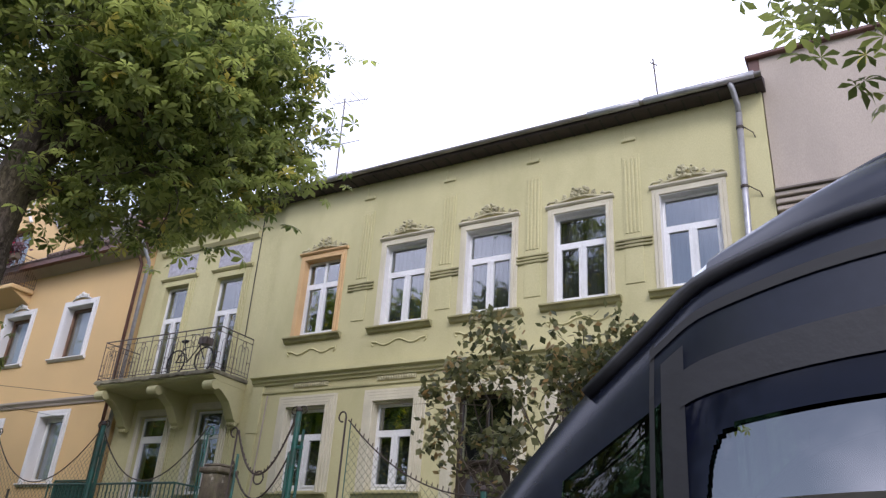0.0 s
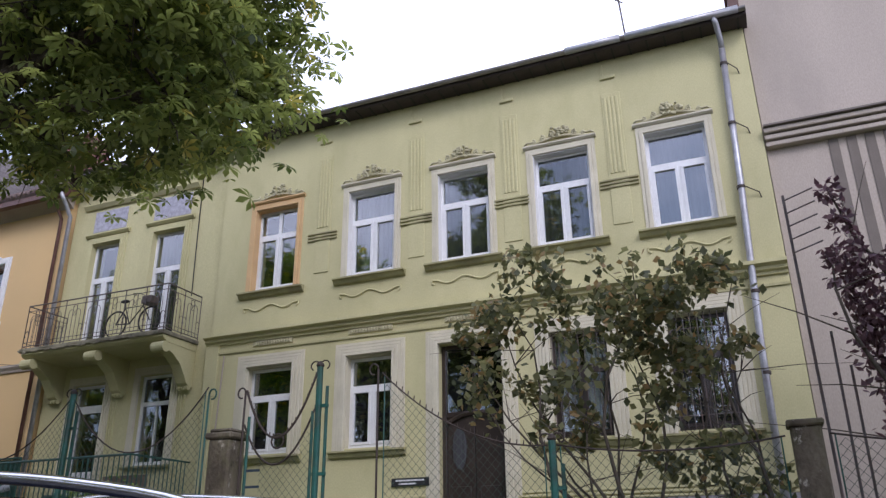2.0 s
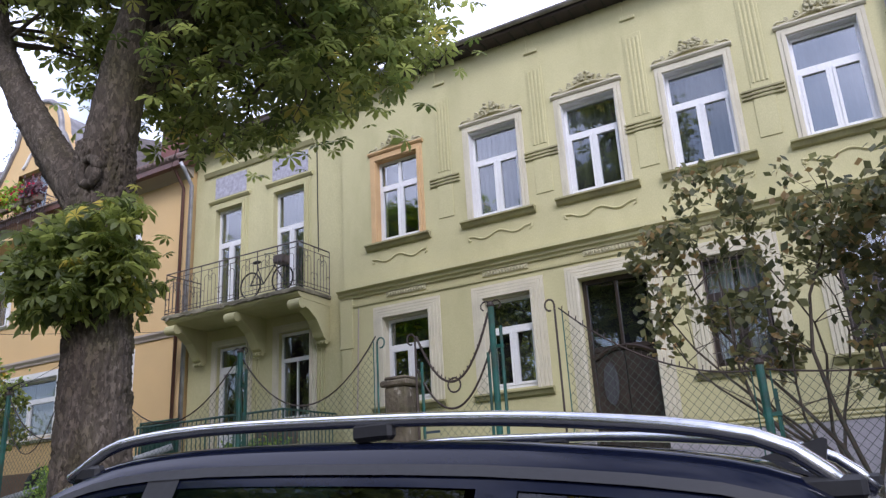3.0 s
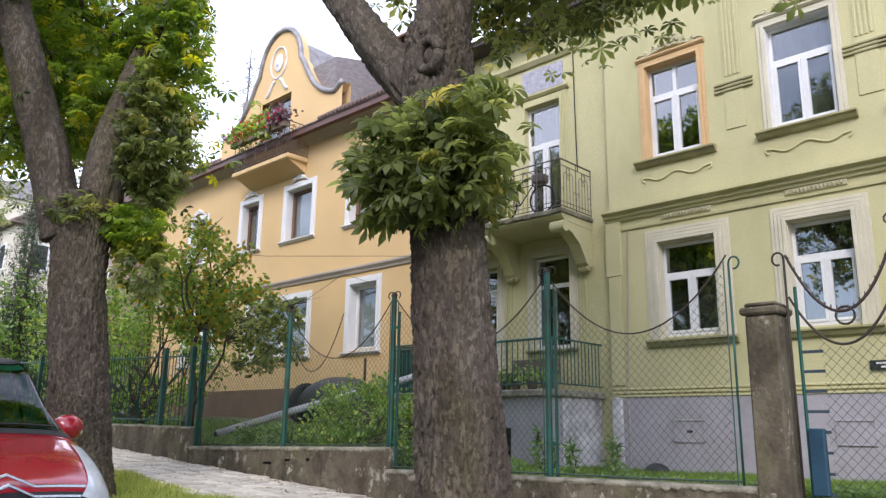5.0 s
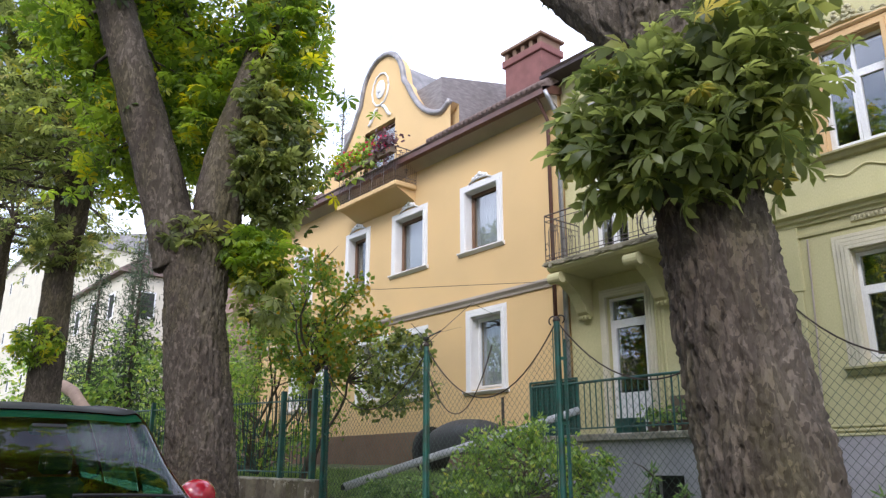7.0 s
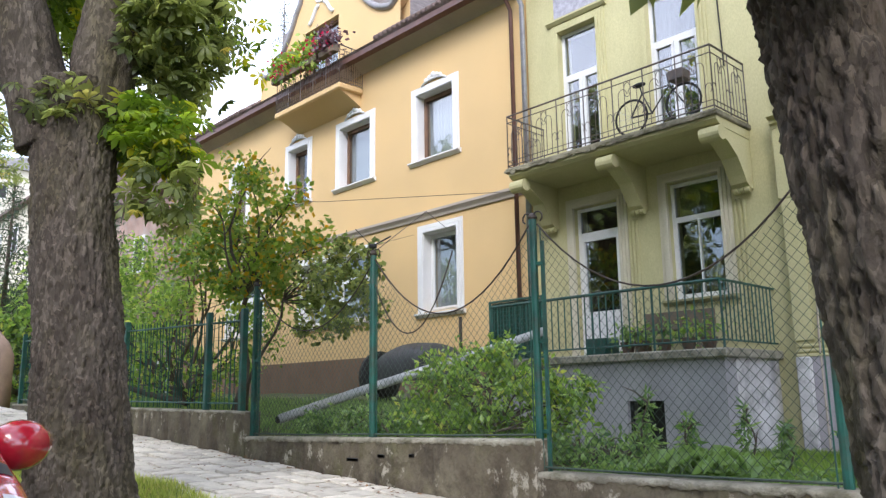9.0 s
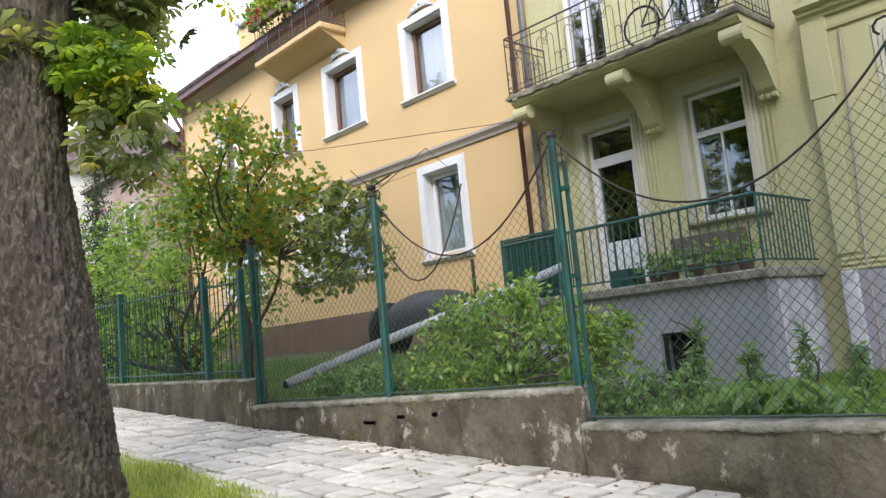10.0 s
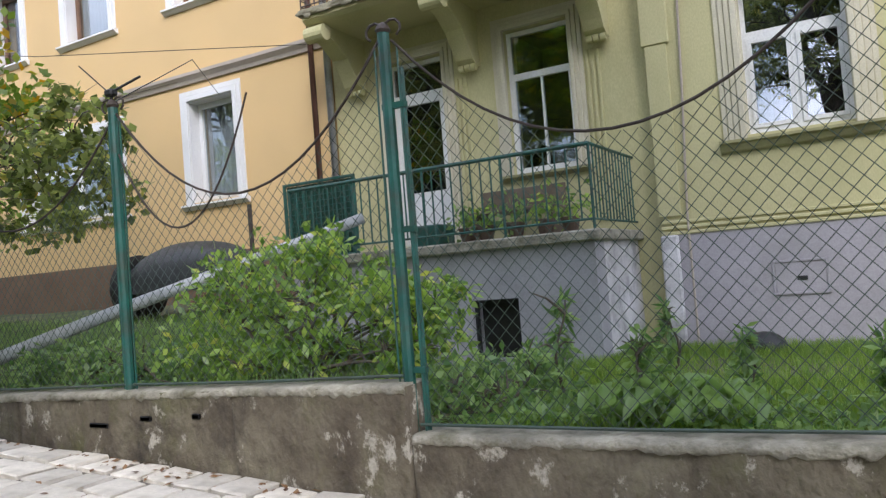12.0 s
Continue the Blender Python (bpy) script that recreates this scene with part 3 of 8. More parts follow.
sheet("pavement", steps(-80, 45, 25), [VERGE_Y, 8.9], lambda x, y: G(x) + 0.025 + 0.012 * (y - VERGE_Y), M_JOINT, "soil bed under the paving slabs")
sheet("garden", steps(-45, 12, 114), steps(9.05, 16.0, 16), garden_z, M_SOIL, "mossy lawn and bare soil in the front gardens")

# ---- garden wall ----
WALL_Y0, WALL_Y1 = 8.85, 9.12
WALL_JOINTS = (-30.2, -26.4, -22.9, -18.4, -17.5, -15.7, -12.35, -10.7, -9.2, -4.1, -1.3, 2.2)


def wall_run(name, x0, x1, top, label, cope=0.09):
    """A stretch of low cast wall, its face uneven, with a rough crumbling cap along the top."""
    w = thing(name, ((x0 + x1) / 2, 8.98, G((x0 + x1) / 2)), label, "garden wall", "garden walls")
    n, rows = max(2, int((x1 - x0) / 0.03)), 22
    vs, fs = [], []
    for i in range(n + 1):
        x = x0 + (x1 - x0) * i / n
        t, lo = top(x) - 0.015, G(x) - 0.3
        for k in range(rows + 1):
            z = lo + (t - lo) * k / rows
            o = 0.018 * noise.noise(Vector((x * 1.1, 3, z * 1.5))) + 0.016 * noise.noise(Vector((x * 6, 9, z * 6))) + 0.009 * noise.noise(Vector((x * 17, 1, z * 17)))
            o += 0.022 * max(0.0, noise.noise(Vector((x * 2.6, 4, z * 4.5))) - 0.28) / 0.3 + (0.02 if min(abs(x - j) for j in WALL_JOINTS) < 0.017 else 0.0)
            vs.append((x, WALL_Y0 + o, z))
        vs += [(x, WALL_Y1, t), (x, WALL_Y1, lo)]
    m = rows + 3
    for i in range(n):
        for k in range(m - 1):
            q = i * m + k
            fs.append((q, q + m, q + m + 1, q + 1))
    fs += [tuple(range(m)), tuple(range(n * m, n * m + m))[::-1]]
    part("wall_body", Geo().add(vs, fs), M_CONC, w, "", True)
    n = max(2, int((x1 - x0) / 0.025))
    vs, fs = [], []
    for i in range(n + 1):
        x = x0 + 0.003 + (x1 - x0 - 0.006) * i / n
        t = top(x)
        r = noise.noise(Vector((x * 9, 5, 0))) * 0.010 + noise.noise(Vector((x * 31, 2, 0))) * 0.006
        h = cope * (0.75 + 0.25 * noise.noise(Vector((x * 3.1, 7, 0))) + 0.35 * noise.noise(Vector((x * 15, 4, 0))))
        y = WALL_Y0 - 0.014 + 0.018 * noise.noise(Vector((x * 1.1, 3, t * 1.5)))
        vs += [(x, y + 0.016, t - max(0.02, h)), (x, y - r * 0.4, t - max(0.02, h) + 0.012), (x, y - r * 0.7, t - 0.022 + r), (x, y + 0.014, t - 0.004 + r), (x, y + 0.05, t + 0.003 + r * 0.7), (x, WALL_Y1 + 0.01, t + r * 0.4), (x, WALL_Y1 + 0.01, t - 0.05)]
    for i in range(n):
        for k in range(6):
            q = i * 7 + k
            fs.append((q, q + 7, q + 8, q + 1))
    fs += [tuple(range(7)), tuple(range(n * 7, n * 7 + 7))[::-1]]
    part("coping", Geo().add(vs, fs), M_COPE, w, "rough pale cement coping with lichen", True)
    if -20.2 < x0 < -13:
        # weep holes are solid black blocks; the shade inside is put into the colour
        for hx, hz, hw in ((-17.35, 1.27, 0.24), (-16.7, 1.34, 0.13), (-16.1, 1.37, 0.09)):
            part("drain_hole_black", Geo().box(hx, hx + hw, WALL_Y0 - 0.016, WALL_Y0 + 0.05, hz - 0.022, hz + 0.018, 0.008), M_BLACK, w, "black block painted as the dark inside a broken weep hole")
    return w


def top_high(x):
    return 1.615 + 0.022 * (x + 14.1)


def top_low(x):
    return 1.29 + 0.012 * (x + 14.1)


def top_left(x):
    return 1.87 - 0.012 * (x + 20.05)


wall_run("garden_wall", -14.09, -8.48, top_low, "low stained concrete garden wall with pale coping", 0.085)
wall_run("garden_wall", -6.0, 6.0, lambda x: 1.35 - 0.03 * (x + 8), "low stained concrete garden wall under the fence")
wall_run("garden_wall", -20.02, -14.12, top_high, "higher cracked concrete garden wall with mossy coping")
wall_run("garden_wall", -33.0, -20.06, top_left, "mossy concrete garden wall carrying iron railings", 0.06)


# ---- windows ----
def window_unit(parent, x0, x1, z0, z1, y, style="tee", fmat=None, curtain=None, glass=None, label="white window with three panes"):
    """A framed window whose glass stands at y; panes, curtain and a room box, its shade painted on, behind it."""
    fmat = fmat or M_PVC
    fw = 0.065
    zt = z0 + (z1 - z0) * (0.66 if style == "tee" else 0.68)
    xm = (x0 + x1) / 2
    fixed, sashes = [], []
    if style in ("tee", "cross"):
        if style == "cross":
            fixed += [(x0 + fw, xm - 0.04, zt + 0.05, z1 - fw), (xm + 0.04, x1 - fw, zt + 0.05, z1 - fw)]
        else:
            fixed += [(x0 + fw, x1 - fw, zt + 0.05, z1 - fw)]
        sashes += [(x0 + fw, xm - 0.03, z0 + fw, zt - 0.05, 0.055), (xm + 0.03, x1 - fw, z0 + fw, zt - 0.05, 0.055)]
    elif style == "thin":
        fixed += [(x0 + fw, x1 - fw, zt + 0.05, z1 - fw), (x0 + fw + 0.02, xm - 0.014, z0 + fw + 0.02, zt - 0.05), (xm + 0.014, x1 - fw - 0.02, z0 + fw + 0.02, zt - 0.05)]
    elif style == "two":
        sashes.append((x0 + fw, x1 - fw, z0 + fw, z1 - fw, 0.055))
    elif style == "door":
        fixed.append((x0 + fw, x1 - fw, z1 - 0.52, z1 - fw))
        sashes.append((x0 + fw, x1 - fw, z0 + 0.02, z1 - 0.62, 0.09))
    holes = fixed + [q[:4] for q in sashes]
    w = part("window", wall_y(Geo(), x0, x1, z0, z1, holes, y - 0.03, y + 0.05), fmat, parent, label)
    panes = list(fixed)
    for a, b, c, d, sw in sashes:
        low = c + (0.85 if style == "door" else sw)
        part("sash", wall_y(Geo(), a + 0.003, b - 0.003, c + 0.003, d - 0.003, [(a + sw, b - sw, low, d - sw)], y - 0.048, y + 0.03), fmat, w)
        panes.append((a + sw, b - sw, low, d - sw))
        if style == "door":
            part("door_panel", Geo().box(a + 0.14, b - 0.14, y - 0.056, y - 0.04, c + 0.16, c + 0.72, 0.008), fmat, w)
    for a, b, c, d in panes:
        part("pane", Geo().box(a - 0.01, b + 0.01, y + 0.0, y + 0.006, c - 0.01, d + 0.01), glass or M_GLASS, w).visible_shadow = False
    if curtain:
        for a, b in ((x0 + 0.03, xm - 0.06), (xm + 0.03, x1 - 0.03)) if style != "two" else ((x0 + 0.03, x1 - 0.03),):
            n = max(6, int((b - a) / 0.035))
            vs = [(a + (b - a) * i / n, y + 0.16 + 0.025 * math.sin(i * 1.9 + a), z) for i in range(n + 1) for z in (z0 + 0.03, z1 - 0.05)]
            part("curtain", Geo().add(vs, [(2 * i, 2 * i + 2, 2 * i + 3, 2 * i + 1) for i in range(n)]), curtain, w, "hanging curtain in soft folds, near-black where it paints an unlit window", True)
    # the unlit room is a box in near-black paint
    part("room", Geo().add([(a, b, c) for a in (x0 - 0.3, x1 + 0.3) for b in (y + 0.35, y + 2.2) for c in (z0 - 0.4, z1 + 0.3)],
         [(0, 1, 3, 2), (4, 6, 7, 5), (2, 3, 7, 6), (0, 2, 6, 4), (1, 5, 7, 3)]), M_ROOMSHADE, w, "room box painted near-black for the shade indoors")
    return w


def stepped_surround(parent, x0, x1, z0, z1, wide, y, material, steps_n=3, label="moulded plaster surround"):
    """A surround of stepped mouldings swept up one side of an opening, over it and down the other."""
    prof = [(0.0, y + 0.03)]
    for i in range(steps_n):
        d = y - 0.022 * (steps_n - i) - 0.006
        a, b = wide * i / steps_n, wide * (i + 1) / steps_n
        prof += [(a + 0.002, d + 0.008), (a + 0.012, d), (b - 0.006, d)]
    prof.append((wide, y + 0.03))
    n = len(prof)
    vs = []
    for k in range(4):
        for o, d in prof:
            vs.append(((x0 - o if k < 2 else x1 + o), d, (z0 if k in (0, 3) else z1 + o)))
    fs = [(k * n + i, k * n + i + 1, (k + 1) * n + i + 1, (k + 1) * n + i) for k in range(3) for i in range(n - 1)]
    fs += [tuple(range(n)), tuple(range(3 * n, 4 * n))[::-1]]
    return part("surround", Geo().add(vs, fs), material, parent, label)


def sill(parent, x0, x1, z, y, material, depth=0.16, h=0.12):
    p = [(y + 0.05, z), (y - depth, z - 0.015), (y - depth, z - 0.05), (y - depth * 0.7, z - 0.07), (y - depth * 0.45, z - h * 0.85), (y - 0.03, z - h), (y + 0.05, z - h)]
    return part("sill", Geo().prism_x(p, x0, x1), material, parent)


def crest(parent, xc, z, y, w=1.55):
    """The stucco relief above an upper window: a bar, two trailing scrolls and a flower cluster."""
    g = Geo()
    rng = random.Random(int(xc * 100) & 1023)
    arc = [(xc - w / 2 + w * i / 16, y - 0.04, z + 0.02 + 0.12 * math.sin(math.pi * i / 16) ** 2) for i in range(17)]
    g.tube(arc, 0.032, 6)
    for s in (-1, 1):
        for k in range(3):
            cx, cz, r = xc + s * (0.16 + 0.2 * k), z + 0.22 - 0.055 * k, 0.085 - 0.016 * k
            sp = [(cx + s * r * (1 - t / 16) * math.cos(t * 0.62 + 1.2), y - 0.045, cz + r * (1 - t / 16) * math.sin(t * 0.62 + 1.2)) for t in range(15)]
            g.tube(sp, 0.022, 5)
        g.tube([(xc + s * w * 0.50, y - 0.03, z + 0.06), (xc + s * w * 0.46, y - 0.05, z + 0.11), (xc + s * w * 0.40, y - 0.05, z + 0.09), (xc + s * w * 0.36, y - 0.04, z + 0.13)], 0.026, 5)
    for k in range(26):
        a, r = rng.uniform(0, math.tau), rng.uniform(0, 1) ** 0.5
        g.blob((xc + 0.24 * r * math.cos(a), y - 0.05 - 0.03 * (1 - r), z + 0.25 + 0.16 * r * math.sin(a)), (rng.uniform(0.03, 0.055), 0.04, rng.uniform(0.025, 0.045)), 6, 4)
    return part("crest", g, M_STUCCO, parent, "stucco scrolls and flowers in relief", True)


def wave_band(parent, xc, z, y, w=1.55):
    g = Geo()
    pts = []
    for i in range(33):
        t = i / 32
        u = abs(2 * t - 1)
        pts.append((xc - w / 2 + w * t, y - 0.012, z - 0.20 + 0.06 * math.cos(2 * math.pi * (t * 2 - 1)) * (1 if u < 0.85 else 0.6) + 0.02))
    g.tube(pts, 0.024, 5)
    for s in (-1, 1):
        g.tube([(xc + s * w / 2, y - 0.012, z - 0.12), (xc + s * w / 2 * 1.0, y - 0.012, z - 0.2), (xc + s * w / 2 * 0.93, y - 0.012, z - 0.245)], 0.022, 5)
    return part("wave_moulding", g, M_GREEN, parent, "wavy plaster band in relief")


# ---- green house ----
GY, BY = 15.2, 15.36
EAVE = 12.0
house = thing("house", (-7.4, 18.0, 1.0), "two-storey yellow-green plastered town house with stucco crests", "house")
U_X = [-12.25, -9.59, -7.27, -5.0, -2.6]
u_holes = [(x - 0.61, x + 0.61, 7.68, 9.83) for x in U_X]
g_holes = [(-12.74, -11.5, 3.8, 5.78), (-10.1, -8.98, 3.8, 5.78), (-7.9, -6.5, 2.45, 5.82), (-5.5, -4.36, 3.72, 5.78), (-3.22, -2.1, 3.72, 5.88)]
part("wall", wall_y(Geo(), -13.9, -0.95, 2.62, EAVE + 0.15, u_holes + g_holes, GY, GY + 0.5), M_GREEN, house, "yellow-green plaster facade, faintly stained")
part("wall_return", Geo().box(-13.9, -13.62, GY + 0.02, 25, 0.6, EAVE, 0), M_GREEN, house)
part("wall_back", Geo().box(-19.4, -0.95, 24.6, 25, 0.6, EAVE, 0), M_GREEN, house)
pl = Geo()
wall_y(pl, -13.9, -0.95, 0.6, 2.62, [(-7.9, -6.5, 1.9, 2.62)], GY - 0.03, GY + 0.5)
part("plinth", pl, M_LILAC, house, "lilac-grey rendered plinth")
g = Geo()
for k in range(3):
    z = 2.60 + 0.075 * k
    for a, b in ((-13.94, -7.95), (-6.45, -0.95)):
        part("plinth_band", Geo().box(a, b, GY - 0.05 + 0.012 * k, GY + 0.02, z, z + 0.045, 0.008), M_GREEN, house)
g = Geo()
prof = [(GY + 0.05, 6.42), (GY - 0.05, 6.42), (GY - 0.06, 6.47), (GY - 0.12, 6.50), (GY - 0.12, 6.56), (GY - 0.22, 6.60), (GY - 0.22, 6.67), (GY - 0.03, 6.71), (GY + 0.05, 6.71)]
g.prism_x(prof, -14.0, -0.95)
g.prism_x([(GY + 0.05, 6.20), (GY - 0.035, 6.20), (GY - 0.045, 6.25), (GY + 0.05, 6.27)], -13.93, -0.95)
part("belt_cornice", g, M_GREEN, house, "moulded belt course between the storeys")
g = Geo()
g.box(-14.0, -13.62, GY - 0.05, GY + 0.1, 5.2, 6.42, 0.015).box(-13.96, -13.66, GY - 0.035, GY + 0.1, 2.85, 5.2, 0.012)
part("corner_pilaster", g, M_GREEN, house)
for i, xc in enumerate(U_X):
    a, b = xc - 0.61, xc + 0.61
    sm = M_PEACH if i == 0 else M_CREAM
    # near-black curtains paint the dark behind these panes
    w = window_unit(house, a, b, 7.70, 9.82, GY + 0.19, "cross" if i == 0 else "tee", None, M_DARKCURTAIN if i else None, M_COATED if i == 4 else None, label="white window with four panes in a peach surround" if i == 0 else "white three-pane window, near-black curtains put in for its dark inside")
    g = Geo()
    g.box(a - 0.005, a + 0.012, GY - 0.01, GY + 0.17, 7.68, 9.84).box(b - 0.012, b + 0.005, GY - 0.01, GY + 0.17, 7.68, 9.84).box(a, b, GY - 0.01, GY + 0.17, 9.82, 9.84)
    part("reveal", g, sm if i == 0 else M_WHITE, w)
    stepped_surround(w, a, b, 7.60, 9.84, 0.16, GY, sm, 2)
    part("lintel", Geo().prism_x([(GY + 0.03, 10.0), (GY - 0.05, 10.0), (GY - 0.09, 10.04), (GY - 0.09, 10.07), (GY + 0.03, 10.08)], a - 0.2, b + 0.2), M_CREAM if i else M_PEACH, w)
    sill(w, a - 0.3, b + 0.3, 7.66, GY, M_SILL, 0.17, 0.16)
    crest(w, xc, 10.05, GY)
    wave_band(w, xc, 7.42, GY)
for xc in (-10.9, -8.43, -6.13, -3.8):
    g = Geo().box(xc - 0.20, xc + 0.20, GY - 0.02, GY + 0.02, 7.9, 11.0, 0.006)
    for k in range(4):
        g.box(xc - 0.16 + 0.085 * k, xc - 0.105 + 0.085 * k, GY - 0.042, GY - 0.015, 9.05, 10.9, 0.01)
    p = part("pilaster_strip", g, M_GREEN, house)
    part("pilaster_cap", Geo().box(xc - 0.19, xc + 0.14, GY - 0.05, GY + 0.02, 11.36, 11.44, 0.012).box(xc - 0.17, xc - 0.11, GY - 0.03, GY + 0.02, 11.44, 11.75, 0.006), M_GREEN, p)
    part("triple_band", Geo().box(xc - 0.4, xc + 0.4, GY - 0.045, GY + 0.02, 8.72, 8.77, 0.01).box(xc - 0.4, xc + 0.4, GY - 0.045, GY + 0.02, 8.80, 8.85, 0.01).box(xc - 0.4, xc + 0.4, GY - 0.045, GY + 0.02, 8.88, 8.93, 0.01), M_SILL, p)
for i, (a, b, c, d) in enumerate(g_holes):
    if i == 2:
        continue
    barred = i > 2
    w = window_unit(house, a, b, c + 0.02, d - 0.02, GY + 0.19, "tee", M_DOOR if barred else None, M_NET if i == 3 else M_DARKCURTAIN, M_COATED if i < 2 else None, label="dark barred window" if barred else "white three-pane ground-floor window")
    g = Geo()
    g.box(a - 0.005, a + 0.012, GY - 0.01, GY + 0.17, c, d).box(b - 0.012, b + 0.005, GY - 0.01, GY + 0.17, c, d).box(a, b, GY - 0.01, GY + 0.17, d - 0.012, d + 0.005)
    part("reveal", g, M_CREAM, w)
    stepped_surround(w, a, b, c - 0.05, d + 0.01, 0.30, GY, M_CREAM, 4)
    sill(w, a - 0.34, b + 0.34, c - 0.04, GY, M_SILL, 0.14, 0.17)
    if barred:
        bars = Geo()
        for k in range(9):
            x = a + 0.06 + (b - a - 0.12) * k / 8
            bars.tube([(x, GY - 0.02, c), (x, GY - 0.02, d)], 0.009, 5)
        for z in (c + 0.25, (c + d) / 2, d - 0.3):
            bars.tube([(a, GY - 0.02, z), (b, GY - 0.02, z)], 0.009, 5)
        each_part("window_bar", bars, M_IRON, w)
for xc in (-12.1, -9.54, -7.2, -4.93, -2.66):
    g = Geo().box(xc - 0.55, xc + 0.55, GY - 0.035, GY + 0.02, 6.2 + 0.09, 6.2 + 0.21, 0.01)
    for k in range(14):
        g.blob((xc - 0.46 + 0.071 * k, GY - 0.04, 6.35), (0.028, 0.025, 0.045), 6, 4)
    part("plaque", g, M_STUCCO, house, "small stucco plaque with a beaded row")
a, b, c, d = g_holes[2]
door = part("door", frame_y(Geo(), a, b, 2.0, d, 0.09, GY + 0.15, GY + 0.25, False, 0.01).box(a + 0.09, b - 0.09, GY + 0.16, GY + 0.24, 4.30, 4.42, 0.015), M_DOOR, house, "dark double entrance door with glazed fanlight")
part("door_leaf", Geo().box(a + 0.09, (a + b) / 2 - 0.01, GY + 0.18, GY + 0.23, 2.02, 4.3, 0.01).box(a + 0.18, (a + b) / 2 - 0.1, GY + 0.165, GY + 0.19, 2.2, 2.95, 0.015), M_DOOR, door)
part("door_leaf", Geo().box((a + b) / 2 + 0.01, b - 0.09, GY + 0.18, GY + 0.23, 2.02, 4.3, 0.01).box((a + b) / 2 + 0.1, b - 0.18, GY + 0.165, GY + 0.19, 2.2, 2.95, 0.015), M_DOOR, door)
oval = [((a + b) / 2 - 0.33 + 0.15 * math.cos(t * math.tau / 20), 3.68 + 0.42 * math.sin(t * math.tau / 20)) for t in range(20)]
# opaque oval in near-black, the unlit hall put into its colour
part("oval_pane", Geo().prism_y(oval, GY + 0.172, GY + 0.181), M_DARKCURTAIN, door)
part("arched_rail", Geo().tube([(a + 0.09 + (b - a - 0.18) * t / 12, GY + 0.16, 4.18 + 0.20 * math.sin(math.pi * t / 12)) for t in range(13)], 0.05, 6), M_DOOR, door)
part("fanlight", Geo().box(a + 0.09, b - 0.09, GY + 0.2, GY + 0.206, 4.42, d - 0.09), M_GLASS, door)
part("fanlight_bar", Geo().box((a + b) / 2 - 0.03, (a + b) / 2 + 0.03, GY + 0.16, GY + 0.24, 4.42, d - 0.09, 0.008), M_DOOR, door)
# near-black sheet painted as the unlit hall behind the door
part("hall_shade", Geo().box(a, b, GY + 0.5, GY + 0.55, 2.0, d), M_ROOMSHADE, door)
stepped_surround(door, a, b, 2.62, d + 0.01, 0.30, GY, M_CREAM, 4)
part("sign_plate", Geo().box(-8.95, -8.1, GY - 0.05, GY - 0.02, 2.98, 3.14, 0.006), M_BLACK, house, "small black street sign with pale unreadable writing")
part("sign_writing", Geo().box(-8.85, -8.22, GY - 0.054, GY - 0.049, 3.075, 3.105).box(-8.78, -8.4, GY - 0.054, GY - 0.049, 3.01, 3.04), M_PVC, house)
hat = part("hatch", frame_y(Geo(), -12.6, -11.95, 1.72, 2.16, 0.035, GY - 0.055, GY, True, 0.006).box(-12.56, -11.99, GY - 0.042, GY - 0.02, 1.76, 2.12), M_LILAC, house, "painted metal hatch in the plinth")
part("hatch_lock", Geo().box(-12.32, -12.2, GY - 0.056, GY - 0.04, 1.90, 1.95, 0.004), M_BLACK, hat)
hat = part("hatch", frame_y(Geo(), -9.6, -8.95, 1.72, 2.16, 0.035, GY - 0.055, GY, True, 0.006).box(-9.56, -8.99, GY - 0.042, GY - 0.02, 1.76, 2.12), M_LILAC, house, "painted metal hatch in the plinth")
part("cable_duct", Geo().tube([(-13.58, GY - 0.03, 1.1), (-13.58, GY - 0.03, 2.9), (-13.5, GY - 0.03, 4.6), (-13.45, GY - 0.03, 6.15)], 0.018, 6), M_GREYW, house)
# eaves and roof
g = Geo().prism_x([(14.76, 11.88), (14.76, 11.96), (15.25, 12.2), (15.25, 11.86), (14.8, 11.86)], -14.2, -0.86)
part("eave", g, M_EAVE, house, "dark boarded eave")
g = Geo()
for k in range(36):
    g.box(-14.0 + 0.37 * k, -13.96 + 0.37 * k, 14.82, 15.2, 11.845, 11.86)
each_part("soffit_joint", g, M_BLACK, house)
gut = [(14.77 - 0.075 + 0.075 * math.cos(t), 11.99 + 0.075 * math.sin(t)) for t in [math.pi + math.pi * k / 8 for k in range(9)]]
gut2 = [(y, z + 0.012) for y, z in gut][::-1]
part("gutter", Geo().prism_x(gut + [(14.765, 12.002), (14.76, 12.002)] + [(14.77 - 0.075 + 0.063 * math.cos(t), 11.99 + 0.063 * math.sin(t)) for t in [2 * math.pi - math.pi * k / 8 for k in range(9)]], -14.2, -0.86), M_GUTTER, house, "old grey half-round gutter")
# lighter segments of the gutter, its white sheen put into their colour
for xa, xb in ((-12.3, -11.2), (-4.6, -3.4), (-3.3, -1.0)):
    part("gutter_sheen_length", Geo().tube([(xa, 14.69, 11.985), (xb, 14.69, 11.985)], 0.082, 10), M_ZINC, house, "lighter zinc length of gutter, a white sheen put into its colour", True)
part("roof", Geo().prism_x([(14.72, 12.02), (20.0, 14.6), (25.5, 12.0), (25.5, 11.92), (20, 14.5), (14.8, 11.95)], -19.5, -0.9), M_ROOF, house, "low pitched weathered roof")
g = Geo()
g.tube([(-1.5, 14.70, 11.98), (-1.46, 14.76, 11.82), (-1.42, 15.0, 11.55), (-1.42, 15.06, 11.35)], 0.06, 10)
g.tube([(-1.42, 15.06, 11.38), (-1.5, 15.06, 8.2), (-1.62, 15.06, 5.0), (-1.66, 15.06, 1.2)], 0.065, 10)
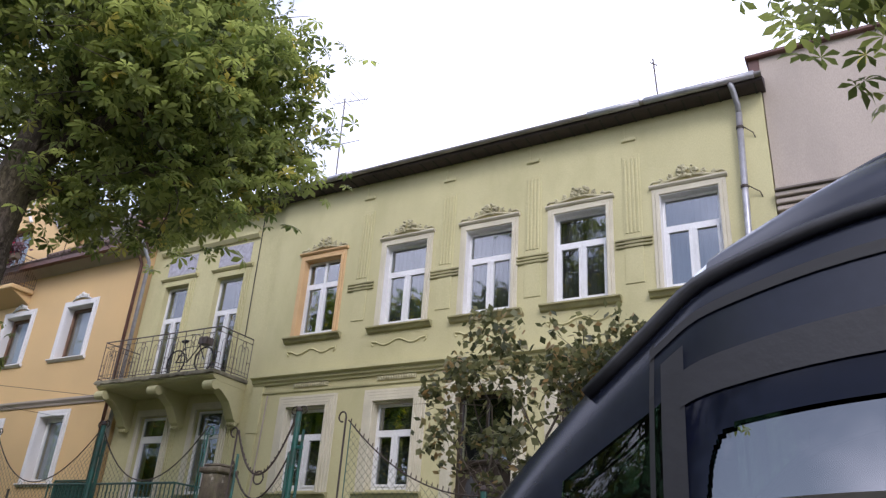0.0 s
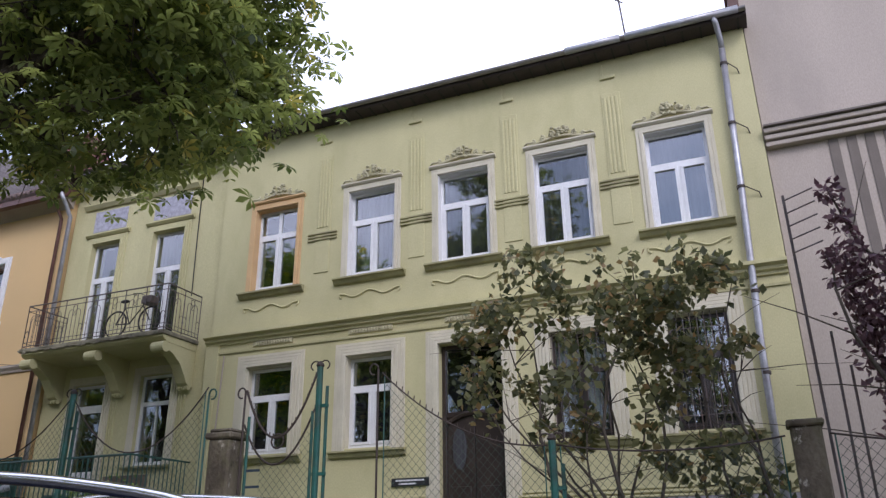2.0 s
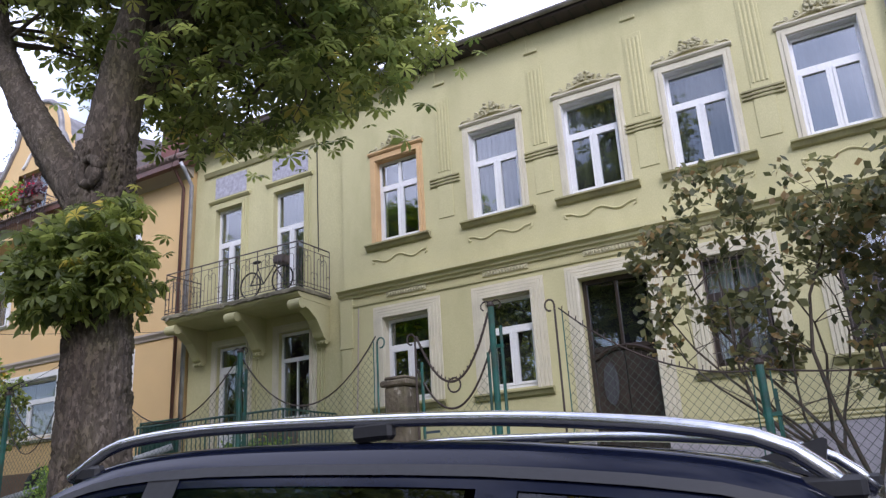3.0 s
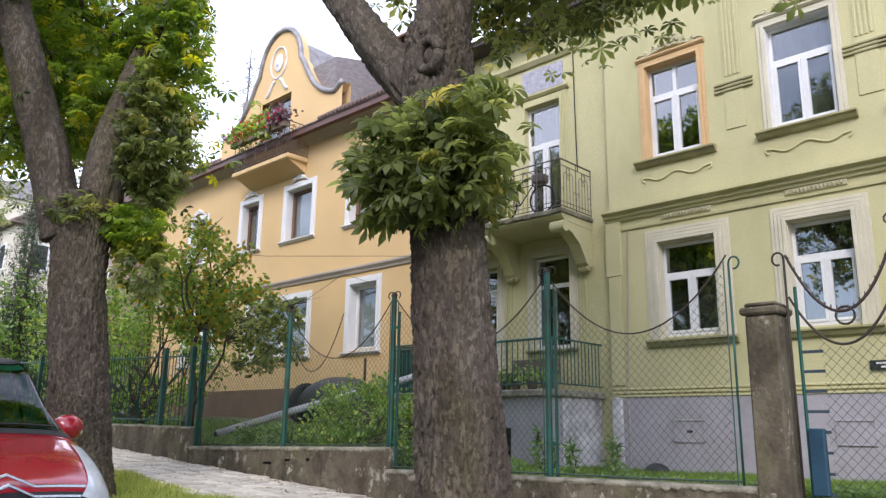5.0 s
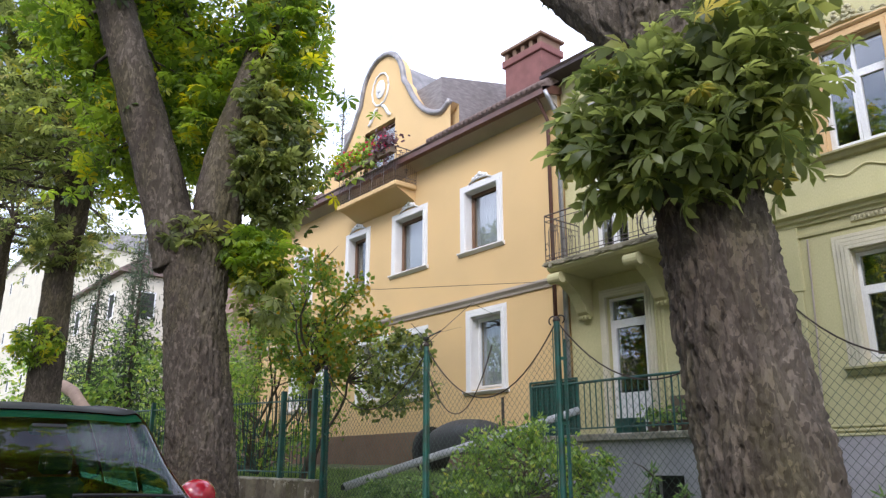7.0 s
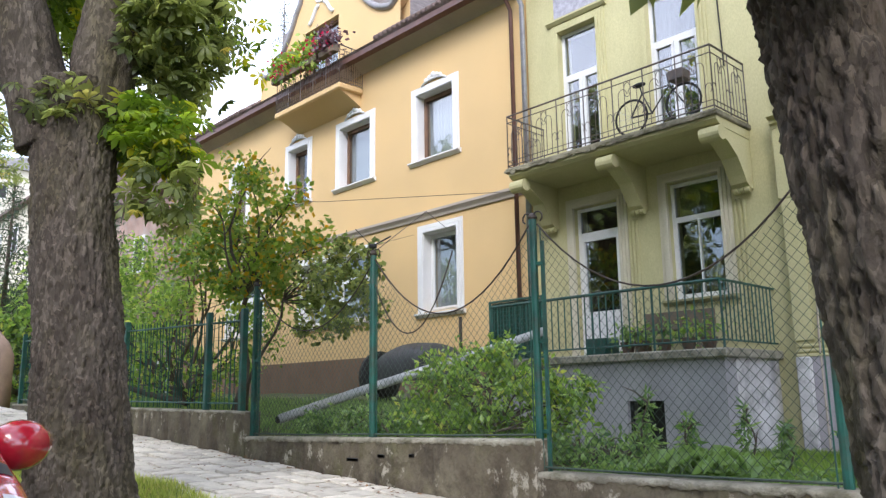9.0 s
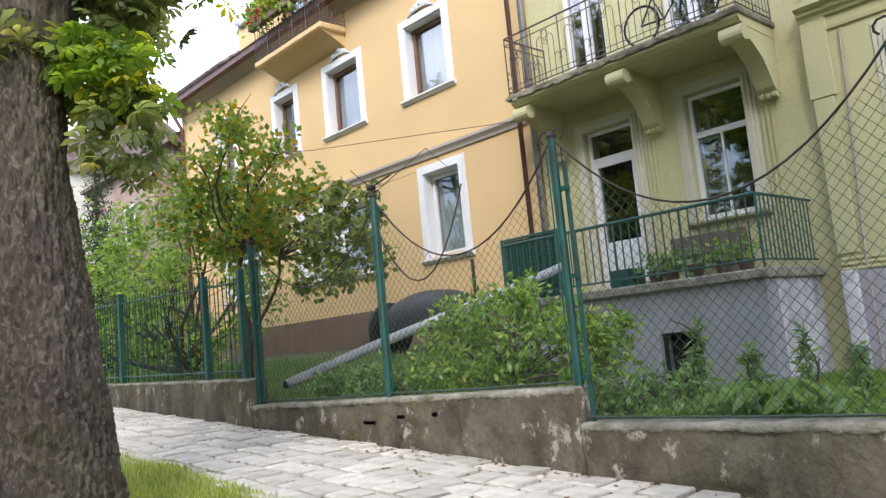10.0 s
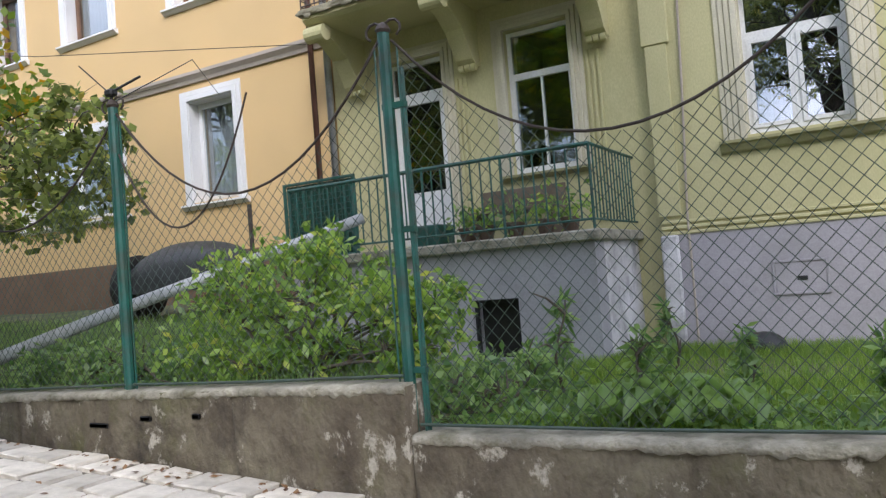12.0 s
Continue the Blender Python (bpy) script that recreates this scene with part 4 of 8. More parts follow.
dp = part("downpipe", g, M_ZINC, house, "dented zinc downpipe", True)
for z in (11.0, 9.6, 8.2, 6.1, 4.6):
    part("pipe_collar", Geo().lathe([(0.066, -0.03), (0.078, -0.03), (0.078, 0.03), (0.066, 0.03)], (-1.42 - (11.38 - z) * 0.0275, 15.06, z), "z", 12), M_RUST, dp)
    if z > 8:
        part("pipe_bracket", Geo().tube([(-1.36 - (11.38 - z) * 0.0275, 15.06, z + 0.02), (-1.2, 15.14, z - 0.12), (-1.17, 15.2, z - 0.22)], 0.012, 5), M_RUST, dp)

# left bay: wall, windows, balcony, terrace
bay_holes = [(-18.5, -17.5, 6.85, 9.9), (-16.32, -15.26, 6.85, 9.9), (-18.3, -17.22, 2.82, 5.88), (-16.12, -15.08, 3.75, 5.96)]
part("bay_wall", wall_y(Geo(), -19.4, -13.9, 0.6, EAVE + 0.1, bay_holes, BY, BY + 0.45), M_GREEN, house)
for i, (a, b, c, d) in enumerate(bay_holes):
    w = window_unit(house, a, b, c + 0.01, d - 0.01, BY + 0.14, "thin" if i == 3 else "door" if i == 2 else "tee", None, M_DARKCURTAIN if i == 1 else None, label=("white glazed balcony door, one leaf ajar", "white balcony window", "white half-glazed terrace door with fanlight", "white three-pane window over the terrace")[i])
    stepped_surround(w, a, b, c, d + 0.005, 0.20, BY, M_CREAM if i > 1 else M_GREEN, 3)
    if i < 2:
        part("tile_panel", Geo().box(a - 0.1, b + 0.1, BY - 0.02, BY + 0.02, 10.28, 10.92, 0.006), M_TILE, w, "panel of lilac patterned tiles")
        part("hood_mould", Geo().prism_x([(BY + 0.02, 10.12), (BY - 0.05, 10.12), (BY - 0.11, 10.18), (BY - 0.11, 10.22), (BY + 0.02, 10.25)], a - 0.28, b + 0.28), M_GREEN, w)
    if i == 3:
        sill(w, a - 0.2, b + 0.2, c, BY, M_SILL, 0.12, 0.1)
part("bay_moulding", Geo().prism_x([(BY + 0.02, 11.02), (BY - 0.06, 11.02), (BY - 0.14, 11.12), (BY - 0.14, 11.18), (BY + 0.02, 11.24)], -19.0, -14.9), M_GREEN, house)
for xc in (-16.9, -14.75):
    g = Geo()
    for k in range(3):
        g.box(xc - 0.1 + 0.08 * k, xc - 0.05 + 0.08 * k, BY - 0.03, BY + 0.02, 2.9, 5.4, 0.01)
    part("fluted_strip", g, M_GREEN, house)
part("wall_cable", Geo().tube([(-14.85, BY - 0.02, 11.6), (-14.83, BY - 0.02, 9.5), (-14.8, BY - 0.02, 7.9)], 0.014, 5), M_BLACK, house)
part("bay_eave", Geo().prism_x([(14.78, 11.88), (14.78, 11.97), (15.4, 12.25), (15.4, 11.86)], -19.6, -14.2), M_EAVE, house)

BX0, BX1, BF = -19.08, -14.42, 14.1
balcony = part("balcony", Geo().box(BX0, BX1, BF, BY + 0.02, 6.57, 6.68, 0.02), M_BALC, house, "stone balcony on scrolled brackets with a worn edge")
part("soffit", Geo().prism_x([(BF + 0.05, 6.57), (BF + 0.05, 6.52), (BF + 0.12, 6.46), (BF + 0.3, 6.42), (BY + 0.02, 6.40), (BY + 0.02, 6.57)], BX0 + 0.06, BX1 - 0.04), M_GREEN, balcony, "yellow-green plastered underside")
g = Geo()
rng = random.Random(5)
for k in range(60):
    x = BX0 + 0.05 + (BX1 - BX0 - 0.1) * k / 59
    g.blob((x, BF + 0.002, 6.60 + rng.uniform(-0.04, 0.05)), (rng.uniform(0.04, 0.11), 0.014, rng.uniform(0.012, 0.04)), 6, 4)
part("mossy_edge", g, M_BALC, balcony, "crumbling mossy slab edge")
for xc in (-18.85, -16.7, -14.62):
    pr = [(BY, 6.42), (14.25, 6.42), (14.18, 6.36), (14.2, 6.26), (14.3, 6.2), (14.42, 6.24), (14.55, 6.2), (14.85, 6.0), (15.05, 5.72), (15.12, 5.6), (15.25, 5.52), (BY, 5.52)]
    g = Geo().prism_x(pr, xc - 0.15, xc + 0.15)
    g.lathe([(0.13, -0.18), (0.13, 0.18)], (xc, 14.28, 6.3), "x", 14)
    for k in range(3):
        g.lathe([(0.06, -0.14 + 0.1 * k), (0.06, -0.06 + 0.1 * k)], (xc, 15.24, 5.5), "x", 10)
    part("bracket", g, M_GREEN, balcony, "scrolled stucco bracket")


def balcony_rail(parent, p0, p1, z0, z1, material, seed):
    """Wrought-iron railing between two plan points, with bars, curls and two handrails."""
    a, b = Vector((*p0, 0)), Vector((*p1, 0))
    L = (b - a).length
    d = (b - a) / L

    def at(s, z):
        q = a + d * s
        return (q.x, q.y, z)
    g = Geo()
    for z, r in ((z1, 0.018), (z1 - 0.14, 0.010), (z0 + 0.06, 0.012), (z0 + 0.16, 0.008)):
        g.tube([at(0, z), at(L, z)], r, 6)
    each_part("handrail", g, material, parent)
    n = max(2, round(L / 0.62))
    for i in range(n + 1):
        s = L * i / n
        part("baluster", Geo().tube([at(s, z0), at(s, z1)], 0.012, 6), material, parent)
        if i == n:
            continue
        g = Geo()
        w = L / n
        for q in (0.2, 0.4, 0.6, 0.8):
            h = z1 - 0.14 if q in (0.4, 0.6) else z1 - 0.38
            g.tube([at(s + w * q, z0 + 0.06), at(s + w * q, h)], 0.007, 4)
        for q, sg in ((0.2, 1), (0.8, -1)):
            g.tube([at(s + w * q + sg * 0.09 * (1 - math.cos(t * 0.45)), z1 - 0.38 + 0.11 * math.sin(t * 0.45)) for t in range(8)], 0.007, 4)
            g.tube([at(s + w * q - sg * 0.06 * (1 - math.cos(t * 0.6)), z0 + 0.38 + 0.09 * math.sin(t * 0.6)) for t in range(8)], 0.007, 4)
        g.tube([at(s + w * 0.5 + 0.07 * math.cos(t * 0.524), z1 - 0.3 + 0.14 * math.sin(t * 0.524)) for t in range(13)], 0.007, 4)
        part("rail_ornament", g, material, parent)


for pa, pb in (((BX0 + 0.05, BF + 0.05), (BX1 - 0.05, BF + 0.05)), ((BX0 + 0.05, BF + 0.05), (BX0 + 0.05, BY)), ((BX1 - 0.05, BF + 0.05), (BX1 - 0.05, BY))):
    balcony_rail(balcony, pa, pb, 6.68, 7.82, M_IRON, 1)

TX0, TX1, TF = -19.0, -14.33, 13.5
terr = part("terrace", wall_y(Geo(), TX0, TX1, 0.6, 2.58, [(-16.05, -15.38, 1.2, 1.95)], TF, TF + 0.35).box(TX0, TX0 + 0.3, TF + 0.35, BY, 0.6, 2.58), M_TERR, house, "grey rendered terrace base")
part("terrace_side", Geo().box(TX1 - 0.3, TX1 + 0.004, TF + 0.352, BY, 0.6, 2.58), M_PEELING, terr, "peeling whitewashed side wall")
part("terrace_slab", Geo().box(TX0 - 0.08, TX1 + 0.10, TF - 0.10, BY, 2.58, 2.72, 0.02), M_COPE, terr, "worn concrete terrace slab")
# black sheet across the opening stands for the cellar's shade
part("cellar_vent", frame_y(Geo(), -16.05, -15.38, 1.2, 1.95, 0.04, TF + 0.08, TF + 0.14).box(-16.05, -15.38, TF + 0.3, TF + 0.34, 1.2, 1.95), M_BLACK, terr, "cellar opening in a black frame, a black sheet painted as its shade")
part("buttress", Geo().box(-13.95, -13.72, GY - 0.1, GY, 0.8, 2.6, 0.02), M_PEELING, house)
rail = thing("terrace_railing", (-16.6, TF, 2.72), "green painted iron terrace railing with straight bars", "railing")
g = Geo()
g.tube([(TX0, TF, 3.75), (TX1 + 0.02, TF, 3.75)], 0.027, 8).tube([(TX1 + 0.02, TF, 3.75), (TX1 + 0.02, BY, 3.75)], 0.022, 8)
g.tube([(TX0, TF, 2.84), (TX1 + 0.02, TF, 2.84)], 0.016, 6).tube([(TX1 + 0.02, TF, 2.84), (TX1 + 0.02, BY, 2.84)], 0.016, 6)
each_part("handrail", g, M_FENCE, rail)
for k in range(33):
    x = TX0 + (TX1 + 0.02 - TX0) * k / 32
    part("bar", Geo().tube([(x, TF, 2.72 if k % 8 == 0 else 2.84), (x, TF, 3.75)], 0.02 if k % 8 == 0 else 0.012, 6), M_FENCE, rail)
for k in range(1, 14):
    y = TF + (BY - TF) * k / 14
    part("bar", Geo().tube([(TX1 + 0.02, y, 2.84), (TX1 + 0.02, y, 3.75)], 0.012, 6), M_FENCE, rail)

# ---- grey building ----
grey = thing("house", (1.0, 18, 0.2), "grey-beige rendered building with fluted front and dark-stained cornice", "house")
part("wall", Geo().box(-0.93, 2.75, 15.32, 25, -0.6, 12.8), M_GREYW, grey, "grey-beige render with rain streaks")
part("parapet", Geo().box(-1.2, 2.85, 15.2, 25, 12.8, 12.9, 0.02).box(-1.15, -0.93, 15.3, 25, 12.3, 12.8, 0.02), M_PIPEBR, grey)
g = Geo()
for k in range(3):
    g.box(-0.93, 2.72 + 0.04 * k, 15.16 - 0.05 * k, 15.34, 9.0 + 0.13 * k, 9.10 + 0.13 * k, 0.015)
part("cornice", g, M_GREYW, grey, "triple-banded cornice stained black on top")
part("cornice_stain", Geo().box(-0.93, 2.80, 15.0, 15.34, 9.37, 9.42, 0.01), M_GREYD, grey)
for k in range(4):
    x = 0.16 + 0.31 * k
    # raised strips in the wall's darkened colour paint the shade of the grooves
    part("flute", Geo().box(x, x + 0.17, 15.30, 15.34, 6.4, 8.98), M_GREYD, grey)
part("low_wing", Geo().box(2.75, 14, 16.2, 25, -1, 9.2), M_GREYW, grey)
part("wing_eave", Geo().box(2.7, 14.2, 15.7, 25, 9.2, 9.4, 0.03), M_EAVE, grey)
part("wing_band", Geo().box(2.75, 14, 16.12, 16.22, 6.9, 7.05, 0.02).box(2.75, 14, 16.12, 16.22, 5.9, 6.0, 0.02), M_GREYD, grey)
part("roof_box", Geo().box(3.6, 4.6, 17.0, 18.2, 9.4, 10.3, 0.03), M_GREYW, grey)

# ---- yellow house ----
YY = 15.2
yel = thing("house", (-27.5, 18, 2), "ochre-yellow plastered house with a curved baroque gable", "house")
YU = [(-23.27, -21.5), (-26.65, -24.8), (-29.4, -27.9), (-33.1, -31.6)]
YG = [(-23.08, -21.42), (-28.55, -24.72), (-33.0, -30.4)]
yh, wins = [], []
for i, (a, b) in enumerate(YU):
    h = (a + 0.22, b - 0.2, 8.02, 9.78)
    yh.append(h)
    wins.append((h, "two", M_BROWNFR, None))
for i, (a, b) in enumerate(YG):
    h = (a + 0.24, b - 0.22, 4.12 if i else 4.1, 5.95 if i else 6.08)
    yh.append(h)
    wins.append((h, "two" if i == 0 else "tee", M_PVC, M_NET))
part("wall", wall_y(Geo(), -35.6, -19.45, 3.1, 11.55, yh, YY, YY + 0.55), M_YELLOW, yel, "smooth ochre-yellow plaster facade")
part("wall_side", Geo().box(-35.6, -35.2, YY + 0.55, 25, 1.5, 11.5).box(-35.6, -19.45, 24.6, 25, 1.5, 11.5), M_YELLOW, yel)
part("plinth", Geo().box(-35.62, -19.44, YY - 0.05, YY + 0.5, 1.2, 3.1, 0.01), M_BROWNPL, yel, "brown rendered plinth")
part("belt_cornice", Geo().prism_x([(YY + 0.05, 6.42), (YY - 0.04, 6.42), (YY - 0.06, 6.48), (YY - 0.12, 6.56), (YY - 0.12, 6.62), (YY + 0.05, 6.68)], -35.6, -19.45), M_GREYW, yel, "grey belt moulding")
for i, ((a, b, c, d), st, fm, cu) in enumerate(wins):
    w = window_unit(yel, a, b, c, d, YY + 0.27, st, fm, cu or (M_NET if i in (0, 1) else None), label="brown-framed window deep in a white surround" if fm is M_BROWNFR else "white window deep in a white surround")
    g = Geo()
    g.box(a - 0.005, a + 0.014, YY - 0.01, YY + 0.25, c, d).box(b - 0.014, b + 0.005, YY - 0.01, YY + 0.25, c, d).box(a, b, YY - 0.01, YY + 0.25, d - 0.014, d + 0.005)
    part("reveal", g, M_WHITE, w)
    stepped_surround(w, a, b, c - 0.06, d, 0.21, YY, M_WHITE, 2)
    sill(w, a - 0.26, b + 0.26, c - 0.02, YY, M_WHITE, 0.12, 0.12)
    if i < 4:
        g = Geo()
        xc = (a + b) / 2
        for k in range(5):
            g.blob((xc + 0.13 * (k - 2), YY - 0.05, d + 0.20 + (0.13, 0.19, 0.26, 0.19, 0.13)[k] * 0.8), (0.08, 0.045, 0.075), 8, 5)
        g.tube([(xc - 0.45, YY - 0.04, d + 0.2), (xc - 0.3, YY - 0.05, d + 0.27), (xc, YY - 0.05, d + 0.3), (xc + 0.3, YY - 0.05, d + 0.27), (xc + 0.45, YY - 0.04, d + 0.2)], 0.03, 6)
        part("keystone_shell", g, M_WHITE, w, "white shell ornament", True)
part("eave", Geo().prism_x([(14.55, 11.30), (14.55, 11.50), (15.3, 11.78), (15.3, 11.52)], -36.0, -19.3), M_PIPEBR, yel, "dark brown boxed eave and gutter")
part("eave_cove", Geo().prism_x([(15.22, 11.52), (14.85, 11.42), (15.05, 11.28), (15.18, 11.18), (15.22, 11.15)], -35.8, -19.4), M_GREYW, yel)
rf = part("roof", Geo().prism_x([(14.5, 11.5), (20.0, 15.6), (25.5, 11.6), (25.5, 11.4), (20, 15.4), (14.6, 11.4)], -36.0, -19.3), M_ROOF, yel, "weathered brown clay tile roof")
tile = Geo().tube([(0, 0, 0), (0, 0.42, 0.313)], [0.085, 0.07], 7)
tm = mesh_of("roof_tile", tile, M_ROOF, True)
for i in range(88):
    x = -35.9 + 0.19 * i
    if -31.0 < x < -24.0:
        continue
    for r in range(3):
        o = new("roof_tile", tm)
        o.parent = rf
        o.matrix_parent_inverse = parent_world(rf).inverted()
        o.location = (x, 14.50 + 0.36 * r, 11.53 + 0.268 * r)
# gable
gc = -27.4


def gable_z(x):
    u = abs(x - gc)
    if u < 1.25:
        return 14.75 + math.sqrt(max(0, 1.25 ** 2 - u * u)) * 1.15
    if u < 1.5:
        return 14.75 - (u - 1.25) * 1.2
    t = min(1, (u - 1.5) / 2.3)
    return 12.75 + 1.7 * (1 - t) ** 2.6 + (0.35 * max(0, (t - 0.8)) / 0.2 if t > 0.8 else 0)


xs = [gc - 3.7 + 7.4 * i / 74 for i in range(75)]
out = [(x, gable_z(x)) for x in xs]
gw = Geo()
dx0, dx1, dz0, dz1 = gc - 0.95, gc + 0.75, 11.0, 13.55
for i in range(74):
    (xa, za), (xb, zb) = out[i], out[i + 1]
    inside = xa >= dx0 - 0.06 and xb <= dx1 + 0.06
    lo = dz1 if inside else 11.3
    for y in (YY, YY + 0.35):
        gw.add([(xa, y, lo), (xb, y, lo), (xb, y, zb), (xa, y, za)], [(0, 1, 2, 3)])
    gw.add([(xa, YY, za), (xb, YY, zb), (xb, YY + 0.35, zb), (xa, YY + 0.35, za)], [(0, 1, 2, 3)])
    if inside:
        gw.add([(xa, YY, lo), (xb, YY, lo), (xb, YY + 0.35, lo), (xa, YY + 0.35, lo)], [(0, 1, 2, 3)])
gable = part("gable", gw, M_YELLOW, yel, "curved yellow gable edged in grey")
part("gable_coping", Geo().tube([(x, YY - 0.02, z + 0.02) for x, z in out], 0.10, 8), M_GUTTER, gable, "grey metal coping", True)
part("dormer_roof", Geo().prism_y([(gc - 1.35, 14.2), (gc - 1.2, 14.9), (gc - 0.8, 15.6), (gc, 16.0), (gc + 0.8, 15.6), (gc + 1.2, 14.9), (gc + 1.35, 14.2)], YY + 0.3, 20), M_GUTTER, gable)
part("dormer_side", Geo().prism_x([(YY + 0.3, 11.5), (YY + 0.3, 14.3), (19.5, 15.3), (19.5, 14.5)], gc + 1.6, gc + 2.9), M_SLATE, gable)
part("dormer_side", Geo().prism_x([(YY + 0.3, 11.5), (YY + 0.3, 14.3), (19.5, 15.3), (19.5, 14.5)], gc - 2.9, gc - 1.6), M_SLATE, gable)
g = Geo()
for s in (-1, 1):
    g.tube([(gc - 0.1 + s * (0.15 + 0.5 * t / 8), YY - 0.03, 14.0 + 0.25 * math.cos(t / 8 * 3.0)) for t in range(9)], 0.06, 6)
g.blob((gc - 0.1, YY - 0.02, 14.95), (0.28, 0.06, 0.36), 12, 7).blob((gc - 0.1, YY - 0.06, 14.95), (0.14, 0.06, 0.18), 10, 6)
g.tube([(gc - 0.1 + 0.5 * math.cos(t * 0.524), YY - 0.02, 14.95 + 0.62 * math.sin(t * 0.524)) for t in range(13)], 0.035, 6)
part("cartouche", g, M_WHITE, gable, "white stucco cartouche", True)
bd = part("balcony_door", frame_y(Geo(), dx0, dx1, dz0, dz1, 0.09, YY + 0.18, YY + 0.26, False, 0.01).box(gc - 0.14, gc - 0.06, YY + 0.18, YY + 0.26, dz0, dz1 - 0.09), M_BROWNFR, gable)
part("pane", Geo().box(dx0 + 0.09, dx1 - 0.09, YY + 0.21, YY + 0.216, dz0, dz1 - 0.09), M_GLASS, bd)
part("white_curtain", Geo().box(dx0 + 0.09, dx1 - 0.09, YY + 0.30, YY + 0.31, dz0, dz1 - 0.09), M_NET, bd)
yb = part("balcony", Geo().box(-28.75, -25.35, 14.35, YY, 10.55, 10.72, 0.03).prism_x([(14.45, 10.55), (YY, 10.55), (YY, 10.2), (14.8, 10.4)], -28.65, -25.45), M_YELLOW, yel, "yellow balcony slab under the gable")
for pa, pb in (((-28.7, 14.4), (-25.4, 14.4)), ((-28.7, 14.4), (-28.7, YY)), ((-25.4, 14.4), (-25.4, YY))):
    balcony_rail(yb, pa, pb, 10.72, 11.85, M_IRON, 2)
ch = part("chimney", Geo().box(-23.1, -21.5, 17.0, 17.9, 12.5, 14.75, 0.02).box(-23.17, -21.43, 16.93, 17.97, 14.5, 14.75, 0.02), mat("chimney_render", (0.20, 0.085, 0.075), 0.9, 0.15, 3, 40, 0.2), yel, "dark red rendered chimney")
for k in range(5):
    part("chimney_cap_block", Geo().box(-23.1 + 0.36 * k, -22.94 + 0.36 * k, 17.0, 17.9, 14.75, 15.0, 0.01), M_BROWNPL, ch)
part("chimney_cap", Geo().box(-23.2, -21.4, 16.9, 18.0, 15.0, 15.1, 0.015), M_BROWNPL, ch)
for nm, x, mt, r in (("downpipe", -19.62, M_PIPEBR, 0.05), ("downpipe", -19.28, M_ZINC, 0.06)):
    g = Geo().tube([(x, 14.6, 11.4), (x + 0.02, 14.75, 11.2), (x, 15.06, 10.8), (x, 15.06, 1.6)], r, 10)
    part(nm, g, mt, yel if mt is M_PIPEBR else house, "brown downpipe" if mt is M_PIPEBR else "grey zinc downpipe", True)
part("pipe_stub", Geo().tube([(-35.4, 14.7, 11.3), (-35.4, 15.1, 10.6), (-35.4, 15.1, 2)], 0.07, 10), M_PIPEBR, yel, "", True)

# ---- fence ----
FY = 8.98


def sag(x0, z0, x1, z1, drop, n=18):
    return [(x0 + (x1 - x0) * i / n, z0 + (z1 - z0) * i / n - drop * (1 - (2 * i / n - 1) ** 2)) for i in range(n + 1)]


def curve_at(c, x):
    for (xa, za), (xb, zb) in zip(c, c[1:]):
        if xa <= x <= xb:
            return za + (zb - za) * (x - xa) / max(1e-6, xb - xa)
    return c[0][1] if x < c[0][0] else c[-1][1]


def chain_link(parent, x0, x1, bottom, top_curve, cell=0.098, r=0.0028):
    """Woven wire between two posts, cut off along a hanging top line; every wire is a bent rod."""
    vs, fs = [], []
    zmax = max(z for _, z in top_curve)
    zb = min(bottom(x0), bottom(x1))
    for s in (1, -1):
        k = int((x0 - zmax) / cell) - 40
        while k * cell < x1 + zmax + 4:
            c0 = k * cell
            k += 1
            run = []
            m = int((zmax - zb) / 0.05)
            for i in range(m + 1):
                z = zb + i * 0.05
                x = c0 + s * (z - zb) * 0.92
                ok = x0 <= x <= x1 and bottom(x) + 0.03 <= z <= curve_at(top_curve, x)
                if ok:
                    run.append((x, FY + s * 0.004, z))
                if (not ok or i == m) and run:
                    if len(run) > 1:
                        a, b = Vector(run[0]), Vector(run[-1])
                        o = len(vs)
                        d = (b - a).normalized()
                        u = Vector((0, 1, 0))
                        w = d.cross(u)
                        for p in (a, b):
                            for q in range(3):
                                t = math.tau * q / 3
                                vs.append(tuple(p + (u * math.cos(t) + w * math.sin(t)) * r))
                        fs += [(o, o + 1, o + 4, o + 3), (o + 1, o + 2, o + 5, o + 4), (o + 2, o, o + 3, o + 5)]
                    run = []
    ob = array_part("wire_mesh", np.array(vs), np.array(fs), M_WIRE, parent, "green chain-link wire")
    tagged(ob, kind="stuff")


def fence_post(parent, x, z0, z1, twin=True, lean=0.0):
    g = Geo().tube([(x, FY, z0 - 0.25), (x + lean, FY, z1)], 0.042, 10)
    if twin:
        g.tube([(x + 0.10, FY + 0.03, z0 - 0.25), (x + 0.10 + lean, FY + 0.03, z1 - 0.25)], 0.022, 8)
        for z in (z0 + 0.4, (z0 + z1) / 2, z1 - 0.5):
            g.box(x - 0.05, x + 0.13, FY - 0.01, FY + 0.035, z - 0.02, z + 0.02)
    p = part("post", g, M_FENCE, parent, "green painted steel post")
    tip = Geo().lathe([(0.045, 0), (0.055, 0.02), (0.04, 0.05), (0.012, 0.075)], (x + lean, FY, z1), "z", 10)
    for s in (-1, 1):
        tip.tube([(x + lean + s * 0.07 * (1 - math.cos(t * 0.7)), FY, z1 + 0.02 + 0.06 * math.sin(t * 0.7)) for t in range(7)], 0.010, 5)
    part("finial", tip, M_RUST, p)
    return p


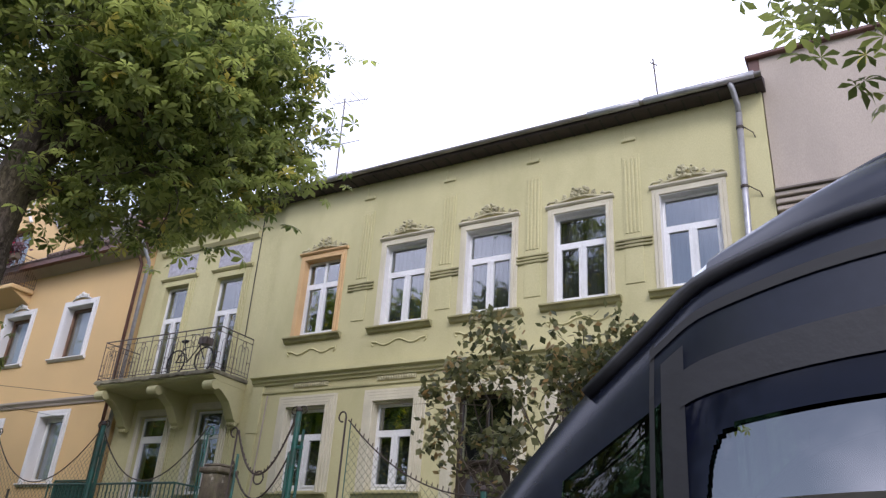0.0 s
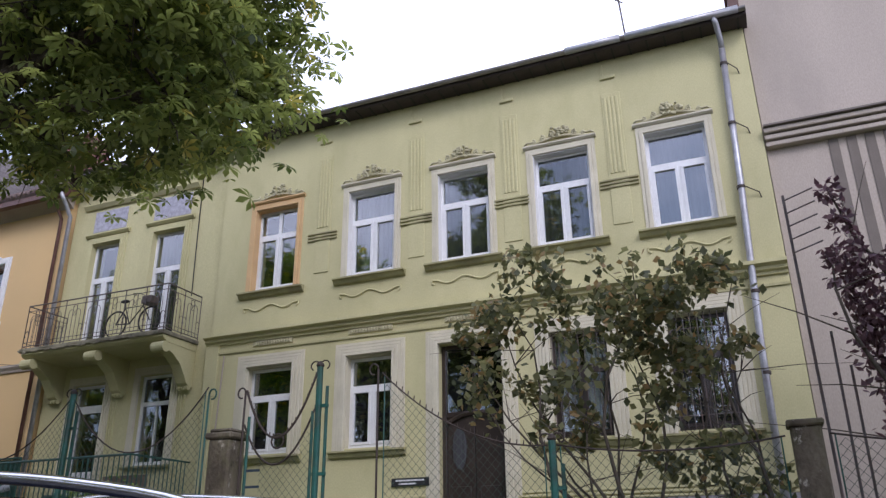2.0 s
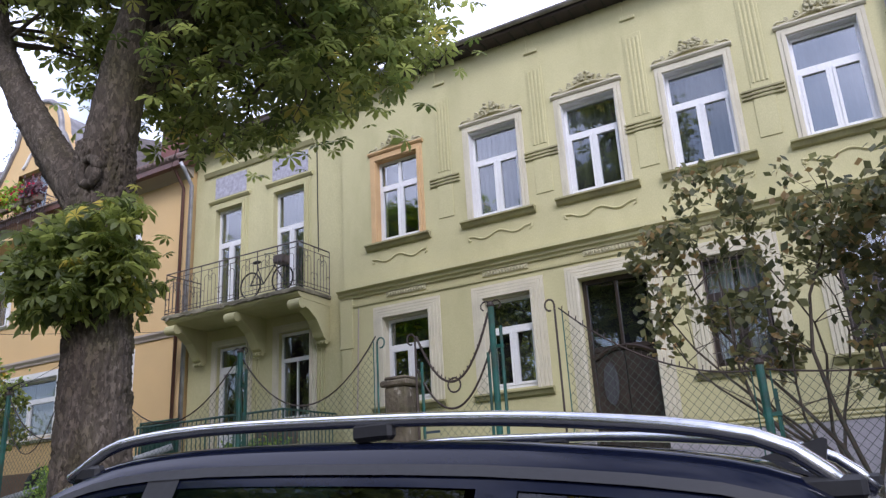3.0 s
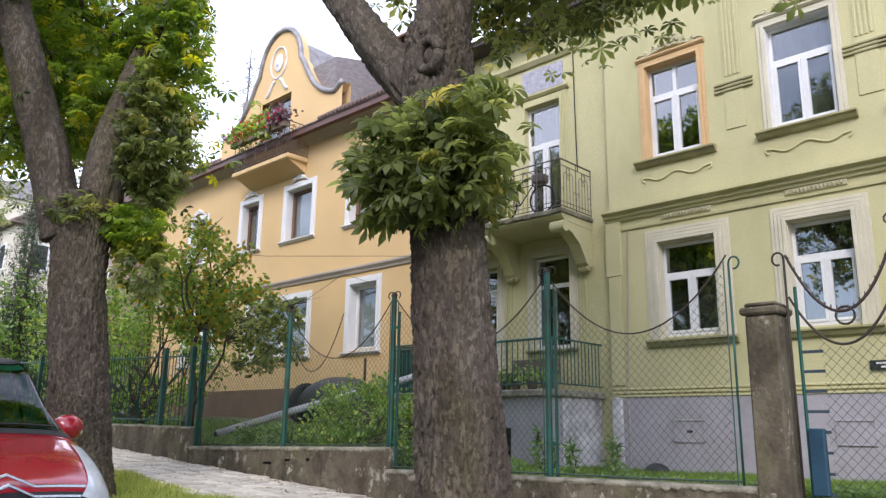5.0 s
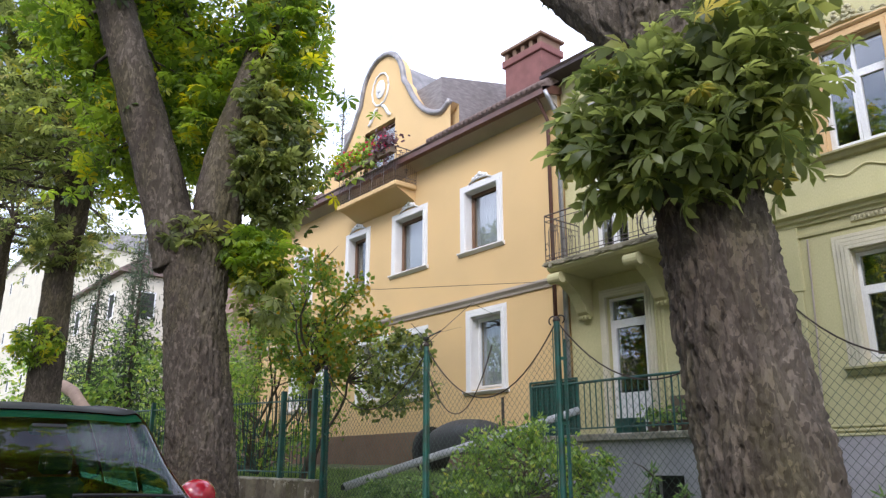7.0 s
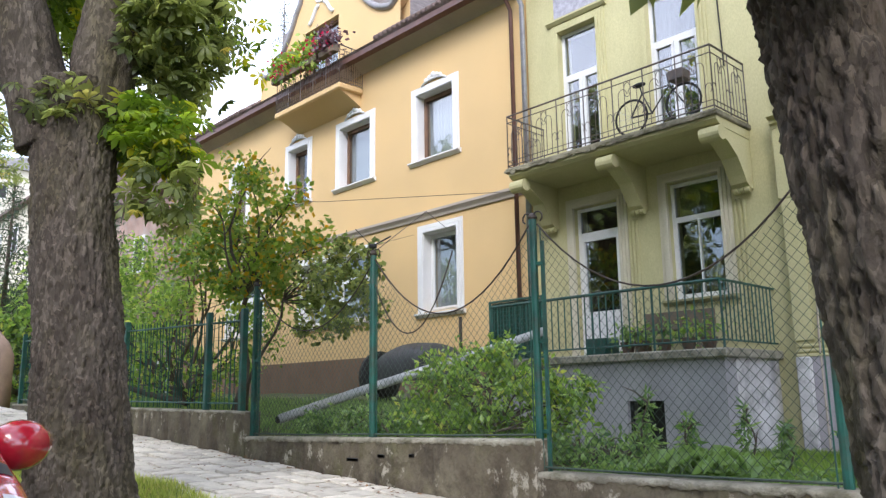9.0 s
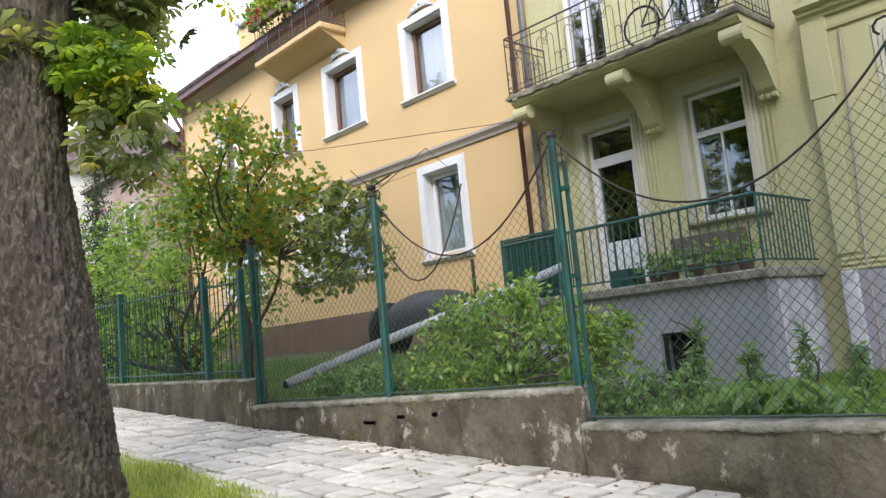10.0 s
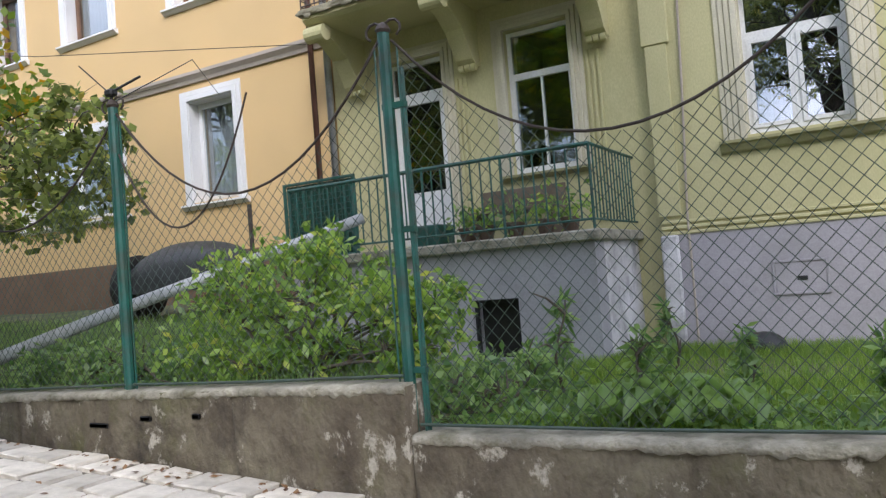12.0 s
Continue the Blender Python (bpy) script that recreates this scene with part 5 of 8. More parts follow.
def panel(x0, x1, zb, za, zc, drop, beads=False, second=0.0, group="chain-link fence panels"):
    """One bay of chain-link: wire, hanging top bar, bottom rail."""
    f = thing("chain_link_fence", ((x0 + x1) / 2, FY, zb((x0 + x1) / 2)), "green chain-link fence bay with a sagging rusty top bar", "fence", group)
    c = sag(x0, za, x1, zc, drop)
    part("top_bar", Geo().tube([(x, FY, z) for x, z in c], 0.010, 6), M_RUST, f, "rusty sagging reinforcing bar", True)
    if second:
        part("lower_bar", Geo().tube([(x, FY, z) for x, z in sag(x0, za - 0.35, x0 + (x1 - x0) * second, za - 0.1, drop * 0.95)], 0.009, 6), M_RUST, f)
    part("bottom_rail", Geo().tube([(x0, FY, zb(x0) + 0.04), ((x0 + x1) / 2, FY, zb((x0 + x1) / 2) + 0.03), (x1, FY, zb(x1) + 0.04)], 0.012, 6), M_WIRE, f)
    for x in (x0 + 0.04, x1 - 0.04):
        part("edge_rod", Geo().tube([(x, FY, zb(x)), (x, FY, curve_at(c, x))], 0.008, 5), M_FENCE, f)
    if beads:
        g = Geo()
        for i in range(26):
            x = x0 + (x1 - x0) * (i + 0.5) / 26
            z = curve_at(c, x)
            g.tube([(x, FY, z), (x + 0.008, FY, z + 0.055)], 0.007, 4)
        each_part("spike", g, M_RUST, f)
    chain_link(f, x0 + 0.03, x1 - 0.03, zb, c)
    return f


fence = thing("fence_posts", (-14, FY, 1.3), "line of green steel fence posts on the garden wall", "fence")
for x, zf, tw in ((-20.05, top_high, True), (-16.97, top_high, False), (-14.16, top_low, True), (-11.16, top_low, True), (-6.94, lambda x: 1.3, True), (-3.95, lambda x: 1.25, True)):
    fence_post(fence, x, zf(x), 2.85 if x > -5 else 3.96 if x > -19 else 3.88, tw, 0.0)
panel(-20.0, -17.0, top_high, 3.85, 3.85, 0.80)
panel(-16.93, -14.2, top_high, 3.90, 3.92, 0.86, second=0.55)
panel(-14.1, -11.2, top_low, 3.90, 3.90, 0.84)
panel(-11.1, -8.69, top_low, 3.85, 3.85, 0.80)
panel(-6.05, -4.0, lambda x: 1.3, 3.8, 2.8, 0.25, beads=True)
panel(-3.9, -1.6, lambda x: 1.2, 2.8, 2.75, 0.1)
panel(-1.2, 3.0, lambda x: 1.1, 2.75, 2.7, 0.2)
for x, z, s in ((-8.67, 3.75, 1), (-8.07, 3.72, -1), (-6.1, 3.85, -1)):
    g = Geo().tube([(x, FY, 1.25), (x, FY, z)], 0.014, 6).tube([(x + s * 0.06 * (1 - math.cos(t * 0.55)), FY, z + 0.07 * math.sin(t * 0.55)) for t in range(10)], 0.012, 6)
    solo("scroll_post", g, M_FENCE if s > 0 else M_RUST, "thin iron fence post curled at its top", "fence post", "scroll posts", "", True)
rp = thing("rusty_post", (-18.55, 12.2, 2.0), "short rusty iron stake in the garden", "stake")
part("stake", Geo().tube([(-18.55, 12.2, 1.7), (-18.56, 12.2, 3.45)], 0.03, 8), M_RUST, rp)
# gate by the pillar
gate = thing("garden_gate", (-7.5, FY, 1.1), "green iron gate with hanging bars and a ring", "gate")
c1, c2 = sag(-8.05, 3.75, -6.98, 3.9, 0.72), sag(-8.05, 3.3, -6.98, 3.45, 0.6)
part("upper_bar", Geo().tube([(x, FY, z) for x, z in c1], 0.016, 6), M_RUST, gate, "", True)
part("lower_bar", Geo().tube([(x, FY, z) for x, z in c2], 0.014, 6), M_RUST, gate, "", True)
part("ring", Geo().tube([(-7.52 + 0.09 * math.cos(t * 0.45), FY, 3.06 + 0.09 * math.sin(t * 0.45)) for t in range(15)], 0.012, 6), M_RUST, gate, "", True)
g = Geo()
for i in range(20):
    x = -8.02 + 1.02 * i / 19
    z = curve_at(c1, x)
    g.tube([(x, FY, z), (x, FY, z + 0.05)], 0.007, 4)
each_part("spike", g, M_RUST, gate)
for x in (-7.98, -7.02):
    part("stile", Geo().tube([(x, FY, 1.15), (x, FY, 3.4)], 0.02, 6), M_FENCE, gate)
g = Geo()
for k in range(8):
    g.box(-7.96, -7.76, FY - 0.01, FY + 0.01, 1.3 + 0.2 * k, 1.33 + 0.2 * k)
each_part("ladder_bar", g, mat("blue_grey_bar", (0.035, 0.06, 0.085), 0.6), gate)
part("letter_box", Geo().box(-7.97, -7.81, FY - 0.06, FY + 0.02, 1.3, 1.95, 0.015), mat("blue_box", (0.02, 0.065, 0.11), 0.5), gate, "small blue metal box")
chain_link(gate, -7.8, -7.0, lambda x: 1.2, c2)
pil = thing("gate_pillar", (-8.3, FY, 1.0), "old square concrete gate pillar with a cap", "pillar")
part("shaft", Geo().box(-8.47, -8.13, FY - 0.17, FY + 0.17, 0.3, 3.12, 0.025), M_CONC, pil)
part("cap", Geo().box(-8.51, -8.09, FY - 0.21, FY + 0.21, 3.12, 3.20, 0.02).box(-8.47, -8.13, FY - 0.17, FY + 0.17, 3.20, 3.25, 0.02), M_CONC, pil)

pil = thing("fence_pillar", (-1.41, FY, 0.8), "squat concrete fence pillar beside the lilac", "pillar")
part("shaft", Geo().box(-1.55, -1.27, FY - 0.14, FY + 0.14, 0.3, 2.82, 0.02), M_CONC, pil)
part("cap", Geo().box(-1.58, -1.24, FY - 0.17, FY + 0.17, 2.82, 2.88, 0.015), M_CONC, pil)

# iron railings on the upper wall
rl = thing("iron_railing", (-23, FY, 1.9), "green iron railing with bent bars on the garden wall", "railing")
for x in (-20.42, -21.66, -25.4, -29.2, -32.8):
    part("post", Geo().box(x - 0.05, x + 0.05, FY - 0.05, FY + 0.05, top_left(x) - 0.05, 3.55 + 0.055 * (-20.4 - x) * 0.6, 0.01), M_FENCE, rl)
rng = random.Random(3)
for (xa, xb) in ((-21.6, -20.47), (-25.35, -21.72), (-29.15, -25.45), (-32.75, -29.25)):
    za, zb = 3.35 + 0.033 * (-20.4 - xa), 3.35 + 0.033 * (-20.4 - xb)
    part("rail", Geo().tube([(xa, FY, za), (xb, FY, zb)], 0.018, 6), M_FENCE, rl)
    part("rail", Geo().tube([(xa, FY, top_left(xa) + 0.12), (xb, FY, top_left(xb) + 0.12)], 0.014, 6), M_FENCE, rl)
    n = int((xb - xa) / 0.14)
    for i in range(1, n):
        x = xa + (xb - xa) * i / n
        z1 = za + (zb - za) * i / n + 0.14
        j = rng.uniform(-0.12, 0.12)
        part("bar", Geo().tube([(x + j * 0.6, FY, top_left(x) + 0.02), (x + j, FY + 0.01, (top_left(x) + z1) / 2), (x, FY, z1 - 0.05), (x, FY, z1)], [0.009, 0.009, 0.009, 0.002], 5), M_FENCE, rl)
# arch of the far gate
arch = thing("gate_arch", (-38.6, FY, 2.0), "weathered stone garden gate arch", "gate arch")
pts = [(-42.6, FY, 1.9), (-42.6, FY, 3.9), (-42.2, FY, 4.7), (-41.0, FY, 5.15), (-39.3, FY, 5.15), (-37.6, FY, 4.75), (-36.2, FY, 4.15), (-35.1, FY, 3.75), (-34.6, FY, 3.4), (-34.6, FY, 1.8)]
part("arch_band", Geo().tube(pts, 0.22, 8), mat("sandy_stone", (0.40, 0.27, 0.19), 0.95, 0.15, 3, 30, 0.3), arch, "", True)
g = Geo()
for i in range(30):
    x = -42.2 + 0.25 * i
    g.tube([(x, FY, 2.0), (x, FY, 3.4)], 0.015, 5)
each_part("gate_bar", g, M_FENCE, arch)

# leaning tube, tarp, trellis and other garden clutter
tube_ = thing("leaning_tube", (-19.7, 9.3, 1.6), "long grey metal tube leaning up the garden bank", "tube")
part("tube", Geo().tube([(-19.75, 9.28, 1.74), (-19.2, 10.6, 2.2), (-18.05, 12.9, 2.98), (-17.6, 13.4, 3.2)], 0.075, 14), M_PIPEW, tube_, "", True)
# black disc on the capped end, painted as the tube's dark hollow
part("tube_mouth_black", Geo().lathe([(0.055, -0.02), (0.055, 0.01)], (-19.75, 9.26, 1.735), "y", 14), M_BLACK, tube_)
tarp = thing("covered_barrel", (-20.9, 13.6, 2.2), "long heap under a dark tarpaulin in the garden", "barrel")
g = Geo()
n = 16
rings = []
for i in range(n + 1):
    t = i / n
    x = -22.6 + 2.9 * t
    r = 0.62 * (math.sin(math.pi * min(1, max(0, t * 0.94 + 0.03))) ** 0.35)
    rings.append([(x, 13.5 + r * 0.9 * math.cos(a), 2.42 + r * (math.sin(a) * 1.25 + 0.05 * math.sin(5 * a + 3 * t))) for a in [math.pi * k / 12 for k in range(13)]])
vs = [p for r in rings for p in r]
fs = [(i * 13 + k, (i + 1) * 13 + k, (i + 1) * 13 + k + 1, i * 13 + k + 1) for i in range(n) for k in range(12)]
part("tarpaulin", g.add(vs, fs), M_TARP, tarp, "", True)
part("barrel_end", Geo().lathe([(0.55, 0.0), (0.58, 0.02), (0.58, 0.1), (0.5, 0.12)], (-22.5, 13.5, 2.5), "x", 20), M_BLACK, tarp)
trel = thing("green_trellis", (-19.1, 14.2, 2.72), "green wire trellis panel at the end of the terrace", "trellis")
part("frame", frame_y(Geo(), -19.55, -18.15, 2.72, 3.95, 0.045, 14.0, 14.05, True, 0.006), M_FENCE, trel)
g = Geo()
for k in range(16):
    g.tube([(-19.5 + 0.083 * k, 14.02, 2.76), (-19.5 + 0.083 * k, 14.02, 3.9)], 0.008, 4)
for k in range(12):
    g.tube([(-19.5, 14.03, 2.82 + 0.09 * k), (-18.2, 14.03, 2.82 + 0.09 * k)], 0.008, 4)
each_part("trellis_wire", g, M_FENCE, trel)
part("backing", Geo().box(-19.5, -18.2, 14.05, 14.06, 2.76, 3.9), mat("green_sheet", (0.012, 0.06, 0.04), 0.6), trel, "dark green backing sheet")
bench = thing("wooden_crate_bench", (-15.9, 14.6, 2.72), "weathered wooden bench on the terrace under the window", "bench")
part("seat", Geo().box(-16.55, -15.2, 14.45, 15.0, 3.12, 3.17, 0.01), M_WOOD, bench)
for x in (-16.5, -15.3):
    part("leg", Geo().box(x, x + 0.08, 14.5, 14.95, 2.72, 3.12, 0.008), M_WOOD, bench)
part("back", Geo().box(-16.55, -15.2, 15.0, 15.05, 3.15, 3.5, 0.01), M_WOOD, bench)
crate = solo("crate", Geo().box(-17.0, -16.6, 13.75, 14.2, 2.72, 3.02, 0.015), M_FENCE, "small dark green plastic crate on the terrace", "crate")


def pot(x, y, z, r, h, plant, seed, n=90, spread=0.22, material=None):
    p = thing("flower_pot", (x, y, z), "terracotta pot with green plants on the terrace", "flower pot", "pots on the terrace")
    part("pot", Geo().lathe([(r * 0.7, 0), (r, h * 0.85), (r * 1.1, h * 0.85), (r * 1.1, h), (r * 0.9, h), (r * 0.85, h * 0.8)], (x, y, z), "z", 14), M_TERRA, p)
    rg = np.random.RandomState(seed)
    c = rg.normal(0, 1, (n, 3)) * [spread * 0.6, spread * 0.6, spread * 0.5] + [x, y, z + h + spread * 0.5]
    v, f = scatter(c, simple_leaf(0.1, 0.06), rg, 0.8)
    array_part("foliage", v, f, plant, p)


for i, (x, y) in enumerate(((-15.9, 13.8), (-15.45, 13.75), (-15.05, 13.8), (-14.75, 13.9), (-16.2, 13.85))):
    pot(x, y, 2.72, 0.12, 0.2, (M_BUSH, M_WEED, M_BUSH, M_BUSH, M_WEED)[i], 40 + i)

# bicycle on the balcony
bike = thing("bicycle", (-15.6, 14.35, 6.68), "old dark bicycle parked on the balcony behind the rail", "bicycle")
for x in (-16.15, -15.1):
    g = Geo().tube([(x + 0.33 * math.cos(t * 0.3142), 14.32, 7.03 + 0.33 * math.sin(t * 0.3142)) for t in range(21)], 0.022, 6)
    w = part("wheel", g, M_TYRE, bike)
    sp = Geo()
    for k in range(10):
        a = k * 0.628
        sp.tube([(x, 14.32, 7.03), (x + 0.32 * math.cos(a), 14.32, 7.03 + 0.32 * math.sin(a))], 0.003, 3)
    part("spokes", sp, M_CHROME, w)
fr = [(-16.15, 7.03), (-15.72, 7.0), (-15.35, 7.42), (-15.9, 7.42), (-15.72, 7.0)]
part("frame", Geo().tube([(x, 14.32, z) for x, z in fr], 0.018, 6).tube([(-16.15, 14.32, 7.03), (-15.9, 14.32, 7.42), (-15.93, 14.32, 7.55)], 0.016, 6).tube([(-15.1, 14.32, 7.03), (-15.35, 14.32, 7.42), (-15.38, 14.32, 7.65)], 0.016, 6), M_TRIM, bike)
part("saddle", Geo().blob((-15.95, 14.32, 7.6), (0.14, 0.07, 0.045), 10, 6), M_BLACK, bike, "black saddle", True)
part("handlebar", Geo().tube([(-15.5, 14.1, 7.68), (-15.38, 14.2, 7.7), (-15.38, 14.44, 7.7), (-15.5, 14.54, 7.68)], 0.014, 6), M_CHROME, bike)
part("basket", Geo().box(-15.3, -15.0, 14.18, 14.46, 7.42, 7.62, 0.02), M_IRON, bike)

# antennas and wires
for x, y, z0, z1 in ((-14.75, 18.0, 13.9, 17.7), (-3.6, 17.0, 13.2, 14.95)):
    an = thing("roof_antenna", (x, y, z0), "thin old television antenna on the roof", "antenna", "roof antennas")
    part("mast", Geo().tube([(x + 0.1, y, z0), (x, y, z1)], 0.025, 6), M_IRON, an)
    if x < -10:
        part("boom", Geo().tube([(x - 0.5, y, z1 - 0.1), (x + 0.9, y + 0.2, z1 - 0.15)], 0.015, 5).tube([(x - 0.9, y, z1 - 1.9), (x + 0.9, y, z1 - 2.0)], 0.015, 5), M_IRON, an)
        for k in range(6):
            part("element", Geo().tube([(x - 0.5 + 0.25 * k, y - 0.35, z1 - 0.1), (x - 0.5 + 0.25 * k, y + 0.45, z1 - 0.12)], 0.01, 4), M_IRON, an)
    else:
        part("boom", Geo().tube([(x - 0.08, y, z1 - 0.1), (x + 0.1, y, z1 - 0.25)], 0.02, 5), M_IRON, an)
ap = thing("antenna_pole", (-1.2, 10.0, 1.2), "dark pole with short antenna rods beside the fence", "antenna pole")
part("pole", Geo().tube([(-1.12, 10.0, 0.8), (-1.15, 10.0, 5.72)], 0.017, 8), M_IRON, ap)
for k in range(5):
    part("rod", Geo().tube([(-1.15, 10, 5.65 - 0.17 * k), (-0.82, 9.9, 5.72 - 0.17 * k)], 0.010, 5), M_IRON, ap)
for x, z in ((-0.95, 4.0), (-0.82, 3.6)):
    solo("iron_stake", Geo().tube([(x, 10.05, 0.8), (x + 0.03, 10.05, z)], 0.015, 6), M_IRON, "dark iron stake beside the fence", "stake", "iron stakes")
solo("overhead_wire", Geo().tube([(-19.7, 15.05, 6.5), (-24, 12.9, 6.75), (-30, 10.2, 7.6), (-40, 6, 9.6)], 0.007, 5), M_BLACK, "thin black overhead cable from the yellow house", "cable", "cables")
solo("overhead_wire", Geo().tube([(-16.97, FY, 4.0), (-19.0, 11.8, 5.4), (-21.9, 15.1, 6.05)], 0.006, 5), M_BLACK, "thin black cable tied to a fence post", "cable", "cables")
solo("wire_knot", Geo().box(-17.03, -16.93, FY - 0.04, FY + 0.04, 4.06, 4.12, 0.015).tube([(-17.0, FY, 4.09), (-17.25, FY - 0.1, 4.36)], 0.006, 5).tube([(-17.0, FY, 4.09), (-16.72, FY + 0.1, 4.2)], 0.012, 5).tube([(-16.98, FY, 3.9), (-16.98, FY, 4.08)], 0.015, 5), M_BLACK, "bundle of dark wire on top of a fence post", "wire")
solo("rubbish_bag", Geo().blob((-12.7, 14.6, 1.14), (0.26, 0.2, 0.19), 14, 9), M_TARP, "crumpled dark plastic bag by the plinth", "bag", "", "", True)

# flowers on the yellow balcony
for k in range(4):
    x = -28.3 + 0.85 * k
    fb = thing("flower_box", (x, 14.3, 11.7), "balcony flower box full of green leaves and red flowers", "flower box", "balcony flower boxes")
    part("box", Geo().box(x - 0.38, x + 0.38, 14.16, 14.36, 11.6, 11.8, 0.015), M_WOOD, fb)
    rg = np.random.RandomState(70 + k)
    c = rg.normal(0, 1, (260, 3)) * [0.27, 0.13, 0.22] + [x, 14.25, 12.02]
    v, f = scatter(c, simple_leaf(0.17, 0.11), rg, 0.8)
    array_part("foliage", v, f, (M_BUSH, M_LEAF2, M_BUSH, M_PLUM)[k], fb)
    c = rg.normal(0, 1, (60, 3)) * [0.27, 0.12, 0.2] + [x, 14.16, 12.0]
    v, f = scatter(c, simple_leaf(0.09, 0.08), rg, 0.9)
    array_part("blossom", v, f, M_FLOWER, fb)

# ---- trees and shrubs ----
def bark_tube(pts, radii, sides=22, sub=5, seed=0, rough=0.04, plates=7.5, relief=0.036):
    """A trunk: a tube through the points whose bark stands in raised scaly plates."""
    P = [Vector(p) for p in pts]
    line, rr = [], []
    for i in range(len(P) - 1):
        p0, p1, p2, p3 = P[max(i - 1, 0)], P[i], P[i + 1], P[min(i + 2, len(P) - 1)]
        for k in range(sub):
            t = k / sub
            line.append(0.5 * ((2 * p1) + (p2 - p0) * t + (2 * p0 - 5 * p1 + 4 * p2 - p3) * t * t + (3 * p1 - p0 - 3 * p2 + p3) * t ** 3))
            rr.append(radii[i] + (radii[i + 1] - radii[i]) * t)
    line.append(P[-1])
    rr.append(radii[-1])
    g = Geo().tube(line, rr, sides)
    for i in range(len(line)):
        c = line[i]
        for k in range(sides):
            q = Vector(g.v[i * sides + k])
            d = q - c
            n = noise.noise(Vector((d.x * 3 + seed, d.y * 3, c.z * 0.8))) * 0.6 + noise.noise(Vector((d.x * 9, d.y * 9 + seed, c.z * 1.6))) * 0.5
            e = d.normalized()
            w = noise.noise(Vector((e.x * 4, e.y * 4 + seed, c.z * 3.0))) * 0.6 + noise.noise(Vector((q.x * 16, q.y * 16, q.z * 9))) * 0.55
            f, near = noise.voronoi(Vector((e.x * plates + w, e.y * plates + seed, c.z * 5.5 + w * 1.3)))
            h = min(1.0, (f[1] - f[0]) / 0.16)
            lift = 0.7 * h + 0.85 * noise.noise(near[0] * 7.3) + 0.5 * noise.noise(Vector((q.x * 45, q.y * 45, q.z * 30)))
            g.v[i * sides + k] = tuple(c + d * (1 + rough * 2.2 * n) + e * (relief * (lift - 0.5)))
    return g


def make_tree(base, label, trunk, tr, limbs, clumps, per, spread, seed, material, group="street trees", template=None, sprouts=(), fine=False):
    t = thing("tree", base, label, "tree", group)
    part("trunk", bark_tube(trunk, tr, 190 if fine else 72, 44 if fine else 14, seed), M_BARK, t, "furrowed grey-brown bark with moss", True)
    ends = []
    for pts, r in limbs:
        part("limb", bark_tube(pts, r, 64 if fine else 24, 26 if fine else 8, seed, 0.04, 5.0, 0.03), M_BARK, t, "", True)
        for a, b, ra, rb in zip(pts, pts[1:], r, r[1:]):
            for k in range(4):
                ends.append((Vector(a).lerp(Vector(b), k / 4), ra + (rb - ra) * k / 4))
    rng = random.Random(seed)
    rg = np.random.RandomState(seed)
    tw = Geo()
    cs = []
    for c in clumps:
        c = Vector(c)
        a, ra = min(ends, key=lambda e: (e[0] - c).length + 0.4 * abs(e[0].z - c.z))
        line = bend(a, c, rng, -0.1, 0.1, 5)
        r0 = min(ra * 0.5, 0.02 + 0.012 * (c - a).length)
        tw.tube(line, [r0 * (1 - 0.8 * i / 5) for i in range(6)], 5, False)
        for q in range(2):
            e = c + Vector((rng.gauss(0, spread), rng.gauss(0, spread), rng.gauss(0, spread * 0.6)))
            tw.tube([line[3], line[4].lerp(e, 0.5), e], [r0 * 0.4, r0 * 0.25, 0.004], 4, False)
        n = int(per * rng.uniform(0.6, 1.35))
        cs.append(rg.normal(0, 1, (n, 3)) * [spread, spread, spread * 0.55] + np.array(c))
    tagged(part("branch_work", tw, M_TWIG, t, "thin branches", True), kind="stuff")
    cs = np.concatenate(cs)
    v, f = scatter(cs, template or palmate(), rg, 0.5, (0.7, 1.3))
    tagged(array_part("crown", v, f, material, t, "dense hanging palmate leaves"), kind="stuff")
    for i, (c, rad, n, m) in enumerate(sprouts):
        u = rg.normal(0, 1, (n, 3))
        u /= np.linalg.norm(u, axis=1)[:, None]
        u *= rg.uniform(0.35, 1.0, (n, 1)) ** 0.6 * np.where(rg.uniform(0, 1, (n, 1)) < 0.12, 1.28, 1.0)
        v, f = scatter(u * rad + np.array(c), palmate(7, 0.185, 0.075, 0.45), rg, 0.62, (0.5, 1.25))
        tagged(array_part("sprout_tuft", v, f, m, t, "tuft of leafy shoots on the trunk"), kind="stuff")
    return t


def crown_points(n, centre, radius, zmin, zmax, seed, keep=None):
    """Clump centres inside a crown; radius and zmin are functions of height and place."""
    rng = random.Random(seed)
    out = []
    while len(out) < n:
        z = rng.uniform(4.2, zmax)
        a, q = rng.uniform(0, math.tau), rng.uniform(0.0, 1.0) ** 0.42
        r = radius(z) * q * (1 + 0.12 * math.sin(3 * a + seed))
        p = (centre[0] + r * math.cos(a), centre[1] + r * math.sin(a), z)
        if p[2] < zmin(p[0], p[1]) or (keep and not keep(p)):
            continue
        out.append(p)
    return out


def lerp_tab(tab, z):
    for (a, b), (c, d) in zip(tab, tab[1:]):
        if z <= c:
            return b + (d - b) * max(0, (z - a)) / (c - a)
    return tab[-1][1]


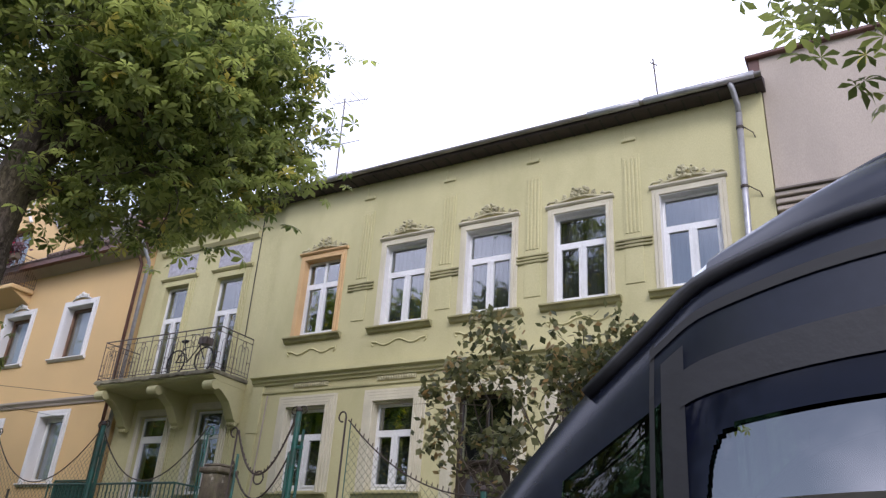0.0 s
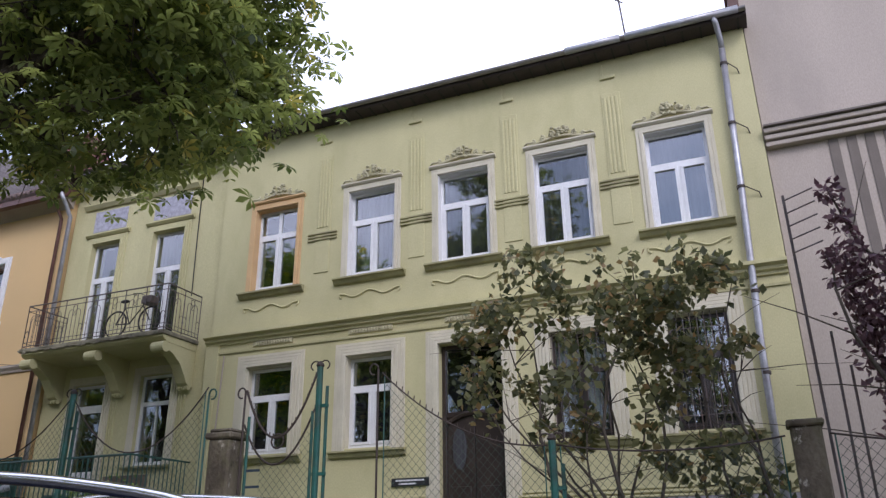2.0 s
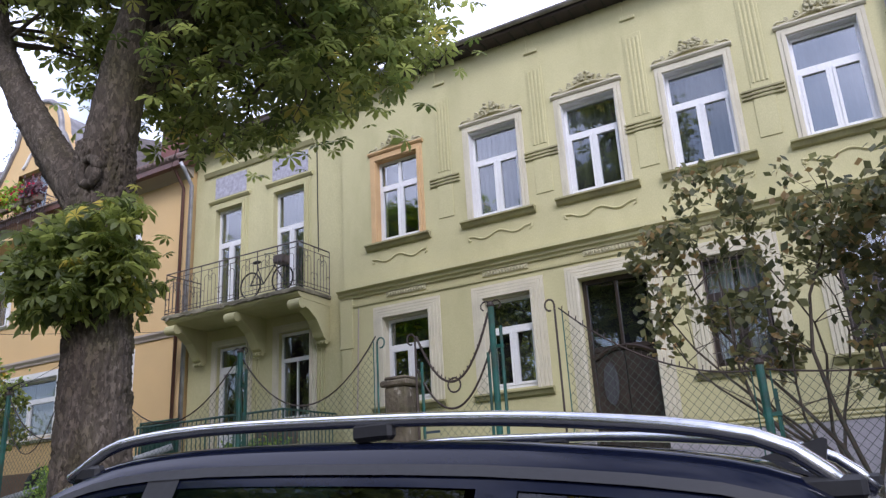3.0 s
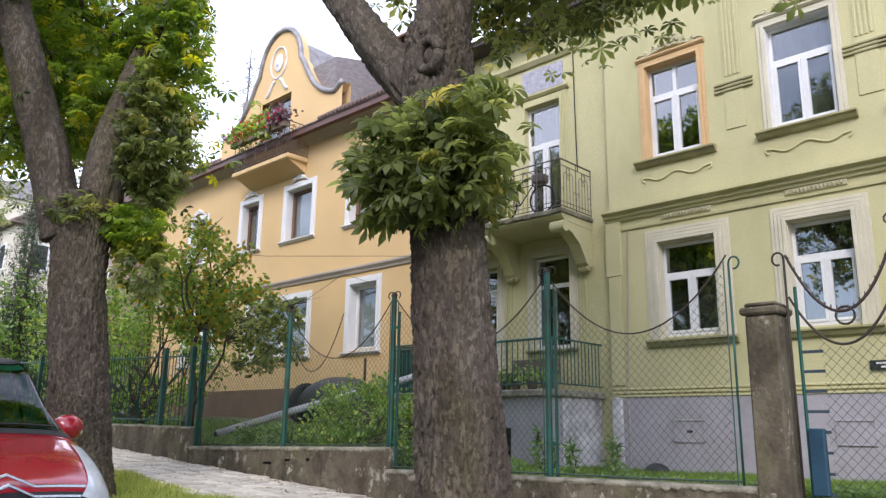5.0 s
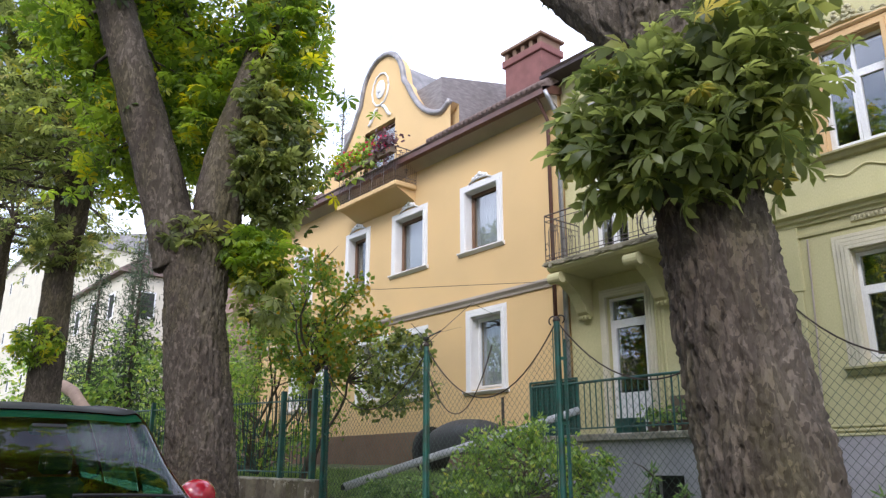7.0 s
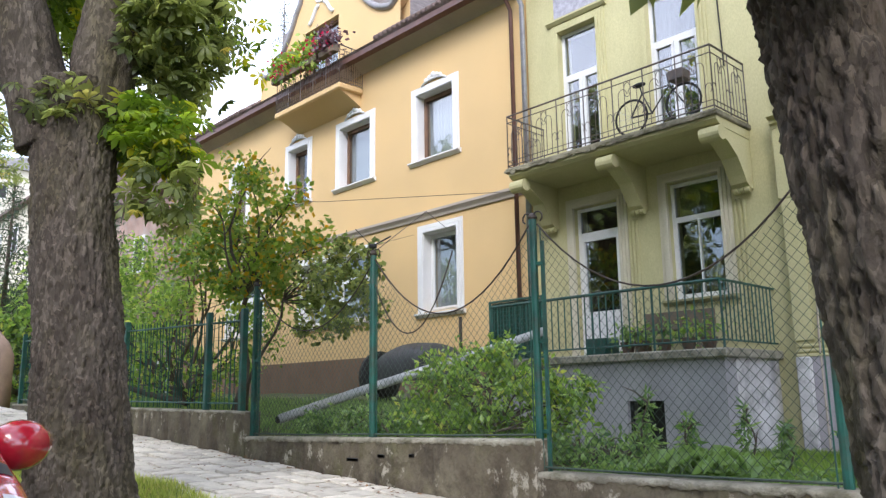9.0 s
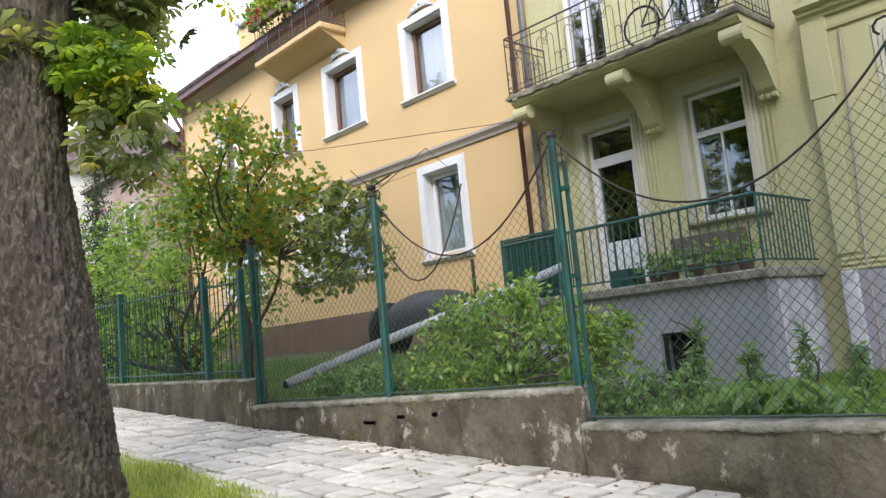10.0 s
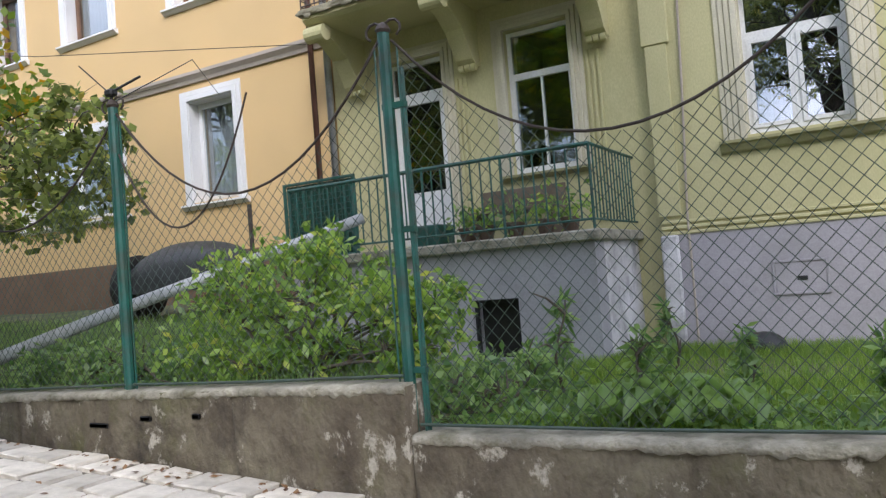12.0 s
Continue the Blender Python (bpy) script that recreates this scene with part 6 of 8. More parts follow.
cl1 = crown_points(235, (-9.75, 6.1), lambda z: lerp_tab([(4.6, 1.6), (5.6, 2.5), (7.0, 2.85), (9.0, 3.05), (12.0, 2.6)], z), lambda x, y: 6.35 + max(0, -9.75 - x) * 0.6 + max(0, 6.1 - y) * 1.3, 12.0, 11, lambda p: not (math.hypot(p[0] + 9.4, p[1] - 4.7) < 1.1 and p[2] < 7))
cl1 += crown_points(38, (-9.4, 6.0), lambda z: lerp_tab([(11.0, 2.6), (14.0, 2.2), (16.0, 1.0)], z), lambda x, y: 11.5, 16.0, 19)
make_tree((-9.3, 5.32, 0.5), "old horse chestnut with a mossy forked trunk and leafy shoots", [(-9.22, 5.30, 0.3), (-9.27, 5.32, 0.75), (-9.36, 5.35, 1.3), (-9.49, 5.40, 2.1), (-9.68, 5.48, 3.2), (-9.84, 5.53, 4.2), (-9.93, 5.57, 5.0), (-9.98, 5.6, 5.7)], [0.58, 0.455, 0.385, 0.35, 0.325, 0.325, 0.34, 0.30],
          [([(-9.97, 5.6, 5.4), (-9.85, 5.65, 6.6), (-9.55, 5.7, 8.0), (-9.3, 5.85, 10.0), (-9.2, 6.0, 14.0)], [0.29, 0.26, 0.2, 0.15, 0.05]),
           ([(-9.93, 5.57, 4.8), (-10.7, 5.5, 5.7), (-11.6, 5.45, 6.9), (-12.4, 5.5, 8.2), (-13.0, 5.6, 10.2)], [0.25, 0.21, 0.18, 0.14, 0.06]),
           ([(-9.8, 5.66, 6.7), (-9.0, 5.95, 7.4), (-8.2, 6.3, 7.9), (-7.5, 6.6, 8.3)], [0.15, 0.11, 0.07, 0.025]),
           ([(-9.83, 5.65, 6.4), (-9.2, 6.8, 7.3), (-8.7, 8.1, 7.9)], [0.14, 0.1, 0.05])],
          cl1, 46, 0.42, 11, M_LEAF, sprouts=[((-9.68, 5.32, 4.12), (0.74, 0.66, 0.46), 400, M_LEAF), ((-9.9, 5.2, 4.35), (0.6, 0.42, 0.45), 110, M_LEAF), ((-9.2, 5.15, 4.35), (0.5, 0.4, 0.5), 90, M_LEAF), ((-9.6, 5.05, 3.75), (0.45, 0.3, 0.25), 60, M_LEAF), ((-10.1, 5.05, 4.0), (0.38, 0.32, 0.42), 75, M_LEAF)], fine=True)
solo("trunk_knot", Geo().tube([(-9.78 + 0.13 * math.cos(t * 0.5236), 5.27, 5.25 + 0.15 * math.sin(t * 0.5236)) for t in range(13)], 0.055, 8).blob((-9.78, 5.31, 5.25), (0.1, 0.06, 0.11), 10, 6), M_BARK, "healed branch scar on the trunk of the tree", "branch scar", "", "", True)

cl2 = crown_points(130, (-17.6, 5.2), lambda z: lerp_tab([(5.0, 1.6), (6.5, 2.3), (9.0, 2.6), (10.5, 3.4), (13, 2.0)], z), lambda x, y: 6.4, 13.0, 12, lambda p: -0.74 * (p[0] + 16.8) + 0.67 * (p[1] - 5.05) > (0.25 if p[2] < 10.2 else -9) and 0.67 * (p[0] + 16.8) + 0.74 * (p[1] - 5.05) < 0.75 and 0.33 * (p[0] + 16.8) + 0.945 * (p[1] - 5.05) < 1.3)
make_tree((-16.2, 5.05, 0.9), "old horse chestnut forking into two stout limbs", [(-16.0, 5.07, 0.6), (-16.08, 5.07, 1.1), (-16.23, 5.06, 1.9), (-16.43, 5.05, 2.8), (-16.74, 5.02, 4.0), (-16.95, 5.03, 5.2)], [0.58, 0.46, 0.395, 0.375, 0.375, 0.44],
          [([(-16.98, 4.85, 4.6), (-17.1, 4.4, 6.1), (-17.28, 3.9, 7.7), (-17.4, 3.56, 8.9), (-17.5, 3.1, 11.5)], [0.33, 0.29, 0.26, 0.23, 0.08]),
           ([(-16.88, 5.2, 4.6), (-16.8, 5.3, 6.0), (-16.68, 5.55, 7.3), (-16.57, 5.8, 8.9), (-16.4, 6.0, 11)], [0.35, 0.32, 0.27, 0.2, 0.07])],
          cl2, 55, 0.42, 12, M_LEAF2, sprouts=[((-16.45, 5.85, 6.2), (0.55, 0.62, 1.15), 620, M_LEAF), ((-16.4, 5.6, 4.75), (0.5, 0.5, 0.42), 260, M_LEAF2), ((-16.7, 4.8, 4.95), (0.4, 0.35, 0.25), 70, M_LEAF), ((-16.4, 5.9, 8.2), (0.55, 0.62, 1.3), 560, M_LEAF2), ((-16.2, 5.45, 6.6), (0.3, 0.35, 1.0), 110, M_LEAF), ((-17.6, 4.9, 6.9), (0.6, 0.6, 0.9), 260, M_LEAF2), ((-17.1, 3.5, 8.9), (0.5, 0.7, 0.8), 200, M_LEAF), ((-16.2, 5.75, 4.15), (0.35, 0.4, 0.45), 90, M_LEAF)], fine=True)

cl3 = crown_points(100, (-25.0, 5.0), lambda z: lerp_tab([(5.5, 2.4), (8, 3.4), (12, 2.4)], z), lambda x, y: 8.0, 12.8, 13)
t3 = make_tree((-24.6, 5.1, 1.3), "tall horse chestnut with a slender grey trunk", [(-24.6, 5.1, 0.9), (-24.6, 5.1, 2.0), (-24.6, 5.1, 4.0), (-24.55, 5.1, 6.5), (-24.5, 5.1, 8.5)], [0.45, 0.36, 0.31, 0.27, 0.2],
               [([(-24.55, 5.1, 6.0), (-23.9, 5.2, 7.3), (-23.2, 5.2, 9.0)], [0.2, 0.15, 0.07]), ([(-24.55, 5.1, 6.8), (-25.3, 5.0, 8.4), (-25.9, 5.0, 10.2)], [0.2, 0.14, 0.06])],
               cl3, 48, 0.5, 13, M_LEAF, sprouts=[((-24.3, 4.8, 4.5), (0.7, 0.5, 0.45), 150, M_LEAF2), ((-24.4, 4.9, 6.6), (0.9, 0.7, 0.6), 200, M_LEAF)])
cl4 = crown_points(85, (-32.6, 4.6), lambda z: lerp_tab([(5.5, 2.4), (8, 3.6), (12, 2.4)], z), lambda x, y: 8.0, 12.8, 14)
t4 = make_tree((-32.3, 5.0, 1.75), "tall horse chestnut in the row along the street", [(-32.6, 5.0, 1.4), (-32.5, 5.0, 2.6), (-32.2, 5.0, 5.0), (-31.9, 5.0, 7.5), (-31.7, 5.0, 9.0)], [0.5, 0.40, 0.35, 0.3, 0.2],
               [([(-32.0, 5.0, 6.5), (-31.2, 5.0, 7.8), (-30.5, 5.1, 9.0)], [0.2, 0.15, 0.07]), ([(-32.0, 5.0, 7.0), (-32.8, 4.8, 8.6), (-33.5, 4.6, 10.2)], [0.2, 0.14, 0.06])],
               cl4, 48, 0.5, 14, M_LEAF)
cl5 = crown_points(110, (3.9, 5.3), lambda z: lerp_tab([(4.3, 2.6), (5.2, 3.8), (7, 4.0), (11, 2.4)], z), lambda x, y: 4.55 + 0.25 * abs(x - 1.0) ** 0.5 + max(0, 4.3 - y) * 1.5, 11, 15)
rng5 = random.Random(55)
while len(cl5) < 165:
    p = (rng5.uniform(0.9, 3.0), rng5.uniform(5.0, 7.0), rng5.uniform(4.7, 7.2))
    if p[2] > 6.75 - 1.9 * (p[0] - 0.85):
        cl5.append(p)
make_tree((4.6, 5.2, 0.0), "horse chestnut reaching over the pavement", [(4.6, 5.2, -0.5), (4.6, 5.2, 0.4), (4.6, 5.2, 2.2), (4.5, 5.2, 4.5)], [0.5, 0.42, 0.36, 0.33],
          [([(4.5, 5.2, 4.2), (3.2, 5.2, 5.2), (1.6, 5.2, 5.9), (0.6, 5.2, 6.2)], [0.25, 0.18, 0.1, 0.04]), ([(4.5, 5.2, 4.2), (5.0, 5.4, 6.5), (5.4, 5.6, 9)], [0.28, 0.2, 0.08])],
          cl5, 46, 0.4, 15, M_LEAF)
# trees across the road
for x, y, r, k in ((-12.5, -8.5, 40, 1.25), (-20.5, -8.0, 160, 1.35), (-29.0, -7.5, 80, 1.4), (14.0, -9.0, 250, 1.2), (-5.5, -8.0, 300, 1.1)):
    copy_thing(t3 if r < 200 else t4, pose(x, y, G(x) - 0.2, 0, 0, r) @ Matrix.Scale(k, 4))
cl6 = crown_points(120, (-24.6, -12.0), lambda z: lerp_tab([(3.0, 2.6), (6, 4.2), (10, 3.6), (13, 1.6)], z), lambda x, y: 4.2, 13.0, 16)
t6 = make_tree((-24.6, -12.0, 1.3), "broad garden tree across the road with a low crown", [(-24.6, -12.0, 0.9), (-24.6, -12.0, 2.0), (-24.5, -12.0, 4.0), (-24.5, -12.0, 7.0)], [0.4, 0.32, 0.28, 0.2],
               [([(-24.5, -12.0, 3.5), (-23.2, -11.8, 5.2), (-22.2, -11.6, 7.0)], [0.18, 0.13, 0.05]), ([(-24.5, -12.0, 4.5), (-25.8, -12.2, 6.4), (-26.6, -12.4, 8.6)], [0.18, 0.12, 0.05]), ([(-24.5, -12.0, 6.0), (-24.4, -12.1, 10.5)], [0.18, 0.05])],
               cl6, 46, 0.6, 16, M_LEAF, "garden trees across the road", palmate(6, 0.3, 0.13))
for x, y, r, k in ((-34.0, -12.5, 70, 1.1), (-8.0, -13.0, 130, 0.7), (10.0, -12.0, 20, 1.0)):
    copy_thing(t6, pose(x, y, G(x) - 0.2, 0, 0, r) @ Matrix.Scale(k, 4))


def make_shrub(name, base, label, stems, blobs, template, material, seed, category="shrub", tilt=0.8, size=(0.7, 1.3), twig=0.012, group="", fork=None):
    """Stems from the base, or from a fork above it, to each tip, with leaves in loose clouds along them."""
    t = thing(name, base, label, category, group)
    rng = random.Random(seed)
    rg = np.random.RandomState(seed)
    g = Geo()
    cs = []
    if fork:
        g.tube(bend(base, fork, rng, 0, 0.06, 7), [twig * (6 - 0.35 * i) for i in range(8)], 9, False)
    for tip in stems:
        line = bend(fork or base, tip, rng, -0.05, 0.10, 7)
        L = (Vector(tip) - Vector(fork or base)).length
        g.tube(line, [twig * (1 + 0.8 * L) * (1 - 0.8 * i / 7) for i in range(8)], 5, False)
        for k in range(5):
            i = rng.randint(3, 6)
            e = line[i] + Vector((rng.gauss(0, 0.16 * L), rng.gauss(0, 0.10 * L), abs(rng.gauss(0.08 * L, 0.08 * L))))
            g.tube([line[i], line[i].lerp(e, 0.5) + Vector((0, 0, 0.03)), e], [twig, twig * 0.7, twig * 0.3], 4, False)
    tagged(part("stem_work", g, M_TWIG, t, "brown branching stems", True), kind="stuff")
    for (c, rad, n) in blobs:
        u = rg.normal(0, 1, (n, 3)) * 0.52
        d = np.linalg.norm(u, axis=1)[:, None]
        u = np.where(d > 1.25, u / d * rg.uniform(0.5, 1.1, (n, 1)), u)
        cs.append(u * rad + np.array(c))
    cs = np.concatenate(cs)
    v, f = scatter(cs, template, rg, tilt, size)
    tagged(array_part("leaves", v, f, material, t), kind="stuff")
    return t


def loose_blobs(rng, n, x0, x1, y0, y1, z0, z1, rad, per, shape=None):
    out = []
    while len(out) < n:
        p = (rng.uniform(x0, x1), rng.uniform(y0, y1), rng.uniform(z0, z1))
        if shape and not shape(*p):
            continue
        r = rad * rng.uniform(0.6, 1.3)
        out.append((p, (r, r * 0.9, r * 0.85), int(per * rng.uniform(0.6, 1.3))))
    return out


rng = random.Random(21)
lil = loose_blobs(rng, 40, -5.2, -2.6, 9.2, 10.4, 2.9, 5.3, 0.27, 62, lambda x, y, z: ((x + 3.9) / 1.4) ** 2 + ((z - 4.1) / 1.25) ** 2 < 1)
lil += [((x, 9.8, 4.6 + 0.45 * k), (0.16, 0.16, 0.3), 26) for x in (-4.6, -3.9, -3.0, -3.4) for k in range(2)]
make_shrub("lilac_bush", (-3.15, 9.8, 1.2), "tall lilac bush with dusty dark green leaves behind the fence", [b[0] for b in lil[::5]], lil, simple_leaf(0.115, 0.085), M_LILACLEAF, 21, "bush", twig=0.008, group="lilac bushes")
lil2 = loose_blobs(rng, 32, -3.0, -1.6, 9.2, 10.3, 1.7, 5.0, 0.26, 58, lambda x, y, z: ((x + 2.3) / 0.8) ** 2 + ((z - 3.4) / 1.75) ** 2 < 1)
make_shrub("lilac_bush", (-2.1, 9.8, 1.15), "slender lilac bush with dusty dark green leaves", [b[0] for b in lil2[::5]], lil2, simple_leaf(0.115, 0.085), M_LILACLEAF, 22, "bush", twig=0.008, group="lilac bushes")
plum = []
tips = [(-0.62, 10.2, 5.75), (-0.75, 10.1, 4.9), (-0.1, 10.4, 4.9), (0.3, 10.2, 5.0), (0.7, 10.2, 5.0), (1.15, 10.3, 5.4), (1.2, 10.2, 4.6)]
for i, tp in enumerate(tips):
    for k in range(9):
        q = Vector((0.15, 10.2, 1.4)).lerp(Vector(tp), 0.38 + 0.62 * k / 8)
        r = 0.36 * (1 - 0.62 * k / 8)
        plum.append(((q.x, q.y, q.z), (r, r, r), 105 if k < 6 else 60))
make_shrub("plum_tree", (0.15, 10.2, 1.0), "purple-leaved plum with long upright shoots", tips, plum, simple_leaf(0.115, 0.06), M_PLUM, 23, "tree")
rng = random.Random(31)
og = loose_blobs(rng, 78, -25.4, -20.6, 9.4, 11.4, 3.9, 7.5, 0.36, 62, lambda x, y, z: ((x + 23.0) / 2.25) ** 2 + ((z - 5.55 + 0.2 * (x + 23)) / 1.55) ** 2 < 1)
make_shrub("small_tree", (-23.1, 10.3, 1.8), "small garden tree turning orange and yellow", [b[0] for b in og[::5]], og, simple_leaf(0.13, 0.09), M_ORANGE, 31, "tree", twig=0.013, fork=(-22.75, 10.3, 4.15))
og2 = loose_blobs(rng, 80, -34.0, -24.0, 9.4, 13.0, 2.2, 6.6, 0.6, 130, lambda x, y, z: z < 6.4 - 0.32 * max(0, x + 27))
make_shrub("garden_shrub", (-26.3, 10.8, 2.0), "overgrown light green shrubs in the front garden", [b[0] for b in og2[::4]], og2, simple_leaf(0.14, 0.08), M_BUSH, 32, "shrub", group="garden shrubs")
dk = loose_blobs(rng, 30, -20.2, -17.7, 9.3, 10.1, 2.95, 4.7, 0.25, 72, lambda x, y, z: ((x + 18.9) / 1.25) ** 2 + ((z - 3.8) / 0.8) ** 2 < 1)
make_shrub("climbing_shrub", (-21.9, 9.9, 1.8), "dark green arching shrub hanging over the fence", [b[0] for b in dk[::3]], dk, simple_leaf(0.10, 0.075), M_LEAF, 33, "shrub", twig=0.006, fork=(-20.5, 9.75, 3.75))
bb = loose_blobs(rng, 60, -16.9, -14.3, 9.25, 10.4, 1.4, 2.75, 0.26, 85, lambda x, y, z: z < 2.8 - 0.5 * abs(x + 15.8))
make_shrub("garden_shrub", (-15.7, 9.7, 1.5), "bushy light green garden shrub behind the chain-link", [b[0] for b in bb[::3]], bb, simple_leaf(0.10, 0.05), M_BUSH, 34, "shrub", group="garden shrubs")
bb = loose_blobs(rng, 54, -20.0, -16.6, 9.2, 10.0, 1.45, 1.82, 0.2, 75)
make_shrub("garden_shrub", (-18.4, 9.6, 1.5), "low leafy growth along the garden wall", [b[0] for b in bb[::4]], bb, simple_leaf(0.09, 0.05), M_WEED, 35, "shrub", group="garden shrubs")
bb = loose_blobs(rng, 22, -14.5, -13.2, 9.25, 11.0, 1.15, 1.9, 0.2, 75, lambda x, y, z: z < 1.9 - 0.5 * (x + 14.5))
make_shrub("garden_shrub", (-13.9, 9.7, 1.2), "weedy growth beside the fence post", [b[0] for b in bb[::3]], bb, simple_leaf(0.09, 0.045), M_WEED, 36, "shrub", group="garden shrubs")
for i, (x, y, h) in enumerate(((-13.35, 9.75, 0.85), (-12.75, 9.5, 0.6), (-13.0, 11.2, 0.7), (-10.6, 9.6, 0.55), (-12.3, 10.6, 0.5), (-11.4, 9.8, 0.5))):
    z = garden_z(x, y)
    make_shrub("tall_weed", (x, y, z), "single upright weed with narrow leaves", [(x + 0.03, y, z + h)], [((x, y, z + h * q), (0.13 * (1.15 - q), 0.13 * (1.15 - q), 0.07), 22) for q in (0.25, 0.4, 0.55, 0.7, 0.85, 1.0)], simple_leaf(0.13, 0.035), M_WEED, 50 + i, "weed", group="tall weeds")
hz = garden_z(-12.6, 9.5)
ho = thing("hosta_plant", (-12.6, 9.5, hz), "low spreading plant with large green leaves", "plant")
rg = np.random.RandomState(9)
for k in range(80):
    a, r = rg.uniform(0, math.tau), rg.uniform(0.1, 0.62)
    L = 0.12 + 0.07 * rg.uniform()
    tv = np.array([(0, 0, 0), (0.35 * L, 0.34 * L, 0.06), (0.8 * L, 0.22 * L, 0.0), (1.1 * L, 0, -0.07), (0.8 * L, -0.22 * L, 0.0), (0.35 * L, -0.34 * L, 0.06)])
    v, f = scatter(np.array([[-12.6 + r * math.cos(a) * 1.0, 9.5 + r * math.sin(a) * 0.55, hz + 0.16 + 0.24 * (0.7 - r)]]), (tv, np.array([(0, 1, 2), (0, 2, 3), (0, 3, 4), (0, 4, 5)])), rg, 0.3)
    array_part("leaf", v, f, M_WEED, ho)

# grass
def grass(name, n, x0, x1, y0, y1, zf, h, material, seed, label, keep=None):
    rg = np.random.RandomState(seed)
    x, y = rg.uniform(x0, x1, n), rg.uniform(y0, y1, n)
    if keep is not None:
        ok = keep(x, y, rg)
        x, y = x[ok], y[ok]
    n = len(x)
    z = np.array([zf(a, b) for a, b in zip(x, y)])
    a = rg.uniform(0, math.tau, n)
    hh = h * rg.uniform(0.5, 1.4, n)
    w = 0.006 * rg.uniform(0.7, 1.5, n)
    lean = rg.normal(0, 0.45, (n, 2)) * hh[:, None]
    v = np.empty((n, 3, 3))
    v[:, 0] = np.stack([x - w * np.cos(a), y - w * np.sin(a), z - 0.01], 1)
    v[:, 1] = np.stack([x + w * np.cos(a), y + w * np.sin(a), z - 0.01], 1)
    v[:, 2] = np.stack([x + lean[:, 0], y + lean[:, 1], z + hh], 1)
    ob = array_part(name, v.reshape(-1, 3), np.arange(n * 3).reshape(n, 3), material)
    tagged(ob, label, "grass", "", "stuff")


def verge_h(x, y):
    return G(x) + 0.06 + 0.03 * math.sin(x * 1.7 + y) + 0.02 * math.sin(x * 4.1 - 2 * y)


grass("verge_grass", 90000, -30, -6.5, 3.95, 6.75, verge_h, 0.085, M_GRASS, 1, "short worn grass on the verge", lambda x, y, r: (np.hypot(x + 9.27, y - 5.31) > 0.46) & (np.hypot(x + 16.02, y - 5.07) > 0.5))
grass("lawn_grass", 60000, -14.4, -7.0, 9.2, 15.1, garden_z, 0.12, M_LAWN, 2, "ragged green lawn before the plinth", lambda x, y, r: r.uniform(0, 1, len(x)) < 0.25 + 0.75 * (np.sin(x * 1.3 + 2) * np.sin(y * 1.1) > -0.3))
grass("bank_grass", 30000, -34, -14.2, 9.2, 13.4, garden_z, 0.14, M_WEED, 3, "weeds and grass on the garden bank")
rg = np.random.RandomState(17)
n = 5200
cx = np.stack([rg.uniform(-14.3, -7, n), 9.25 + np.abs(rg.normal(0, 0.5, n)), np.zeros(n)], 1)
cx[:, 2] = [garden_z(a, b) + 0.05 + 0.08 * rg.uniform() for a, b, _ in cx]
v, f = scatter(cx, simple_leaf(0.075, 0.04), rg, 0.6)
tagged(array_part("ground_cover", v, f, M_WEED), "low broad-leaved weeds along the wall", "weeds", "", "stuff")
rg = np.random.RandomState(18)
n = 500
cx = np.stack([rg.uniform(-24, -9, n), np.where(rg.uniform(0, 1, n) < 0.6, 8.8 - np.abs(rg.normal(0, 0.15, n)), rg.uniform(6.7, 8.8, n)), np.zeros(n)], 1)
cx[:, 2] = [G(a) + 0.065 + 0.012 * (b - 6.6) for a, b, _ in cx]
v, f = scatter(cx, simple_leaf(0.07, 0.04), rg, 0.2)
tagged(array_part("fallen_leaves", v, f, leaf_mat("dry_leaf", (0.12, 0.06, 0.03), (0.25, 0.14, 0.06), None, 0.0, 0.8, 0.1)), "dry brown leaves scattered on the pavement", "leaves", "", "stuff")

# conifers and distance
def conifer(x, y, z, h, r, seed):
    t = thing("conifer", (x, y, z), "slender drooping fir tree", "tree", "garden firs")
    part("trunk", Geo().tube([(x, y, z), (x + 0.1, y, z + h)], [0.14, 0.03], 8), M_BARK, t, "", True)
    rg = np.random.RandomState(seed)
    g = Geo()
    cs = []
    for k in range(90):
        q = 0.12 + 0.86 * k / 90
        a = k * 2.4
        L = r * (1.1 - q) * rg.uniform(0.7, 1.2)
        p0 = np.array([x + 0.1 * q, y, z + h * q])
        p1 = p0 + np.array([math.cos(a) * L, math.sin(a) * L, -0.25 * L])
        g.tube([p0, (p0 + p1) / 2 + np.array([0, 0, 0.08 * L]), p1], [0.02, 0.014, 0.005], 4, False)
        m = int(34 * L / r * 1.4) + 8
        u = rg.uniform(0.15, 1, (m, 1))
        cs.append(p0 + (p1 - p0) * u + rg.normal(0, 1, (m, 3)) * [0.1, 0.1, 0.14] + [0, 0, -0.1])
    tagged(part("branch_work", g, M_TWIG, t, "", True), kind="stuff")
    v, f = scatter(np.concatenate(cs), simple_leaf(0.26, 0.045), rg, 0.9)
    tagged(array_part("needles", v, f, M_FIR, t), kind="stuff")


